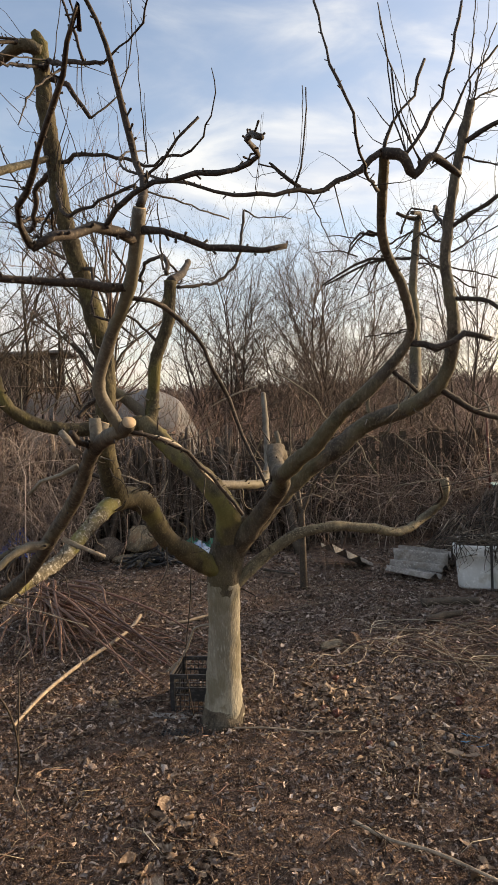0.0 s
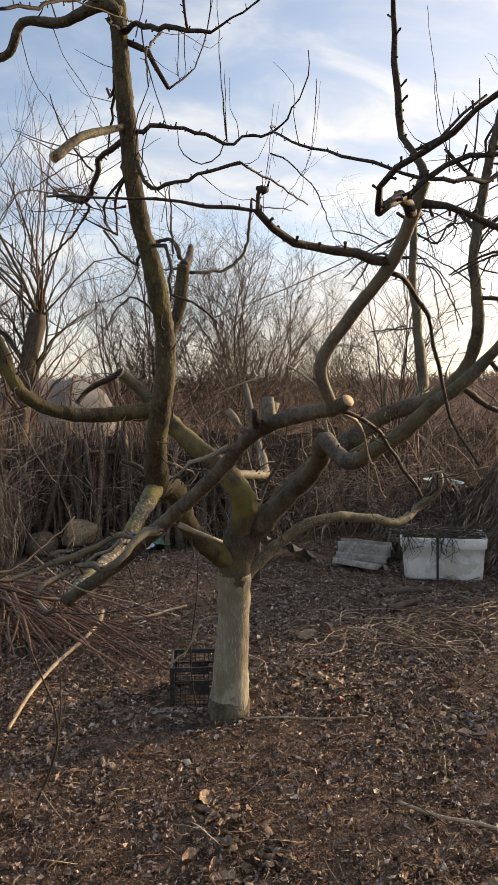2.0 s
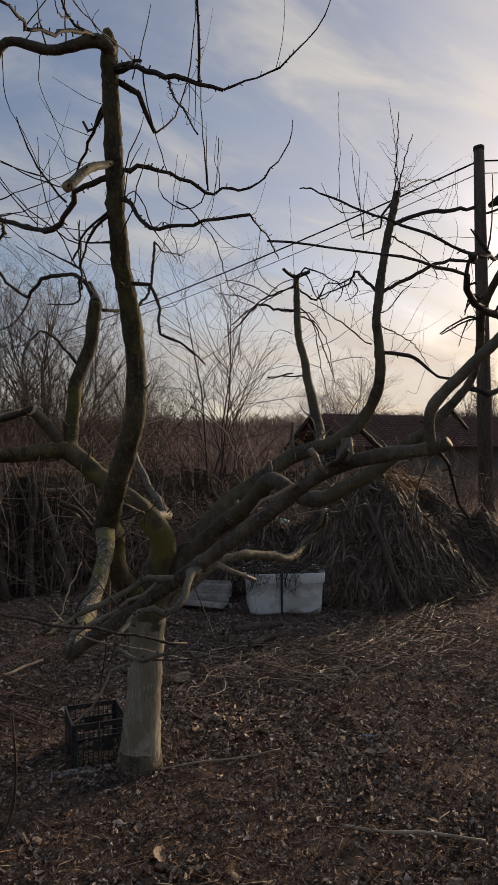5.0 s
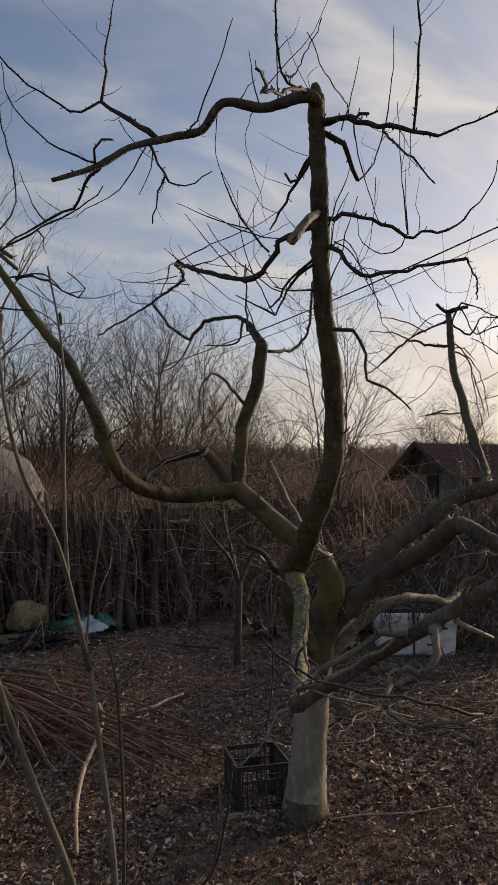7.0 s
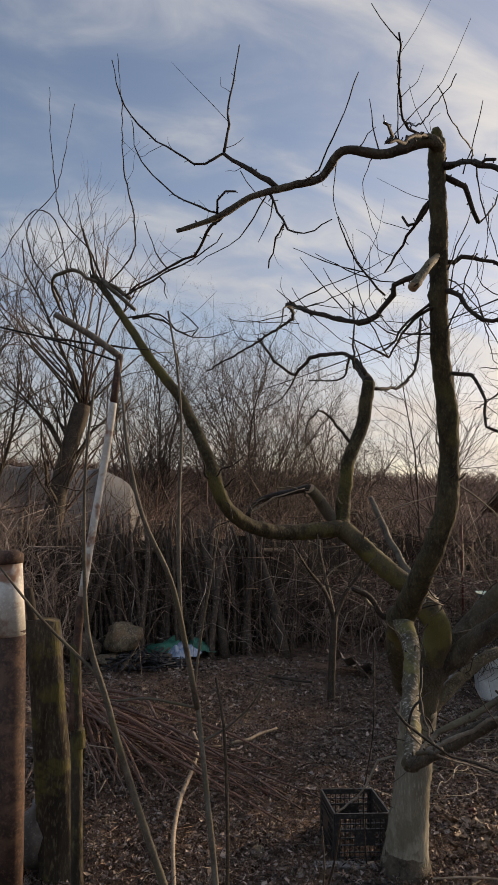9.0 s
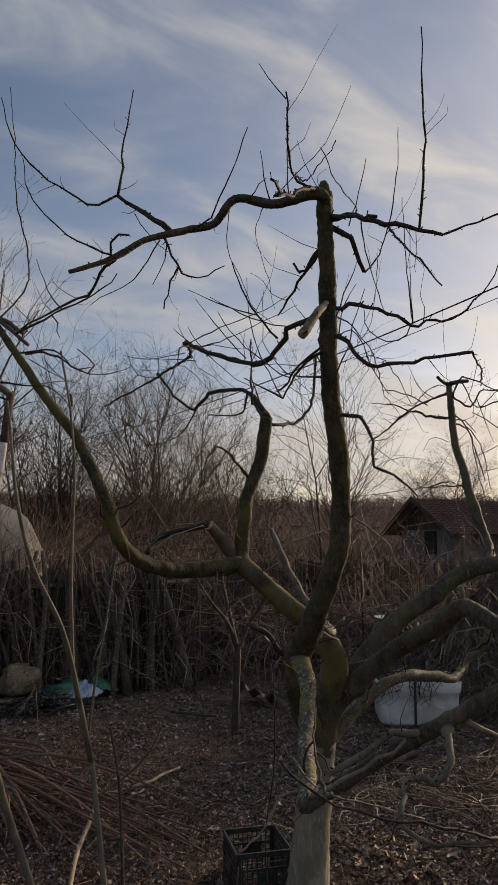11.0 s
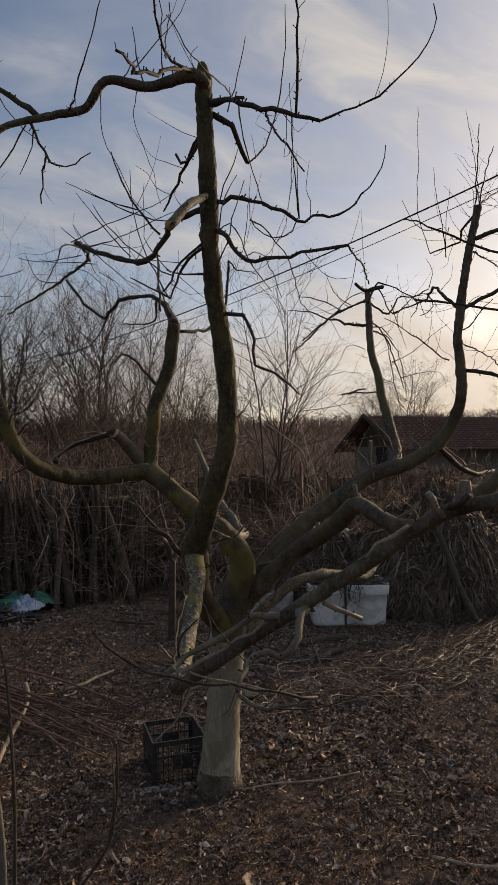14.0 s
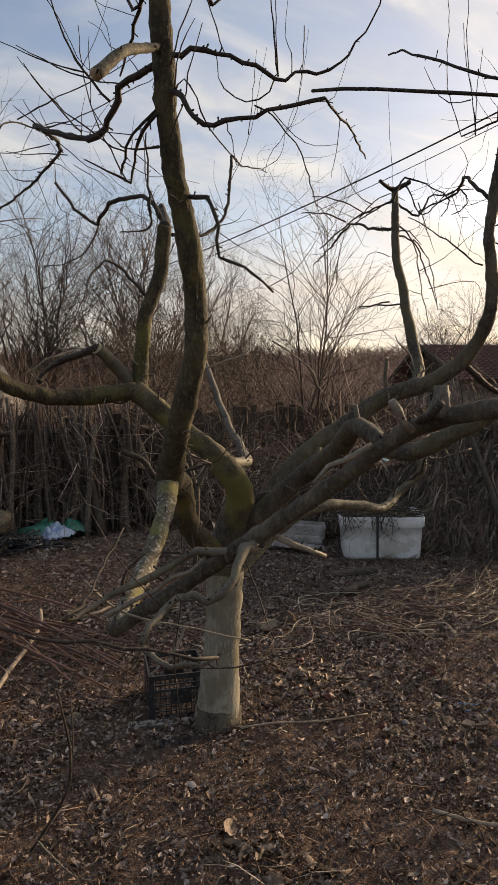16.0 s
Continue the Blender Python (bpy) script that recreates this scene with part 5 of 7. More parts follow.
limb("side_shoot", [0.004, 0.0032, 0.0022], [(0.192, 3.276, 1.633), (0.274, 3.260, 1.579), (0.371, 3.244, 1.498), (0.414, 3.244, 1.417), (0.484, 3.233, 1.350)], BARK_PALE)
limb("side_shoot", [0.004, 0.0032, 0.0022], [(0.094, 3.312, 1.577), (-0.028, 3.353, 1.535), (-0.132, 3.389, 1.493), (-0.207, 3.423, 1.410)], BARK_PALE)
limb("side_shoot", [0.003, 0.0024, 0.0016], [(-0.262, 3.588, 1.112), (-0.166, 3.562, 1.099), (-0.069, 3.540, 1.057)], BARK_PALE)
limb("side_shoot", [0.003, 0.0024, 0.0016], [(-0.113, 3.501, 1.408), (-0.219, 3.542, 1.337), (-0.354, 3.585, 1.307), (-0.437, 3.605, 1.335)], BARK_PALE)
limb("side_shoot", [0.003, 0.0024, 0.0016], [(-0.215, 3.553, 1.253), (-0.321, 3.592, 1.195), (-0.371, 3.621, 1.096)], BARK_PALE)
limb("limb_stub", [0.009, 0.0085, 0.008], [(-1.517, 3.219, 2.425), (-1.452, 3.205, 2.376), (-1.382, 3.191, 2.311)], BARK_GREY, cut=True)
limb("limb_stub", [0.009, 0.0085, 0.008], [(-1.533, 3.227, 2.445), (-1.470, 3.213, 2.406), (-1.404, 3.198, 2.362)], BARK_GREY, cut=True)
limb("branch", [0.0055, 0.0042, 0.003], [(-1.533, 3.238, 2.454), (-1.572, 3.242, 2.538), (-1.602, 3.244, 2.608), (-1.631, 3.246, 2.676)], BARK_TWIG)
limb("twig", [0.0022, 0.0016, 0.001], [(-1.627, 3.191, 2.648), (-1.644, 3.189, 2.724), (-1.661, 3.188, 2.792)], BARK_TWIG)
limb("twig", [0.0016, 0.0012, 0.0008], [(-1.594, 3.204, 2.593), (-1.579, 3.196, 2.634), (-1.554, 3.186, 2.676)], BARK_TWIG)
limb("twig", [0.0036, 0.0028, 0.0018], [(-1.582, 3.251, 2.483), (-1.568, 3.252, 2.419), (-1.537, 3.247, 2.378), (-1.502, 3.240, 2.351)], BARK_TWIG)
limb("twig", [0.0022, 0.0016, 0.001], [(-1.382, 3.142, 2.241), (-1.281, 3.119, 2.181), (-1.199, 3.100, 2.139)], BARK_TWIG)
limb("twig", [0.0022, 0.0016, 0.001], [(-1.323, 3.082, 2.124), (-1.256, 3.067, 2.088), (-1.215, 3.060, 2.033), (-1.178, 3.056, 1.962)], BARK_TWIG)
limb("twig", [0.0022, 0.0016, 0.001], [(-0.515, 2.018, 2.461), (-0.498, 2.009, 2.520), (-0.481, 1.997, 2.603), (-0.469, 1.987, 2.678)], BARK_TWIG)
limb("twig", [0.0022, 0.0016, 0.001], [(-0.524, 2.077, 2.124), (-0.516, 2.069, 2.191), (-0.503, 2.062, 2.242), (-0.475, 2.049, 2.294)], BARK_TWIG)
limb("twig", [0.0022, 0.0016, 0.001], [(-0.532, 2.074, 2.190), (-0.513, 2.063, 2.258), (-0.486, 2.050, 2.326), (-0.473, 2.042, 2.371)], BARK_TWIG)
limb("twig", [0.0036, 0.0028, 0.0018], [(-1.446, 2.479, 2.144), (-1.367, 2.453, 2.192), (-1.297, 2.430, 2.235), (-1.231, 2.409, 2.269), (-1.182, 2.392, 2.313), (-1.154, 2.381, 2.350)], BARK_TWIG)
limb("twig", [0.0022, 0.0016, 0.001], [(-1.342, 2.437, 2.203), (-1.323, 2.434, 2.177), (-1.326, 2.437, 2.150), (-1.315, 2.435, 2.133)], BARK_TWIG)
limb("twig", [0.0022, 0.0016, 0.001], [(-1.315, 2.426, 2.225), (-1.347, 2.432, 2.264), (-1.377, 2.435, 2.325), (-1.399, 2.436, 2.382)], BARK_TWIG)
limb("branch", [0.0055, 0.0042, 0.003], [(-1.395, 3.144, 2.259), (-1.333, 3.125, 2.276), (-1.263, 3.108, 2.252), (-1.216, 3.098, 2.218), (-1.150, 3.082, 2.188)], BARK_TWIG)
limb("twig", [0.0036, 0.0028, 0.0018], [(-1.157, 3.028, 2.173), (-1.130, 3.018, 2.205), (-1.164, 3.024, 2.249), (-1.202, 3.032, 2.274)], BARK_TWIG)
limb("twig", [0.0022, 0.0016, 0.001], [(-1.157, 3.028, 2.173), (-1.097, 3.012, 2.174), (-1.042, 2.996, 2.187), (-0.984, 2.978, 2.211)], BARK_TWIG)
limb("branch", [0.0055, 0.0042, 0.003], [(-1.755, 3.144, 2.149), (-1.624, 3.109, 2.134), (-1.470, 3.068, 2.115), (-1.326, 3.029, 2.105)], BARK_TWIG)
limb("branch", [0.0055, 0.0042, 0.003], [(-1.738, 3.365, 2.437), (-1.702, 3.361, 2.371), (-1.673, 3.359, 2.301)], BARK_TWIG)
limb("twig", [0.0022, 0.0016, 0.001], [(-1.319, 3.124, 2.237), (-1.289, 3.119, 2.199), (-1.234, 3.107, 2.160), (-1.172, 3.091, 2.145)], BARK_TWIG)

# ---- bare trees and thickets ----


def grow(g, rng, start, way, length, radius, depth, spread, up, sides=5):
    """A branch with its side shoots, in steps."""
    n = 5 if depth > 0 else 3
    p, q, d = [np.array(start)], np.array(start), np.array(way) / np.linalg.norm(way)
    for i in range(n):
        d = d + rng.normal(size=3) * 0.22 + np.array((0, 0, up * 0.6))
        d /= np.linalg.norm(d)
        q = q + d * length / n
        p.append(q)
    g.tube(p, [radius, radius * 0.72, radius * 0.35], sides)
    if depth > 0:
        for k in range(int(3 + 3 * rng.random()) + (2 if depth == 1 else 0)):
            t = 0.25 + 0.75 * rng.random()
            i = min(n - 1, int(t * n))
            s = p[i] + (p[i + 1] - p[i]) * (t * n - i)
            side = rng.normal(size=3)
            side -= d * side.dot(d)
            side /= np.linalg.norm(side) + 1e-9
            grow(g, rng, s, d + side * spread * (0.6 + 0.6 * rng.random()), length * (0.45 + 0.3 * rng.random()) * (1.1 - 0.4 * t), radius * (0.72 - 0.3 * t) * 0.75, depth - 1, spread, up, 4 if depth > 2 else 3)


def bare_tree(name, label, x, y, height, stems, spread, depth, seed, radius, mat, lean=0.3, up=0.08, group=""):
    rng = np.random.default_rng(seed)
    z = ground_z(x, y) - 0.05
    tree = thing(name, label, "tree" if height > 3 else "bush", (x, y, z), group)
    for k in range(stems):
        g, crown = Geo(), Geo()
        a = 2 * math.pi * (k + rng.random()) / stems
        out = lean * (0.4 + rng.random()) if stems > 1 else lean * 0.3
        way = np.array((math.cos(a) * out, math.sin(a) * out, 1.0))
        p, q, d = [np.zeros(3)], np.zeros(3), way / np.linalg.norm(way)
        h = height * (0.75 + 0.3 * rng.random())
        n = 8
        for i in range(n):
            d = d + rng.normal(size=3) * 0.14 + np.array((0, 0, 0.07))
            d /= np.linalg.norm(d)
            q = q + d * h / n
            p.append(q)
        g.tube(p, [radius, radius * 0.8, radius * 0.5, radius * 0.12], 7, 0.08, rng)
        part("trunk" if stems == 1 else "stem", g, mat, tree)
        for j in range(int(18 + 7 * rng.random())):
            t = 0.22 + 0.78 * rng.random()
            i = min(n - 1, int(t * n))
            s = p[i] + (p[i + 1] - p[i]) * (t * n - i)
            b = 2 * math.pi * rng.random()
            grow(crown, rng, s, (math.cos(b) * spread * 1.3, math.sin(b) * spread * 1.3, 0.65), h * (0.44 - 0.2 * t), radius * (0.58 - 0.40 * t), depth, 0.85, up, 4)
        part("crown", crown, mat, tree)
    return tree


bare_tree("bushy_tree", "dense leafless many-stemmed tree behind the fence", 1.9, 15.0, 5.4, 12, 0.45, 2, 21, 0.032, TREE_BARK, 0.26, 0.1)
bare_tree("bushy_tree", "dense leafless many-stemmed tree behind the fence", 4.6, 18.5, 5.0, 8, 0.45, 2, 22, 0.03, TREE_BARK, 0.24, 0.1)
bare_tree("bushy_tree", "tall grey leafless tree with rising twigs", -0.4, 14.5, 5.2, 11, 0.5, 2, 28, 0.03, TREE_BARK, 0.26, 0.1)
bare_tree("bushy_tree", "low leafless bush of fine rising twigs", 0.7, 11.6, 3.2, 7, 0.6, 2, 35, 0.018, TREE_BARK, 0.4, 0.08)
bare_tree("bushy_tree", "low leafless bush of fine rising twigs", 3.0, 12.3, 3.0, 7, 0.6, 2, 36, 0.018, TREE_BARK, 0.4, 0.08)
def pollard_willow():
    """A leaning cut-back trunk with a head of long rising rods."""
    rng = np.random.default_rng(23)
    base = np.array((-2.12, 8.72, -0.05))
    tree = thing("willow_tree", "leafless pollard willow with a thick leaning trunk and long rising rods", "tree", tuple(base))
    head = np.array((-1.73, 8.75, 2.72)) - base
    g = Geo()
    g.tube(smooth_line([(0, 0, -0.1), (0.06, 0, 0.7), (0.14, 0.02, 1.5), (0.26, 0.02, 2.2), tuple(head)], 5), [0.16, 0.13, 0.12, 0.1, 0.11], 14, 0.14, rng)
    part("trunk", g, BARK_DARK, tree)
    for k in range(34):
        g = Geo()
        low = k >= 15
        a = 2 * math.pi * rng.random()
        out = 0.25 + 0.55 * rng.random()
        start = head * (0.35 + 0.6 * rng.random()) if low else head + rng.normal(size=3) * 0.05
        way = (math.cos(a) * out, math.sin(a) * out, 1.0)
        grow(g, rng, start, way, (1.0 if low else 1.5) + 0.9 * rng.random(), 0.012 + 0.012 * rng.random(), 2, 0.6, 0.14, 5)
        part("rod", g, BARK_DARK if k % 3 else BRUSH, tree)


pollard_willow()
bare_tree("willow_tree", "leafless tree with fine grey twigs", -3.6, 10.4, 4.6, 5, 0.6, 2, 24, 0.045, BARK_DARK, 0.3, 0.1)
bare_tree("young_poplar", "slender leafless tree with upright red-brown twigs", 2.85, 8.8, 3.9, 4, 0.55, 1, 25, 0.018, TREE_BARK, 0.14, 0.14)
bare_tree("far_tree", "round leafless tree beside the house", 20.5, 29.5, 6.8, 10, 0.6, 2, 27, 0.04, TREE_BARK, 0.3, 0.08)
bare_tree("far_tree", "leafless tree beyond the house", 28.0, 27.0, 6.5, 8, 0.6, 2, 29, 0.04, TREE_BARK, 0.3, 0.08)


def thicket(name, label, area, count, h0, h1, seed, mat, bow=0.3, tangle=6):
    """Thin bowed canes and their side twigs."""
    rng = np.random.default_rng(seed)
    g = Geo()
    for i in range(count):
        x = area[0] + (area[1] - area[0]) * rng.random()
        y = area[2] + (area[3] - area[2]) * rng.random()
        h = h0 + (h1 - h0) * rng.random() ** 1.5
        if y > 9.5 and x > 0.42 * y:
            h = min(h, 1.0 + 0.6 * rng.random())
        q = np.array((x, y, ground_z(x, y) - 0.03))
        lean, over = rng.normal(size=2) * 0.2, rng.normal(size=2) * bow
        drop = 0.12 + 0.5 * np.hypot(*over)
        p = [q + (lean[0] * t * h + over[0] * t * t * h + rng.normal() * 0.06 * t, lean[1] * t * h + over[1] * t * t * h + rng.normal() * 0.06 * t, h * t * (1 - drop * t * t)) for t in (0, 0.25, 0.45, 0.65, 0.85, 1.0)]
        r = (0.0025 + 0.005 * rng.random() ** 1.5) * (1 if y < 11 else 1.3)
        g.tube(p, [r, r * 0.8, r * 0.3], 4)
        for k in range(int(2 + tangle * rng.random())):
            j = int(1 + 4 * rng.random())
            s = p[j] + (p[j + 1] - p[j]) * rng.random()
            b = rng.normal(size=3) * 0.7 + (0, 0, 0.3)
            l = h * (0.12 + 0.25 * rng.random())
            e = s + (b + rng.normal(size=3) * 0.4) * l
            g.tube([s, s + b * l * 0.5, e], [r * 0.5, r * 0.38, r * 0.2], 3)
    return stuff(name, g, mat, label, "thicket")


thicket("thicket", "reddish brown tangle of leafless canes behind the fence", (-7, 9, 8.6, 11.5), 1900, 0.8, 2.3, 31, BRUSH)
thicket("thicket", "reddish brown leafless undergrowth beyond the fence", (-6, 18, 11.5, 20), 1600, 1.0, 2.6, 32, FAR_CANE)
thicket("thicket", "crisp red-brown brush standing over the fence", (-3.4, 6.0, 8.4, 9.6), 520, 0.9, 2.2, 39, RED_CANE, 0.5, 8)
thicket("thicket", "tall leafless saplings and canes behind the fence", (-7, 2.5, 11.5, 17), 600, 1.5, 3.6, 37, BRUSH, 0.15)
thicket("thicket", "close stand of thin brown canes behind the fence", (-4.2, -0.9, 8.5, 9.2), 300, 1.3, 2.7, 40, BRUSH, 0.18, 4)
thicket("thicket", "thin tangle of dry vines along the fence", (-5.5, 4.5, 7.5, 8.6), 620, 0.5, 1.9, 33, VINE, 0.75, 8)
thicket("thicket", "pale dry vines and canes against the fence corner", (-4.2, -1.7, 6.6, 7.9), 560, 0.6, 2.2, 34, VINE, 0.3, 5)
thicket("thicket", "dark thin brambles hanging over the fence", (-3.5, 5.5, 7.7, 9.2), 420, 1.0, 2.1, 38, BRUSH, 0.9, 9)

# ---- things in the garden ----


def white_tub():
    tub = thing("plastic_tub", "dirty white plastic tub with a thick rim", "tub", (1.70, 5.58, -0.03))
    n, shell = 40, Geo()

    def ring(scale, z):
        out = []
        for j in range(n):
            a = 2 * math.pi * j / n
            c, s = math.cos(a), math.sin(a)
            k = 0.25
            out.append((0.36 + 0.36 * scale * math.copysign(abs(c) ** k, c), 0.27 + 0.27 * scale * math.copysign(abs(s) ** k, s), z))
        return out

    shell.grid([ring(0.90, 0.0), ring(0.92, 0.02), ring(0.945, 0.15), ring(0.965, 0.27), ring(1.0, 0.275), ring(1.01, 0.28), ring(1.025, 0.362), ring(1.01, 0.37), ring(0.98, 0.365), ring(0.93, 0.25), ring(0.87, 0.03)], closed=True)
    shell.f.append(tuple(range(n - 1, -1, -1)))
    shell.f.append(tuple(range(10 * n, 11 * n)))
    shell.m += [0, 0]
    part("shell", shell, PLASTIC_WHITE, tub)
    tub.rotation_euler = (0, 0, radians(-23))
    rng = np.random.default_rng(41)
    for i in range(26):
        x = 0.01 + 0.45 * rng.random() ** 1.6
        l = 0.06 + 0.17 * rng.random()
        p = [(x, 0.06, 0.375), (x + rng.normal() * 0.02, -0.02, 0.376), (x + rng.normal() * 0.04, -0.03, 0.375 - l * 0.6), (x + rng.normal() * 0.06, -0.02, 0.375 - l)]
        g = Geo()
        g.tube(smooth_line(p, 2), [0.0035, 0.0028, 0.0014], 4)
        part("hanging_stalk", g, BARK_TWIG, tub, "dry stalk hanging over the rim")
    g = Geo()
    for i in range(420):
        q = np.array((0.03 + 0.64 * rng.random() ** 1.3, 0.05 + 0.46 * rng.random(), 0.30 + 0.10 * rng.random()))
        d = rng.normal(size=3) * (1, 0.6, 0.12)
        d *= (0.06 + 0.13 * rng.random()) / np.linalg.norm(d)
        g.tube([q - d, q + rng.normal(size=3) * 0.01, q + d], [0.003, 0.0035, 0.002], 4, mat=int(rng.random() * 2))
    part("stalk_filling", g, [BARK_TWIG, REED], tub, "dark dry stalks heaped inside to the rim", kind="stuff")
    g = Geo()
    g.box((0.31, -0.012, 0.19), (0.02, 0.012, 0.37))
    part("strap", g, PLASTIC_BLACK, tub, "narrow black strap down the front", smooth=False)


white_tub()


def stalk_heap(name, label, cx, cy, rx, ry, height, count, length, seed, mats, strips=0.45):
    """A mound of dry stalks that lie down its slopes."""
    rng = np.random.default_rng(seed)
    g = Geo()

    def top(x, y):
        d = math.hypot((x - cx) / rx, (y - cy) / ry)
        return ground_z(x, y) + height * max(0.0, 1 - d ** 1.7) * (0.85 + 0.45 * noise.noise(Vector((x * 2.2, y * 2.2, seed))) + 0.2 * noise.noise(Vector((x * 5, y * 5, seed))))

    for i in range(count):
        a, d = 2 * math.pi * rng.random(), math.sqrt(rng.random())
        x, y = cx + rx * d * math.cos(a), cy + ry * d * math.sin(a)
        w = np.array((math.cos(a) * rx, math.sin(a) * ry)) + rng.normal(size=2) * 1.0
        w /= np.linalg.norm(w) + 1e-9
        l = length * (0.4 + 0.8 * rng.random())
        p = []
        for t in (-0.5, -0.17, 0.17, 0.5):
            u, v = x + w[0] * l * t + rng.normal() * 0.03, y + w[1] * l * t + rng.normal() * 0.03
            p.append((u, v, top(u, v) + 0.01 + abs(rng.normal()) * 0.05))
        r = 0.002 + 0.006 * rng.random() ** 2
        k = int(rng.random() * len(mats))
        if rng.random() < strips:
            g.ribbon(smooth_line(p, 2), 0.008 + 0.02 * rng.random() ** 2, rng, k)
        else:
            g.tube(p, [r, r, r * 0.6], 4, mat=k)
    core = Geo()
    rows = []
    for i in range(13):
        d = 1.0 - i / 12
        rows.append([(cx + rx * d * math.cos(2 * math.pi * j / 32), cy + ry * d * math.sin(2 * math.pi * j / 32), top(cx + rx * d * math.cos(2 * math.pi * j / 32), cy + ry * d * math.sin(2 * math.pi * j / 32)) - 0.03) for j in range(32)])
    core.grid(rows, closed=True)
    heap = thing(name, label, "heap", kind="stuff")
    part("stalks", g, mats, heap, kind="stuff")
    part("core", core, SOIL, heap)


stalk_heap("stalk_heap", "tall heap of grey-brown dry maize stalks and reed", 3.5, 6.05, 1.2, 1.0, 1.2, 9500, 0.34, 51, [REED, BRUSH, REED], 0.72)
stalk_heap("stalk_heap", "low heap of dry weeds and stalks behind the tub", 2.85, 6.8, 1.05, 0.75, 0.78, 5200, 0.3, 52, [BRUSH, REED, BARK_TWIG], 0.2)
stalk_heap("stalk_heap", "brown heap of prunings and weeds by the fence", 4.9, 6.6, 1.3, 1.1, 0.9, 2200, 0.7, 53, [BRUSH, REED, BARK_TWIG], 0.15)


def straw_bundle():
    """A bundle of bright broken stalks stuck in the top of the heap."""
    rng = np.random.default_rng(55)
    bundle = thing("straw_bundle", "bundle of bright orange-tan broken stalks on the heap", "straw", (3.84, 6.2, 1.02), kind="stuff")
    g = Geo()
    for i in range(150):
        q = rng.normal(size=3) * (0.13, 0.10, 0.05)
        d = np.array((0.45, -0.35, -0.28)) + rng.normal(size=3) * 0.30
        l = 0.12 + 0.2 * rng.random()
        p = [q + (0, 0, 0.12), q + d * l * 0.5 + (0, 0, 0.13), q + d * l + (0, 0, 0.08)]
        if i % 3:
            g.ribbon(smooth_line(p, 2), 0.014 + 0.014 * rng.random(), rng)
        else:
            g.tube(p, [0.006, 0.005, 0.003], 5)
    part("stalks", g, STRAW_BRIGHT, bundle, kind="stuff")


straw_bundle()


def crate():
    box = thing("fruit_crate", "black plastic fruit crate with lattice sides", "crate", (-0.392, 3.305, ground_z(-0.3, 3.4)))
    w, d, h = 0.25, 0.27, 0.195

    def lattice(us, vs, solid, thick):
        """One perforated plate: cells where solid(i, j) holds."""
        g = Geo()
        nu, nv = len(us), len(vs)
        for y in (-thick / 2, thick / 2):
            g.v += [np.array((u, y, v)) for v in vs for u in us]
        off = nu * nv
        for j in range(nv - 1):
            for i in range(nu - 1):
                if not solid(i, j):
                    continue
                a, c, d, e = j * nu + i, j * nu + i + 1, (j + 1) * nu + i + 1, (j + 1) * nu + i
                g.f += [(a, c, d, e), (off + e, off + d, off + c, off + a)]
                for (p, q), (di, dj) in zip(((a, c), (c, d), (d, e), (e, a)), ((0, -1), (1, 0), (0, 1), (-1, 0))):
                    ii, jj = i + di, j + dj
                    if not (0 <= ii < nu - 1 and 0 <= jj < nv - 1 and solid(ii, jj)):
                        g.f.append((q, p, off + p, off + q))
        g.m = [0] * len(g.f)
        return g

    def wall(name, length, place, turn):
        n = int(length / 0.021)
        us = [v for i in range(n) for v in (length * i / n, length * i / n + (0.018 if i == 0 else 0.0032))] + [length - 0.02, length]
        vs = [0.0, 0.014] + [v for k in range(1, 6) for v in (h * k / 6.5, h * k / 6.5 + (0.009 if k == 4 else 0.0032))] + [h - 0.022, h]
        us = sorted(set(round(u, 5) for u in us))
        g = lattice(us, vs, lambda i, j: i % 2 == 0 or j % 2 == 0 or (0.36 < i / len(us) < 0.66 and 0.3 < j / len(vs) < 0.6), 0.008)
        ob = part(name, g, PLASTIC_BLACK, box, smooth=False)
        ob.location, ob.rotation_euler = place, (0, 0, turn)

    wall("front_wall", w, (0, 0, 0), 0)
    wall("back_wall", w, (0, d, 0), 0)
    wall("side_wall", d, (0, 0, 0), radians(90))
    wall("side_wall", d, (w, 0, 0), radians(90))
    us = [v for i in range(12) for v in (w * i / 12, w * i / 12 + 0.008)] + [w]
    vs = [v for i in range(16) for v in (d * i / 16, d * i / 16 + 0.007)] + [d]
    ob = part("base", lattice(us, vs, lambda i, j: i % 2 == 0 or j % 2 == 0, 0.006), PLASTIC_BLACK, box, smooth=False)
    ob.location, ob.rotation_euler = (0, 0, 0.008), (radians(-90), 0, 0)
    ob.scale = (1, 1, -1)
    box.rotation_euler = (0, 0, radians(-6))


crate()


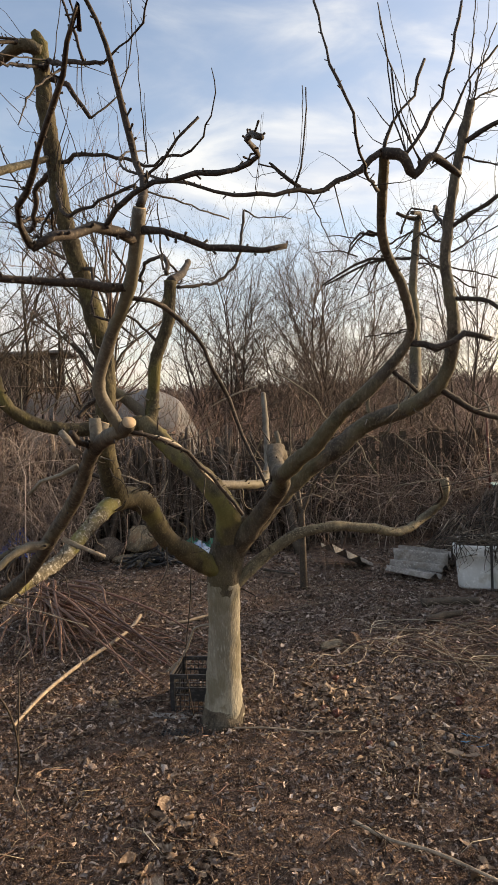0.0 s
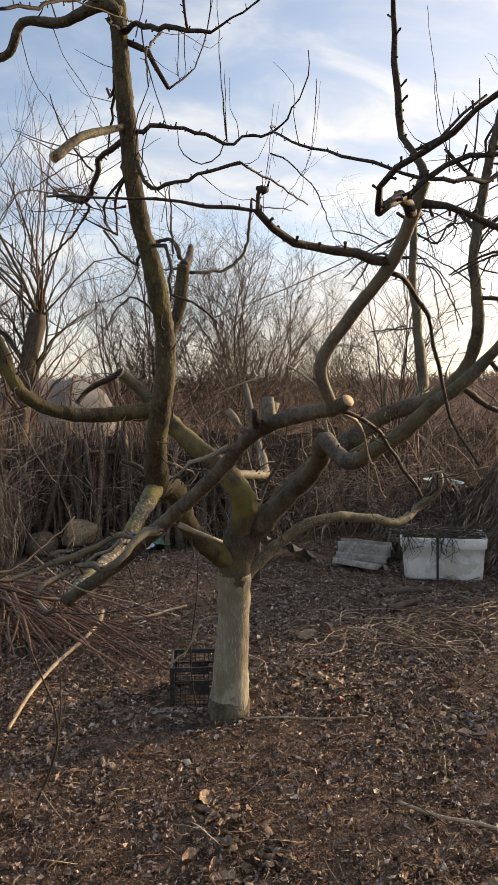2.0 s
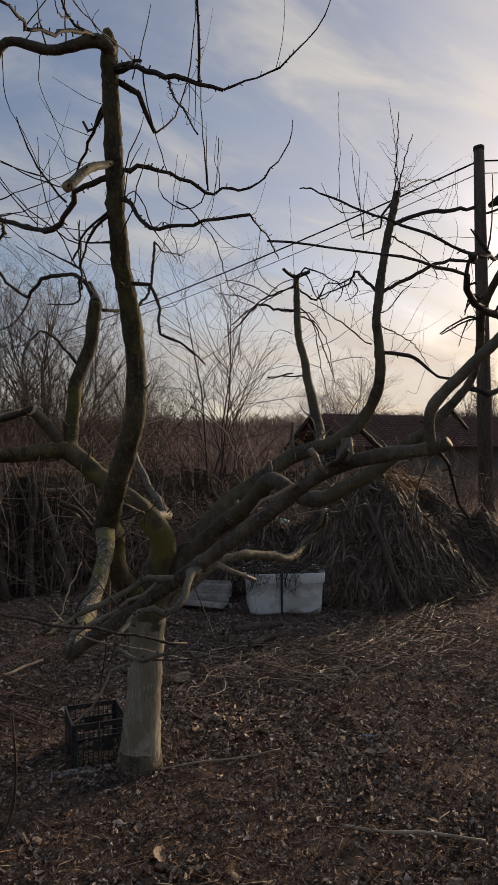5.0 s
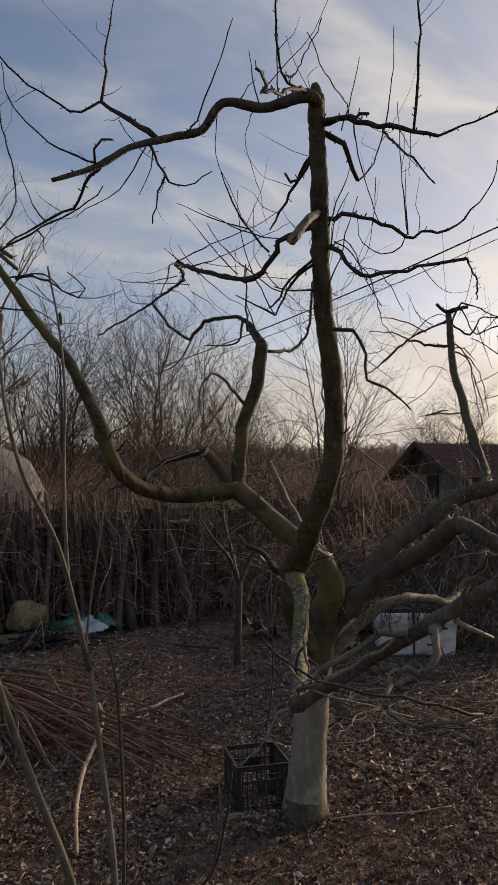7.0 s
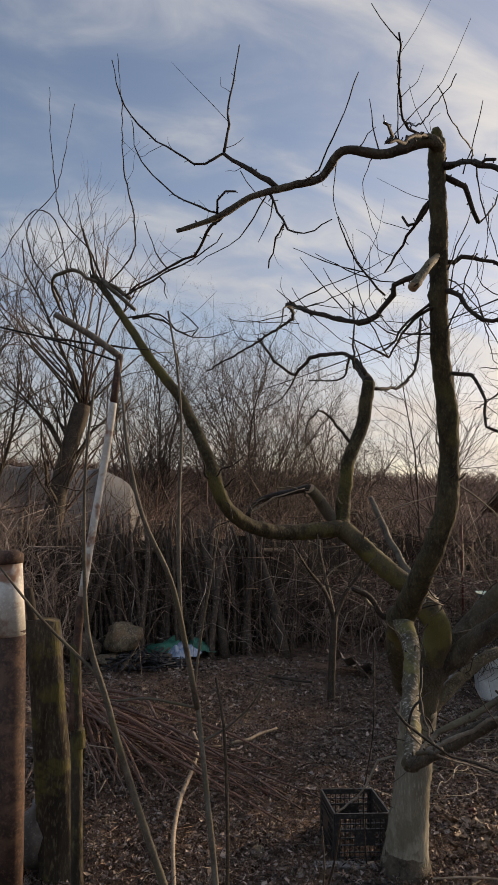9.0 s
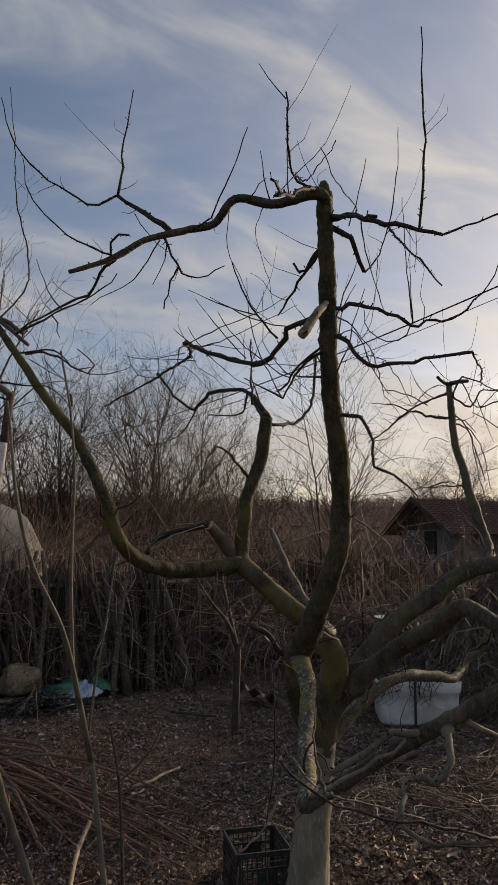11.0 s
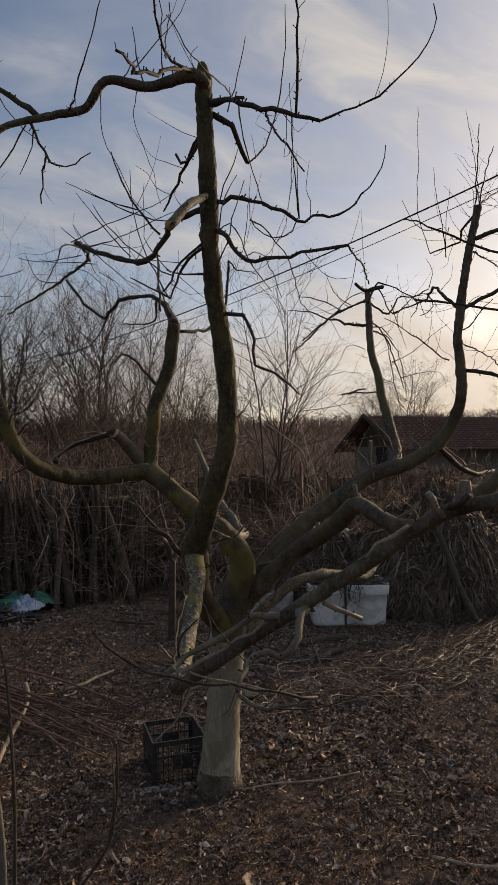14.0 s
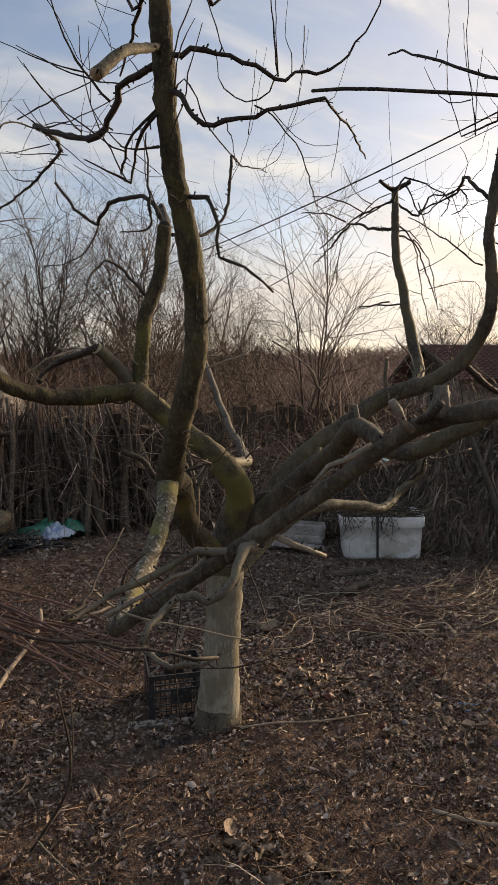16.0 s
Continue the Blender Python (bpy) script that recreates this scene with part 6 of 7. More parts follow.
def utility_pole():
    x, y = 11.2, 11.64
    pole = thing("utility_pole", "dark wooden utility pole with cables and a lamp arm", "pole", (x, y, ground_z(x, y)))
    g = Geo()
    g.tube([(0, 0, -0.1), (0, 0, 3), (0, 0, 6), (0, 0, 8.8)], [0.18, 0.165, 0.145, 0.125], 14, 0.03, np.random.default_rng(2))
    part("shaft", g, POLE_WOOD, pole)
    g = Geo()
    g.tube([(0, 0, 8.75), (0, 0, 8.84)], [0.13, 0.13], 12)
    part("cap", g, WIRE, pole)
    g = Geo()
    g.tube(smooth_line([(0.05, -0.1, 7.2), (0.3, -0.3, 7.3), (0.42, -0.4, 7.5)], 4), [0.025, 0.025], 8)
    arm = part("lamp_arm", g, WIRE, pole)
    g = Geo()
    g.tube(smooth_line([(0.12, -0.16, 7.38), (0.3, -0.3, 7.5), (0.46, -0.44, 7.62)], 3), [0.05, 0.12, 0.06], 10)
    part("lamp_head", g, WIRE, arm)
    for dz, r, far in ((8.5, 0.022, (2.0, 40.0, 7.0)), (8.2, 0.011, (2.0, 40.0, 6.6))):
        a, b = np.array((0, 0, dz)), np.array(far) - (x, y, ground_z(x, y))
        g = Geo()
        g.tube([a + (b - a) * t - np.array((0, 0, 2.2 * t * (1 - t))) for t in np.linspace(0, 1, 14)], [r, r], 5)
        part("cable", g, WIRE, pole)
        c = a * 2 - b
        g = Geo()
        g.tube([a + (np.array((14.0, -9.0, dz + 0.4)) - a) * t - np.array((0, 0, 1.0 * t * (1 - t))) for t in np.linspace(0, 1, 8)], [r, r], 5)
        part("cable", g, WIRE, pole)


utility_pole()


def house():
    """A long low house with a tiled roof, its gable to the garden."""
    base = thing("house", "low village house with a red clay tile roof and wooden gable", "house", (14.75, 23.4, 0.15))
    length, half, eave, ridge = 13.0, 2.3, 2.0, 3.2
    g = Geo()
    g.box((length / 2, 0, eave / 2 - 0.1), (length, half * 1.7, eave + 0.2))
    part("wall", g, PLASTER, base, smooth=False)
    for k in range(13):
        y = -half * 0.85 + half * 1.7 * (k + 0.5) / 13
        g = Geo()
        h = (ridge - eave - 0.1) * (1 - abs(y) / (half * 0.85)) + 0.12
        g.box((-0.02, y, eave + h / 2 - 0.05), (0.03, half * 1.7 / 13 - 0.01, h))
        part("board", g, WEATHERED, base, smooth=False)
    # solid panel on the gable, coloured as the unlit inside of an opening
    g = Geo()
    g.box((-0.03, -0.35, eave * 0.72), (0.05, 0.8, 0.9))
    part("opening_panel", g, OPENING_SHADE, base, smooth=False)
    for s in (-1, 1):
        for i in range(15):
            u0, u1 = i / 15, (i + 1) / 15 + 0.012
            rows = []
            for u, lift in ((u0, 0.0), (u1, 0.05), (u1, 0.01)):
                row = []
                for j in range(105):
                    row.append((-0.6 + (length + 1) * j / 104, s * half * 1.15 * u, ridge - (ridge - eave + 0.25) * u + lift + 0.025 * math.cos(j * math.pi)))
                rows.append(row)
            roof = Geo()
            roof.grid(rows)
            part("roof_course", roof, TILE_RED, base, smooth=False)
        g = Geo()
        a = math.atan2(ridge - eave + 0.25, half * 1.15)
        g.box((-0.62, s * half * 0.575, (ridge + eave - 0.25) / 2), (0.04, half * 1.15 / math.cos(a), 0.16), Matrix.Rotation(-s * a, 3, "X"))
        part("bargeboard", g, WEATHERED, base, smooth=False)
    base.rotation_euler = (0, 0, radians(-4))


house()


def film_tunnel():
    """A low garden tunnel: greyed film over hoops, its end drawn down to the soil."""
    tunnel = thing("film_tunnel", "low garden tunnel of greyed plastic film stretched over hoops", "greenhouse", (-1.93, 10.6, -0.02))
    half, top, run = 1.0, 2.1, 1.35
    hoops = [-run + 0.45 * k for k in range(7)]
    for a, b in zip(hoops, hoops[1:]):
        rows = []
        for t in np.linspace(0, 1, 5):
            x = a + (b - a) * t
            over = max(0.0, x - 0.45) / 0.95
            k = math.sqrt(max(0.02, 1 - over * over))
            sag = 1 - 0.025 * math.sin(math.pi * t)
            rows.append([(x, -math.cos(u) * half * k * sag, math.sin(u) ** 0.8 * top * k * sag + 0.02 * noise.noise(Vector((x * 3, u * 4, 2.0)))) for u in np.linspace(0.0, math.pi, 21)])
        g = Geo()
        g.grid(rows)
        part("film_bay", g, FILM, tunnel)
    for x in hoops[:5]:
        g = Geo()
        g.tube([(x, -math.cos(u) * half * 1.01, max(0.0, math.sin(u)) ** 0.8 * top * 1.01) for u in np.linspace(0, math.pi, 21)], [0.016, 0.016], 6)
        part("hoop", g, RUST, tunnel)
    g = Geo()
    g.box((-0.2, -half - 0.03, 1.06), (2.5, 0.03, 0.06))
    part("batten", g, WEATHERED, tunnel, smooth=False)


film_tunnel()


def board_shed():
    base = thing("board_shed", "dark shed of upright boards with a flat roof", "shed", (-4.4, 12.6, 0.0))
    rng = np.random.default_rng(8)
    for i in range(13):
        g = Geo()
        h = 2.84 + 0.05 * rng.random()
        g.box((0.13 * i - 0.6, 0.02 * rng.random(), h / 2), (0.105 + 0.02 * rng.random(), 0.025, h))
        part("board", g, STAKE if i % 3 else WEATHERED, base, smooth=False)
    g = Geo()
    g.box((0.18, 0.45, 2.93), (1.85, 1.1, 0.045))
    part("roof", g, ROOF_GREY, base, smooth=False)


board_shed()

# ---- litter ----


def leaf_litter():
    rng = np.random.default_rng(61)
    spots = [(0.42, 3.4, 0.14, 420, 2.6), (0.9, 3.2, 0.5, 900, 1.1), (-0.34, 1.85, 0.09, 110, 2.4), (-0.22, 2.1, 0.09, 110, 2.4), (-0.3, 2.35, 0.07, 60, 2.4), (0.3, 1.85, 0.12, 60, 2.4), (0.95, 2.1, 0.16, 50, 2.3), (0.75, 3.2, 0.2, 60, 2.2), (-0.75, 2.7, 0.3, 80, 2.2), (0.62, 2.75, 0.12, 60, 2.2), (0.9, 2.75, 0.1, 60, 2.2), (0.1, 2.2, 0.6, 1200, 1.0), (0.3, 4.3, 0.8, 2600, 1.1), (-0.9, 2.6, 0.5, 1300, 1.1), (1.4, 4.2, 0.8, 2200, 1.1), (0.8, 5.2, 1.0, 2200, 1.2), (-0.6, 4.2, 0.7, 1300, 1.0), (0.7, 2.3, 0.5, 1100, 1.1)]
    places = [(a + rng.normal() * s, b + rng.normal() * s, k) for a, b, s, c, k in spots for i in range(c)]
    while len(places) < 74000:
        x, y = -2.8 + 6.8 * rng.random(), 1.1 + 6.3 * rng.random() ** 1.25
        drift = noise.noise(Vector((x * 1.7, y * 1.7, 3.0))) + 0.9 * noise.noise(Vector((x * 5, y * 5, 8.0))) + 0.5 * noise.noise(Vector((x * 13, y * 13, 5.0)))
        if drift > rng.random() * 0.9 - (0.34 if y > 2.9 else 0.05):
            places.append((x + rng.normal() * 0.7 * (abs(x - 0.6) > 2.6), y - 1.6 * rng.random() ** 2 * (y < 1.5), 0.8 + 0.08 * y))
    while len(places) < 84000:
        x, y = -6.5 + 14 * rng.random(), -3.0 + 11 * rng.random()
        if not (-2.8 < x < 4.0 and 1.1 < y < 7.4):
            places.append((x, y, 1.1))
    p = np.array(places)
    n = len(p)
    z = np.array([ground_z(x, y) for x, y, k in places])
    l = np.minimum(0.034, (0.0034 + 0.0165 * rng.random(n) ** 2.1) * np.minimum(p[:, 2], 2.1))
    w = l * (0.22 + 0.36 * rng.random(n))
    a = 2 * math.pi * rng.random(n)
    tilt, curl, roll = rng.normal(size=n) * 0.18, rng.normal(size=n) * 0.85, rng.normal(size=n) * 0.36
    lift = 0.008 + 0.012 * rng.random(n)
    cells = np.zeros((n, 12, 3))
    for i, (u, m) in enumerate(((-1, 0.25), (-0.35, 0.9), (0.3, 1.0), (1, 0.15))):
        for j, v in enumerate((-1, 0, 1)):
            px = (u + rng.normal(size=n) * 0.14) * l
            py = (v * m + rng.normal(size=n) * 0.14) * w
            pz = l * (curl * (u * u * 0.4 + abs(v) * 0.4 * m) + tilt * u + rng.normal(size=n) * 0.22) + roll * py
            k = i * 3 + j
            cells[:, k, 0] = p[:, 0] + np.cos(a) * px - np.sin(a) * py
            cells[:, k, 1] = p[:, 1] + np.sin(a) * px + np.cos(a) * py
            cells[:, k, 2] = z + lift + np.maximum(pz, -0.014)
    faces = [(i * 3 + j, i * 3 + j + 1, i * 3 + j + 4, i * 3 + j + 3) for i in range(3) for j in range(2)]
    big = p[:, 2] >= 2.0
    tagged(new("leaf_pile", scatter_mesh("leaf_pile", TAN_LEAVES, cells[big], faces)), "small drifts of larger curled tan leaves on the soil", "leaf litter", kind="stuff")
    cells = cells[~big]
    tagged(new("leaf_litter", scatter_mesh("leaf_litter", LEAVES, cells, faces)), "scattered curled brown dead leaves on the soil", "leaf litter", kind="stuff")
    # crumbs of leaf and soil
    n = 150000
    x, y = -2.6 + 6.2 * rng.random(n), 1.1 + 5.2 * rng.random(n) ** 1.4
    x = x + rng.normal(size=n) * 0.8 * (np.abs(x - 0.5) > 2.3)
    y = y - 1.6 * rng.random(n) ** 2 * (y < 1.5)
    z = np.array([ground_z(u, v) for u, v in zip(x, y)]) + 0.006 + 0.014 * rng.random(n)
    l = 0.002 + 0.0055 * rng.random(n) ** 2
    cells = np.stack([x, y, z], 1)[:, None, :] + rng.normal(size=(n, 4, 3)) * l[:, None, None]
    cells[:, 3, 2] += l
    tagged(new("soil_crumbs", scatter_mesh("soil_crumbs", SOIL, cells[:90000], [(0, 1, 3), (1, 2, 3), (2, 0, 3)])), "fine crumbs of loose brown soil", "soil", kind="stuff")
    tagged(new("leaf_crumbs", scatter_mesh("leaf_crumbs", LEAVES, cells[90000:], [(0, 1, 3), (1, 2, 3), (2, 0, 3)])), "crumbled bits of dead leaf and soil", "leaf litter", kind="stuff")
    # a few yellowed leaves and scraps of twine
    g = Geo()
    for x, y in ((0.95, 2.84), (1.0, 2.86), (1.02, 2.8)):
        p = [np.array((x, y, ground_z(x, y) + 0.025))]
        for i in range(4):
            p.append(p[-1] + rng.normal(size=3) * (0.02, 0.02, 0.004))
        g.tube(smooth_line(p, 3), [0.0016, 0.0016], 5)
    stuff("twine_scraps", g, TWINE, "frayed scraps of blue twine on the soil", "twine")


leaf_litter()


def ground_straw():
    rng = np.random.default_rng(62)
    g = Geo()
    for i in range(9000):
        x, y = -2.6 + 6.4 * rng.random(), 1.0 + 5.8 * rng.random()
        l = 0.03 + 0.20 * rng.random() ** 3
        a = 2 * math.pi * rng.random()
        b = a + rng.normal() * 0.5
        z = ground_z(x, y) + 0.016
        r = 0.0008 + 0.0014 * rng.random() ** 2
        g.tube([(x, y, z), (x + math.cos(a) * l * 0.5, y + math.sin(a) * l * 0.5, z + 0.004 + 0.03 * rng.random() * l / 0.1), (x + (math.cos(a) + math.cos(b)) * l * 0.5, y + (math.sin(a) + math.sin(b)) * l * 0.5, z + rng.random() * 0.01)], [r, r, r * 0.6], 3, mat=int(rng.random() * 3))
    stuff("dry_stems", g, [STRAW, RED_CANE, BARK_TWIG], "short dry stems and twigs strewn over the soil", "dry stems")
    g = Geo()
    for i in range(190):
        x, y = 1.35 + rng.normal() * 0.45, 4.15 + rng.normal() * 0.35
        if i > 70:
            x, y = 2.1 + rng.normal() * 0.8, 4.3 + rng.normal() * 0.55
        l = 0.2 + 0.6 * rng.random()
        a = rng.normal() * 0.9 + (0.2 if rng.random() < 0.6 else 2.0)
        bend = rng.normal() * 1.3
        z = ground_z(x, y) + 0.02
        p = []
        for t in np.linspace(-0.5, 0.5, 5):
            p.append((x + math.cos(a + bend * t) * l * t, y + math.sin(a + bend * t) * l * t, z + 0.05 * rng.random()))
        r = 0.0018 + 0.0018 * rng.random()
        g.tube(smooth_line(p, 3), [r, r, r * 0.5], 4, mat=int(rng.random() < (0.85 if i > 70 else 0.3)))
    stuff("cane_heap", g, [STRAW, CANE_DARK], "loose tangle of pale and reddish dry canes on the soil", "canes")


ground_straw()


def fan_canes():
    """Long thin canes that slid off the stalk heap."""
    rng = np.random.default_rng(63)
    g = Geo()
    for i in range(46):
        a = np.array((2.3 + 1.3 * rng.random(), 4.85 + 0.35 * rng.random(), 0.02 + 0.12 * rng.random() ** 2))
        b = np.array((1.3 + 1.5 * rng.random(), 3.7 + 0.8 * rng.random(), 0.0))
        b[2] = ground_z(b[0], b[1]) + 0.02
        m = (a + b) / 2 + rng.normal(size=3) * 0.14
        m[2] = ground_z(m[0], m[1]) + 0.02 + (a[2] * 0.25) + 0.03 * rng.random()
        r = 0.0016 + 0.0014 * rng.random()
        g.tube(smooth_line([a, m, b, b + (b - m) * 0.25 * rng.random() + rng.normal(size=3) * (0.05, 0.05, 0)], 4), [r, r, r * 0.5], 4, mat=int(rng.random() * 2))
    stuff("fallen_canes", g, [CANE_DARK, BARK_TWIG], "long thin reddish canes sliding off the stalk heap", "canes")


fan_canes()

# ---- small growth on the tree ----


def spurs():
    """Short fruit spurs and thin shoots along the branches."""
    rng = np.random.default_rng(71)
    g = Geo()
    for line, radii in tree_lines:
        seg = np.linalg.norm(np.diff(line, axis=0), axis=1)
        total = seg.sum()
        run = np.concatenate([[0], np.cumsum(seg)])
        thick = max(radii)
        gap = 0.022 if thick < 0.012 else 0.075 if thick < 0.03 else 0.12
        s = gap * rng.random()
        while s < total:
            i = min(len(seg) - 1, int(np.searchsorted(run, s)) - 1 if s > 0 else 0)
            q = line[i] + (line[i + 1] - line[i]) * ((s - run[i]) / (seg[i] + 1e-9))
            way = (line[i + 1] - line[i]) / (seg[i] + 1e-9)
            side = rng.normal(size=3)
            side -= way * side.dot(way)
            side /= np.linalg.norm(side) + 1e-9
            d = side + way * 0.5 + np.array((0, 0, 0.25))
            d /= np.linalg.norm(d)
            r0 = float(np.interp(s / total, np.linspace(0, 1, len(radii)), radii))
            long = q[1] > 1.3 and rng.random() < (0.13 if thick < 0.012 else 0.20)
            if r0 > 0.0022:
                if long or (q[0] > 0.25 and 2.0 < q[1] < 3.4 and q[2] > 1.6 and rng.random() < 0.3):
                    l = 0.06 + 0.19 * rng.random()
                    p = [q, q + d * l * 0.4, q + d * l * 0.7 + np.array((0, 0, 0.06 * l)) + rng.normal(size=3) * 0.05 * l, q + d * l + np.array((0, 0, 0.25 * l)) + rng.normal(size=3) * 0.1 * l]
                    w = min(0.0015, r0 * 0.4)
                    g.tube(smooth_line(p, 2), [w, w * 0.7, w * 0.4], 4)
                else:
                    l = r0 + 0.003 + 0.012 * rng.random() ** 2
                    w = min(0.0028, r0 * 0.45)
                    g.tube([q, q + d * l * 0.6, q + d * l * 0.9, q + d * l], [w, w * 0.75, w, w * 0.4], 5)
            s += gap * (0.5 + rng.random())
    ob = part("spur_growth", g, BARK_TWIG, apple, "short fruit spurs and thin shoots", kind="stuff")
    ob.matrix_local = apple_back


spurs()


def pale_shoots():
    """Thin curly pale shoots on the low limbs."""
    rng = np.random.default_rng(72)
    for line, radii in tree_lines:
        if max(radii) < 0.011 or line[:, 2].min() > 1.75 or line[:, 1].min() < 1.9:
            continue
        total = np.linalg.norm(np.diff(line, axis=0), axis=1).sum()
        for k in range(int(total / 0.06)):
            i = int(rng.random() * (len(line) - 1))
            q = line[i]
            if q[2] > 1.7 or rng.random() < 0.25:
                continue
            way = line[i + 1] - line[i]
            way /= np.linalg.norm(way)
            side = rng.normal(size=3)
            side -= way * side.dot(way)
            side /= np.linalg.norm(side)
            d = side + way * 0.4
            l = 0.05 + 0.20 * rng.random() ** 1.6
            p = [q]
            for s in range(5):
                d = d + rng.normal(size=3) * 0.35 + (0, 0, 0.06)
                d /= np.linalg.norm(d)
                p.append(p[-1] + d * l / 5)
            w = 0.0016 + 0.0022 * rng.random()
            g = Geo()
            g.tube(smooth_line(p, 3), [w * 1.3, w, w * 0.6], 5, 0.2, rng)
            ob = part("side_shoot", g, BARK_GREY if rng.random() < 0.6 else BARK_TWIG, apple)
            ob.matrix_local = apple_back


pale_shoots()

# ---- saplings and shoots ----


def stem(parent, name, radii, points, mat):
    g = Geo()
    back = np.array(parent.location)
    g.tube(smooth_line([np.array(q) - back for q in points], 5), radii, 9 if max(radii) > 0.006 else 6, 0.06, np.random.default_rng(len(points)), 0)
    return part(name, g, mat, parent)


def young_shoots():
    shoot = thing("young_shoots", "thin upright grey-brown shoots growing beside the posts", "sapling", (-1.05, 2.35, -0.05))
    stem(shoot, "stem", [0.010, 0.009, 0.007], [(-1.083, 2.102, -0.060), (-1.113, 2.122, 0.098), (-1.120, 2.239, 0.410), (-1.150, 2.295, 0.670), (-1.172, 2.371, 0.882)], BARK_GREY)
    stem(shoot, "stem", [0.009, 0.006, 0.003], [(-1.175, 2.371, 0.884), (-1.227, 2.292, 1.075), (-1.285, 2.229, 1.265), (-1.372, 2.197, 1.436), (-1.420, 2.209, 1.606), (-1.441, 2.266, 1.758), (-1.459, 2.350, 1.903)], BARK_GREY)
    stem(shoot, "stem", [0.006, 0.0045, 0.003], [(-1.249, 2.263, 1.152), (-1.258, 2.301, 1.330), (-1.260, 2.336, 1.511), (-1.259, 2.361, 1.700), (-1.277, 2.387, 1.894), (-1.312, 2.420, 2.088)], BARK_GREY)
    stem(shoot, "side_shoot", [0.004, 0.003, 0.002], [(-1.190, 2.345, 0.949), (-1.176, 2.338, 1.114), (-1.157, 2.315, 1.276), (-1.145, 2.275, 1.441)], BARK_GREY)
    stem(shoot, "side_shoot", [0.004, 0.003, 0.002], [(-1.161, 2.339, 0.798), (-1.095, 2.307, 0.847), (-1.036, 2.264, 0.919), (-1.003, 2.215, 1.013)], BARK_GREY)
    stem(shoot, "side_shoot", [0.005, 0.00375, 0.0025], [(-1.174, 2.372, 0.884), (-1.315, 2.426, 0.900), (-1.421, 2.465, 0.888), (-1.480, 2.517, 0.930)], BARK_GREY)
    stem(shoot, "stem", [0.006, 0.005, 0.0035], [(-1.09, 2.3, -0.05), (-1.08, 2.3, 0.4), (-1.1, 2.31, 0.8), (-1.13, 2.33, 0.98)], BARK_DARK)
    stem(shoot, "dried_leaf", [0.003, 0.008, 0.003], [(-1.262, 2.569, 1.988), (-1.261, 2.569, 1.966), (-1.256, 2.57, 1.945)], BARK_TWIG)


young_shoots()


def far_shoot():
    shoot = thing("young_shoots", "grey-brown leaning shoot with a side twig", "sapling", (-1.15, 2.35, -0.05))
    stem(shoot, "stem", [0.012, 0.0105, 0.009, 0.006, 0.003], [(-1.11, 2.34, -0.05), (-1.225, 2.35, 0.33), (-1.308, 2.35, 0.548), (-1.391, 2.35, 0.77), (-1.438, 2.35, 0.913), (-1.494, 2.35, 1.072), (-1.518, 2.35, 1.232), (-1.536, 2.35, 1.557), (-1.523, 2.35, 1.859)], BARK_GREY)
    stem(shoot, "side_shoot", [0.0055, 0.005, 0.003], [(-1.455, 2.35, 0.965), (-1.49, 2.35, 1.009), (-1.622, 2.34, 1.136), (-1.753, 2.33, 1.291)], BARK_GREY)


far_shoot()


def low_shoot():
    shoot = thing("young_shoots", "thin dark forked shoot rising from the leaf litter", "sapling", (-0.93, 2.57, -0.06))
    stem(shoot, "stem", [0.0048, 0.004, 0.0022], [(-0.93, 2.57, -0.06), (-0.865, 2.46, 0.1), (-0.812, 2.32, 0.28), (-0.806, 2.24, 0.42), (-0.822, 2.14, 0.55), (-0.845, 2.04, 0.69)], BARK_DARK)
    stem(shoot, "side_shoot", [0.0034, 0.0028, 0.0016], [(-0.812, 2.32, 0.28), (-0.795, 2.3, 0.42), (-0.797, 2.32, 0.55)], BARK_DARK)
    stem(shoot, "side_shoot", [0.003, 0.0024, 0.0015], [(-0.9, 2.52, 0.03), (-0.86, 2.44, 0.02), (-0.8, 2.36, -0.005), (-0.745, 2.33, -0.015)], BARK_PALE)


low_shoot()


def sapling():
    rng = np.random.default_rng(81)
    tree = thing("sapling", "small leafless fruit sapling with a thin forked trunk", "tree", (0.47, 5.78, -0.06))
    stem(tree, "trunk", [0.034, 0.03, 0.028], [(0.47, 5.78, -0.08), (0.468, 5.76, 0.25), (0.465, 5.72, 0.66)], BARK_DARK)
    tips = [((0.36, 5.66, 0.85), (0.18, 5.6, 1.05), (0.02, 5.62, 1.3)), ((0.55, 5.7, 0.84), (0.66, 5.62, 1.05), (0.72, 5.6, 1.35)), ((0.44, 5.85, 0.9), (0.4, 5.95, 1.2), (0.42, 6.0, 1.55))]
    for t in tips:
        line = smooth_line([(0.465, 5.72, 0.62), *t], 4)
        stem(tree, "limb", [0.02, 0.013, 0.005], [tuple(q) for q in line], BARK_DARK)
        g = Geo()
        for k in range(12):
            q = line[int(4 + rng.random() * (len(line) - 5))] - np.array(tree.location)
            grow(g, rng, q, rng.normal(size=3) + (0, 0, 0.4), 0.25 + 0.3 * rng.random(), 0.004, 1, 0.7, 0.05, 4)
        part("fine_growth", g, BARK_TWIG, tree, kind="stuff")


sapling()

# ---- posts by the path ----


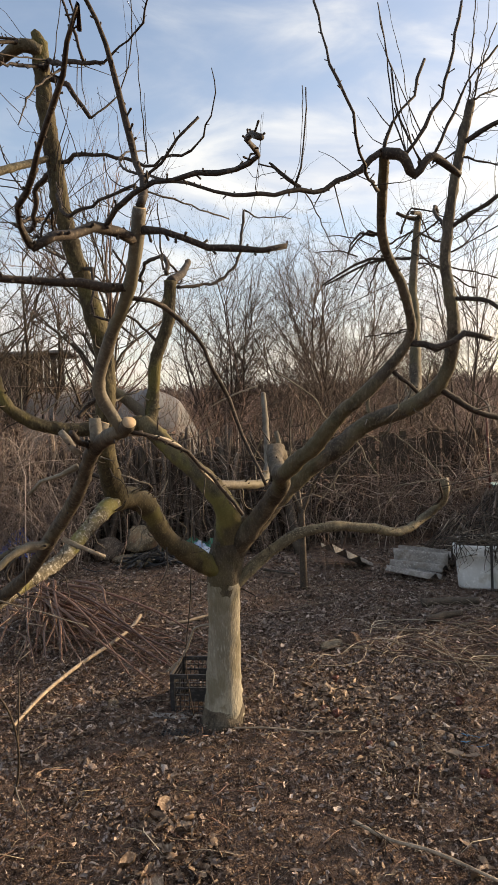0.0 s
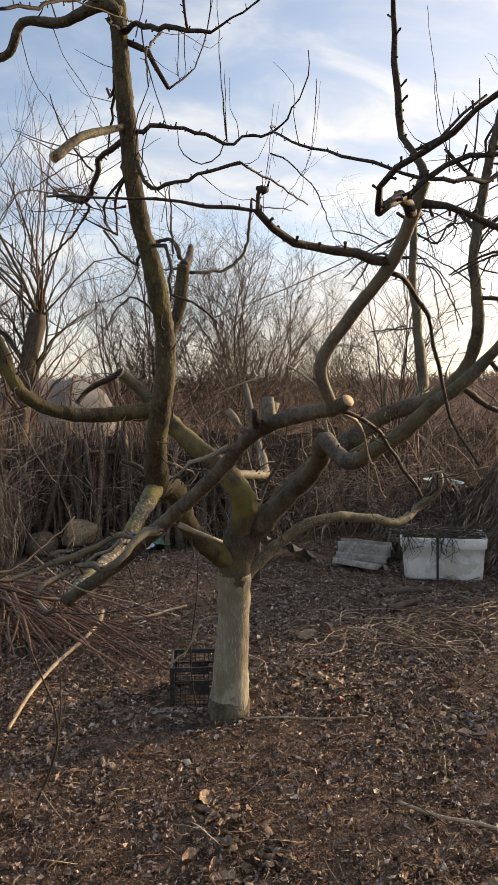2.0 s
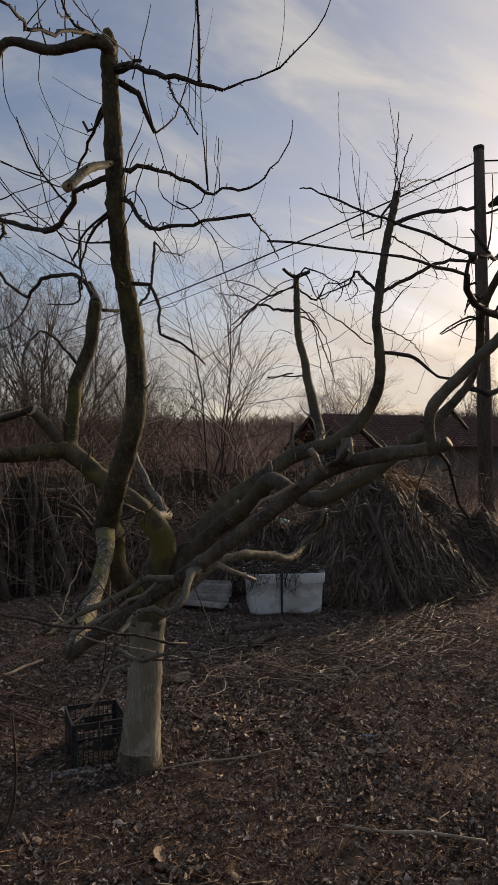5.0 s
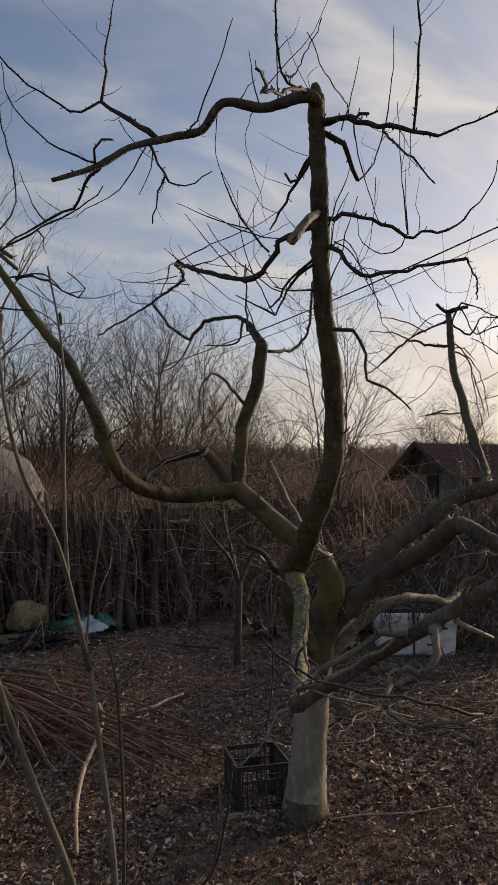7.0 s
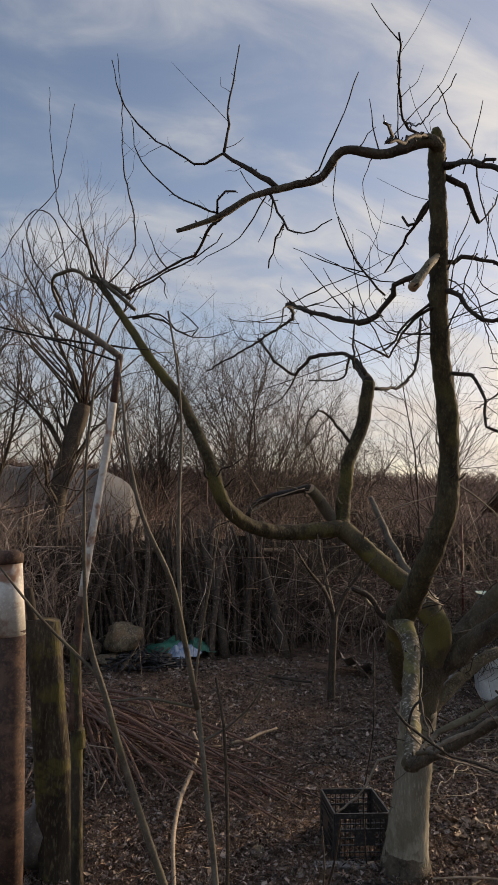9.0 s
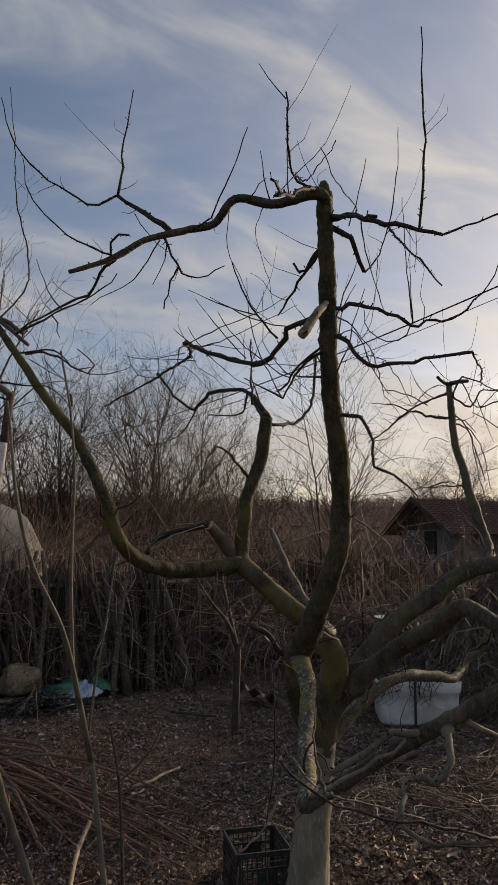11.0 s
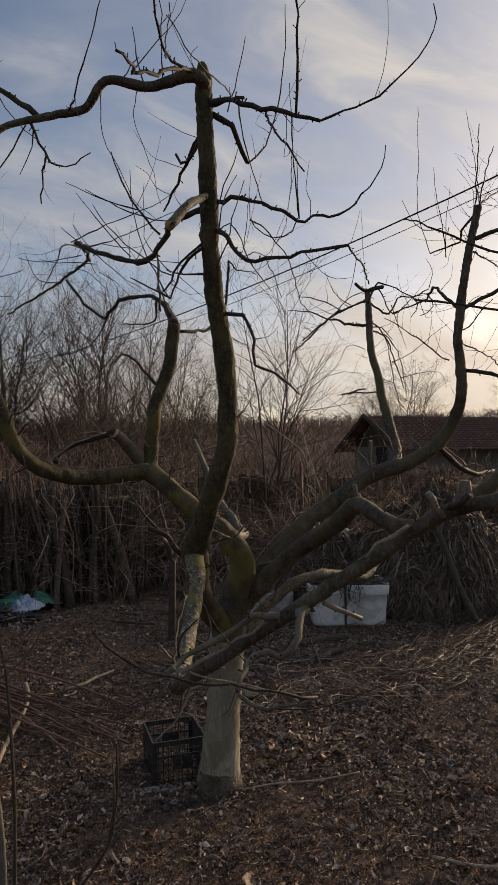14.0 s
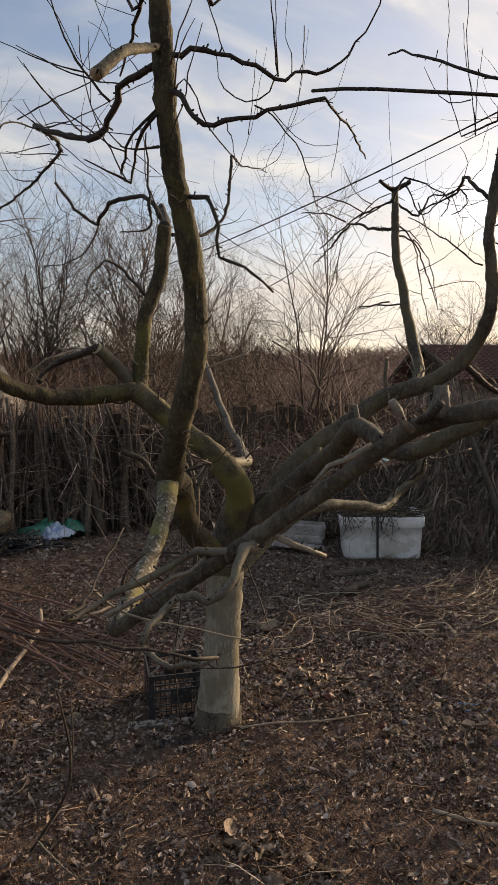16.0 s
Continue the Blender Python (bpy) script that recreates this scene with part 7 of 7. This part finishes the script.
def rusty_post():
    post = thing("steel_post", "thick rusty steel post with a faded white top", "post", (-1.735, 3.15, -0.04))
    g = Geo()
    g.tube([(0, 0, -0.05), (-0.02, 0, 0.4), (-0.055, 0, 1.02)], [0.052, 0.051, 0.05], 20)
    part("shaft", g, RUST, post)
    g = Geo()
    g.tube([(-0.055, 0, 1.0), (-0.085, 0, 1.28)], [0.0515, 0.05], 20)
    top = part("painted_top", g, PAINT_WHITE, post, "flaking white painted top")
    g = Geo()
    g.tube([(-0.085, 0, 1.275), (-0.088, 0, 1.31), (-0.09, 0, 1.325)], [0.056, 0.055, 0.03], 20)
    part("cap", g, RUST, top, "rusty cap")


rusty_post()


def wooden_post():
    rng = np.random.default_rng(83)
    post = thing("wooden_post", "squared grey weathered wooden post with moss", "post", (-1.56, 3.32, -0.04))
    g = Geo()
    rows = []
    for i in range(9):
        z = i / 8
        c = np.array((-0.13 * z, 0.01 * z, 1.03 * z))
        w = 0.074 - 0.010 * z
        row = []
        for j in range(16):
            a = 2 * math.pi * (j + 0.5) / 16
            k = 1 / max(abs(math.cos(a)), abs(math.sin(a)))
            row.append(c + np.array((math.cos(a) * k * w, math.sin(a) * k * w * 0.8, 0)) + rng.normal(size=3) * 0.003)
        rows.append(row)
    g.grid(rows, closed=True)
    g.f.append(tuple(range(8 * 16, 9 * 16)))
    g.m.append(0)
    part("shaft", g, MOSS_BARK, post)
    stem(post, "brace", [0.022, 0.02], [(-1.52, 3.28, -0.05), (-1.6, 3.3, 0.4), (-1.76, 3.34, 1.12)], WEATHERED)


wooden_post()


def leaning_pole():
    pole = thing("leaning_pole", "mossy pole carrying a leaning pipe with flaking white paint", "pole", (-1.475, 2.75, -0.05))
    stem(pole, "lower_pole", [0.021, 0.019, 0.018], [(-1.475, 2.75, -0.06), (-1.515, 2.75, 0.62), (-1.535, 2.75, 0.9), (-1.54, 2.752, 1.0)], MOSS_BARK)
    stem(pole, "rusty_pipe", [0.0145, 0.0145], [(-1.534, 2.745, 0.72), (-1.537, 2.748, 0.95), (-1.53, 2.75, 1.16)], RUST)
    stem(pole, "painted_pipe", [0.0135, 0.0135], [(-1.53, 2.75, 1.15), (-1.506, 2.75, 1.386), (-1.473, 2.75, 1.685), (-1.46, 2.75, 1.84)], PAINT_WHITE)
    stem(pole, "rusty_pipe", [0.014, 0.013], [(-1.46, 2.75, 1.835), (-1.447, 2.75, 2.01)], RUST)
    stem(pole, "collar", [0.023, 0.024, 0.023], [(-1.512, 2.75, 0.66), (-1.514, 2.75, 0.69), (-1.516, 2.75, 0.72)], MOSS_BARK)
    stem(pole, "cross_stick", [0.011, 0.0125, 0.0125], [(-1.68, 2.74, 2.135), (-1.55, 2.745, 2.07), (-1.44, 2.75, 2.0)], GREY_WOOD)
    stem(pole, "wire", [0.0035, 0.0035], [(-1.9, 2.75, 2.08), (-1.66, 2.75, 2.04), (-1.45, 2.75, 1.985)], WIRE)


leaning_pole()


def glass_jug():
    jug = thing("plastic_jug", "dusty grey translucent plastic jug lying by the posts", "jug", (-1.66, 3.42, 0.02))
    g = Geo()
    g.tube([(0, 0, 0), (0.0, -0.02, 0.02), (0, -0.06, 0.1), (0, -0.08, 0.16), (0, -0.1, 0.22), (0, -0.12, 0.26)], [0.03, 0.08, 0.09, 0.085, 0.03, 0.022], 16)
    part("body", g, DUSTY_PLASTIC, jug)


glass_jug()

# ---- rubble and rubbish ----


def lump(name, label, category, place, size, seed, mat, rough=0.25, flat=1.0):
    bm = bmesh.new()
    bmesh.ops.create_icosphere(bm, subdivisions=3, radius=1.0)
    for v in bm.verts:
        n = v.co.normalized()
        k = 1 + rough * noise.noise(n * 1.3 + Vector((seed, 0, 0))) + rough * 0.5 * noise.noise(n * 3.1 + Vector((0, seed, 0))) + rough * 0.2 * noise.noise(n * 8 + Vector((0, 0, seed)))
        v.co = Vector((n.x * size[0], n.y * size[1], max(-0.55, n.z) * size[2] * flat)) * k
    me = bpy.data.meshes.new(name)
    bm.to_mesh(me)
    bm.free()
    me.materials.append(mat)
    me.polygons.foreach_set("use_smooth", [True] * len(me.polygons))
    ob = new(name, me)
    ob.location = place
    ob.rotation_euler = (0, 0, seed)
    return tagged(ob, label, category)


lump("boulder", "rough yellow-grey boulder with a reddish face on slabs", "stone", (-1.17, 7.3, 0.19), (0.185, 0.18, 0.17), 3.1, STONE, 0.45)
lump("boulder", "dark earthy stone lying beside the boulder", "stone", (-1.55, 7.4, 0.08), (0.2, 0.17, 0.14), 5.2, STAKE, 0.4)
for i, (x, y, w, d) in enumerate(((-1.28, 7.2, 0.2, 0.14), (-0.98, 7.22, 0.16, 0.14), (-1.1, 7.0, 0.12, 0.1))):
    lump("stone_slab", "flat broken slab under the boulder", "stone", (x, y, 0.01), (w, d, 0.06), 1.7 * i + 0.4, STONE, 0.25)
lump("stone", "small pale angular stone on the soil", "stone", (-0.71, 3.4, -0.04), (0.065, 0.04, 0.03), 2.2, STONE, 0.6)
lump("stone", "flat pale stone on the soil", "stone", (0.525, 4.23, -0.02), (0.1, 0.06, 0.016), 4.0, STONE, 0.5)
lump("clod", "dark lump of soil", "clod", (0.66, 4.25, -0.01), (0.05, 0.05, 0.05), 6.0, SOIL, 0.4)
lump("clod", "dark lump of soil", "clod", (0.83, 2.62, -0.03), (0.035, 0.03, 0.025), 7.0, SOIL, 0.5)
lump("stone", "small yellowish stone by the posts", "stone", (-1.6, 3.08, -0.01), (0.05, 0.04, 0.035), 8.0, STONE, 0.5)
lump("stone", "small pale pebble on the soil", "stone", (0.62, 2.85, -0.02), (0.02, 0.016, 0.012), 9.0, ASBESTOS, 0.4)
for i, (x, y, r) in enumerate(((0.74, 2.66, 0.018), (0.93, 2.58, 0.022), (0.98, 2.56, 0.018), (0.95, 2.52, 0.016), (0.52, 2.86, 0.018), (0.42, 3.18, 0.024), (0.47, 3.62, 0.022), (1.03, 3.26, 0.024), (-0.52, 4.02, 0.024), (0.36, 3.24, 0.02))):
    lump("rotten_apple", "shrivelled red-brown rotten apple on the soil", "apple", (x, y, ground_z(x, y) + r * 0.6), (r, r * 0.9, r * 0.7), 1.1 * i, APPLE, 0.7)


def crumpled(name, label, category, place, size, seed, mat, turn=0.0):
    """A crumpled plastic sheet or bag."""
    g = Geo()
    n = 22
    rows = []
    for i in range(n):
        row = []
        for j in range(n):
            u, v = i / (n - 1) * 2 - 1, j / (n - 1) * 2 - 1
            q = Vector((u * 2.2 + seed, v * 2.2, seed))
            h = (1 - 0.75 * max(abs(u), abs(v)) ** 2) * (0.65 + 0.7 * noise.noise(q)) + 0.3 * abs(noise.noise(q * 3))
            row.append((size[0] * (u + 0.2 * noise.noise(q * 1.4 + Vector((7, 0, 0)))), size[1] * (v + 0.2 * noise.noise(q * 1.4 + Vector((0, 9, 0)))), size[2] * h))
        rows.append(row)
    g.grid(rows)
    ob = new(name, g.mesh(name, mat))
    ob.location, ob.rotation_euler = place, (0, 0, turn)
    return tagged(ob, label, category)


crumpled("plastic_sheet", "crumpled green plastic sheet by the stake fence", "plastic sheet", (-0.6, 7.55, 0.0), (0.36, 0.2, 0.17), 1.3, GREEN_SHEET, 0.2)
crumpled("plastic_bag", "white and blue plastic bag lying on the green sheet", "plastic bag", (-0.56, 7.3, 0.0), (0.15, 0.13, 0.15), 4.3, WHITE_BAG, 0.5)
crumpled("plastic_bag", "crumpled bright blue plastic bag under the vines", "plastic bag", (-2.5, 7.2, 0.03), (0.34, 0.24, 0.3), 6.3, BLUE_BAG, 0.1)


def charred_heap():
    rng = np.random.default_rng(91)
    g = Geo()
    for i in range(130):
        x, y = -0.98 + rng.normal() * 0.2, 6.95 + rng.normal() * 0.13
        a, l = 2 * math.pi * rng.random(), 0.08 + 0.22 * rng.random()
        z = 0.02 + 0.1 * rng.random() * math.exp(-((x + 0.98) / 0.3) ** 2)
        d = np.array((math.cos(a), math.sin(a), rng.normal() * 0.3)) * l / 2
        q = np.array((x, y, z))
        g.tube([q - d, q + rng.normal(size=3) * 0.01, q + d], [0.006 + 0.01 * rng.random(), 0.006], 5)
    stuff("charred_sticks", g, [PLASTIC_BLACK], "heap of black charred sticks and scraps", "sticks")


charred_heap()


def corrugated(name, label, place, length, width, waves, amp, turn, tilt, mat):
    """A piece of wavy roofing with thickness and a broken edge."""
    rng = np.random.default_rng(int(length * 1000))
    g = Geo()
    n, m = 8 * waves + 1, 9
    for side in (0, 1):
        rows = []
        for i in range(m):
            row = []
            for j in range(n):
                u, v = i / (m - 1), j / (n - 1)
                ragged = 0.03 * noise.noise(Vector((v * 5, length, u * 2)))
                row.append(((u - 0.5) * length + (ragged if i in (0, m - 1) else 0), (v - 0.5) * width, amp * math.sin(v * waves * 2 * math.pi) - side * 0.007))
            rows.append(row if side == 0 else row[::-1])
        g.grid(rows)
    ob = new(name, g.mesh(name, mat))
    ob.location, ob.rotation_euler = place, (tilt[0], tilt[1], turn)
    return tagged(ob, label, "roofing sheet")


corrugated("roofing_sheet", "broken piece of wavy fibre cement roofing on the soil", (0.97, 6.62, 0.09), 0.40, 0.46, 3, 0.030, radians(62), (0.34, 0.34), ASBESTOS)
corrugated("roofing_sheet", "weathered grey wavy roofing piece half under weeds", (1.60, 6.28, 0.10), 0.5, 0.36, 2, 0.05, radians(-25), (0.42, 0.06), ASBESTOS)
corrugated("roofing_sheet", "narrow grey roofing strip lying on the soil", (1.47, 6.02, 0.03), 0.5, 0.16, 1, 0.035, radians(-50), (0.1, 0.02), ASBESTOS)


def log(name, label, a, b, r, mat, seed):
    rng = np.random.default_rng(seed)
    ob = thing(name, label, "stick" if r < 0.02 else "log", a)
    g = Geo()
    d = np.array(b) - np.array(a)
    p = [np.zeros(3)] + [d * t + rng.normal(size=3) * np.linalg.norm(d) * 0.02 * (1, 1, 0.3) for t in (0.3, 0.6)] + [d]
    g.tube(smooth_line(p, 5), [r, r * 0.95, r * 0.75], 9, 0.1, rng, 0, 1)
    part("shaft", g, [mat, CUT_WOOD], ob)
    return ob


log("rotten_log", "dark rotten piece of wood on the soil", (1.3, 5.05, 0.0), (1.72, 5.0, 0.02), 0.035, BARK_DARK, 1)
log("rotten_log", "dark rotten piece of wood on the soil", (1.22, 4.62, 0.0), (1.5, 4.72, 0.01), 0.03, BARK_DARK, 2)
log("peeled_stick", "pale peeled stick lying on the soil", (-0.57, 4.74, 0.0), (-0.2, 5.0, 0.0), 0.011, PALE_STICK, 3)
log("dry_stick", "dry stick with a pale broken end", (-0.07, 3.02, 0.0), (0.478, 2.92, 0.012), 0.004, PALE_STICK, 4)
log("dry_stick", "long tan-brown stick half sunk in the soil", (0.359, 2.265, -0.004), (0.74, 1.935, -0.004), 0.0065, PALE_STICK, 5)


def old_board():
    ob = thing("old_board", "short thin grey board lying beside the crate", "board", (-0.37, 3.235, ground_z(-0.37, 3.24) + 0.006))
    g = Geo()
    g.box((0, 0, 0), (0.26, 0.05, 0.009))
    part("plank", g, ASBESTOS, ob, smooth=False)
    ob.rotation_euler = (0.03, -0.02, radians(-12))


old_board()
log("dry_branch", "forked dry branch lying on the soil", (0.12, 6.5, 0.0), (0.42, 6.1, 0.03), 0.012, BARK_DARK, 7)
log("heap_pole", "dark pole leaning on the stalk heap", (3.05, 4.95, -0.02), (3.0, 5.55, 0.98), 0.03, BARK_DARK, 9)
log("heap_pole", "dark pole leaning on the stalk heap", (3.75, 5.05, -0.02), (3.45, 5.75, 0.85), 0.026, BARK_DARK, 10)
log("thin_stake", "thin upright dark cane beside the crate", (-0.275, 3.22, -0.03), (-0.25, 3.24, 0.95), 0.003, BARK_TWIG, 8)


def pale_stick():
    ob = thing("pruned_branch", "long pale pruned branch with cut buds on the soil", "branch", (-1.12, 3.11, 0.0))
    line = smooth_line([(-1.12, 3.11, 0.0), (-1.08, 3.5, 0.012), (-1.0, 3.9, 0.015), (-0.88, 4.3, 0.02), (-0.81, 4.6, 0.03), (-0.8, 4.87, 0.03)], 5)
    stem(ob, "shaft", [0.008, 0.011, 0.012, 0.013], [tuple(q) for q in line], PALE_STICK)
    rng = np.random.default_rng(9)
    g = Geo()
    for q in line[2::2]:
        d = rng.normal(size=3) * 0.01
        q = q - np.array(ob.location)
        g.tube([q, q + d * 0.8 + (0, 0, 0.008), q + d * 1.2 + (0, 0, 0.014)], [0.004, 0.004, 0.002], 5)
    part("bud_growth", g, PALE_STICK, ob, kind="stuff")


pale_stick()


def branch_pile():
    rng = np.random.default_rng(95)
    for i in range(60):
        a = np.array((-1.56 + rng.normal() * 0.11, 5.12 + rng.normal() * 0.12, 0.03 + 0.24 * rng.random()))
        ang = radians(-62 + rng.normal() * 17) if i % 4 else radians(-48 + rng.normal() * 6)
        l = 0.75 + 0.45 * rng.random() if i % 4 else 1.35 + 0.45 * rng.random()
        b = a + l * np.array((math.cos(ang), math.sin(ang), 0))
        b[2] = ground_z(b[0], b[1]) + 0.015
        ob = thing("cut_branch", "reddish brown cut branch on the pruning pile", "branch", tuple(a), "cut branches of the pruning pile")
        r = 0.006 + 0.006 * rng.random()
        mid = [a + (b - a) * t + rng.normal(size=3) * (0.035, 0.035, 0.012) + (0, 0, 0.05 * a[2] / 0.2) for t in (0.3, 0.65)]
        line = [tuple(a), *map(tuple, mid), tuple(b)]
        stem(ob, "shaft", [r, r * 0.8, r * 0.4], line, RED_CANE if i % 5 < 3 else CANE_DARK)
        g = Geo()
        s = smooth_line(line, 6)
        for k in range(2, len(s) - 1):
            for side in (0, 1):
                d = rng.normal(size=3) * 0.35 + (s[k + 1] - s[k]) / np.linalg.norm(s[k + 1] - s[k]) + (0, 0, 0.2)
                q = s[k] - a
                w = 0.014 + (0.12 * rng.random() if rng.random() < 0.14 else 0)
                g.tube([q, q + d * w], [0.0045, 0.003], 5)
        part("bud_growth", g, PALE_STICK if i % 2 else RED_CANE, ob, kind="stuff")


branch_pile()


def teal_basin():
    """A shallow plastic basin on top of the weeds."""
    basin = thing("plastic_basin", "pale teal plastic basin lying on the weed heap", "basin", (2.78, 7.05, 0.60))
    g = Geo()
    n = 24
    rows = []
    for r, z in ((0.16, 0.0), (0.2, 0.03), (0.25, 0.09), (0.27, 0.1), (0.25, 0.095), (0.19, 0.035), (0.1, 0.015)):
        rows.append([(r * 1.15 * math.cos(2 * math.pi * j / n), r * 0.8 * math.sin(2 * math.pi * j / n), z) for j in range(n)])
    g.grid(rows, closed=True)
    g.f += [tuple(range(n - 1, -1, -1)), tuple(range(6 * n, 7 * n))]
    g.m += [0, 0]
    part("shell", g, TEAL, basin)
    basin.rotation_euler = (0.12, 0.08, 0.2)
    basin.scale = (0.8, 0.8, 0.85)


teal_basin()


def iron_stake():
    ob = thing("iron_stake", "thin red painted iron stake at the fence", "stake", (2.77, 7.68, 0.0))
    g = Geo()
    g.tube([(0, 0, -0.05), (0.0, 0.0, 0.7), (-0.02, 0, 1.42)], [0.016, 0.016, 0.014], 8)
    part("shaft", g, APPLE, ob)


iron_stake()
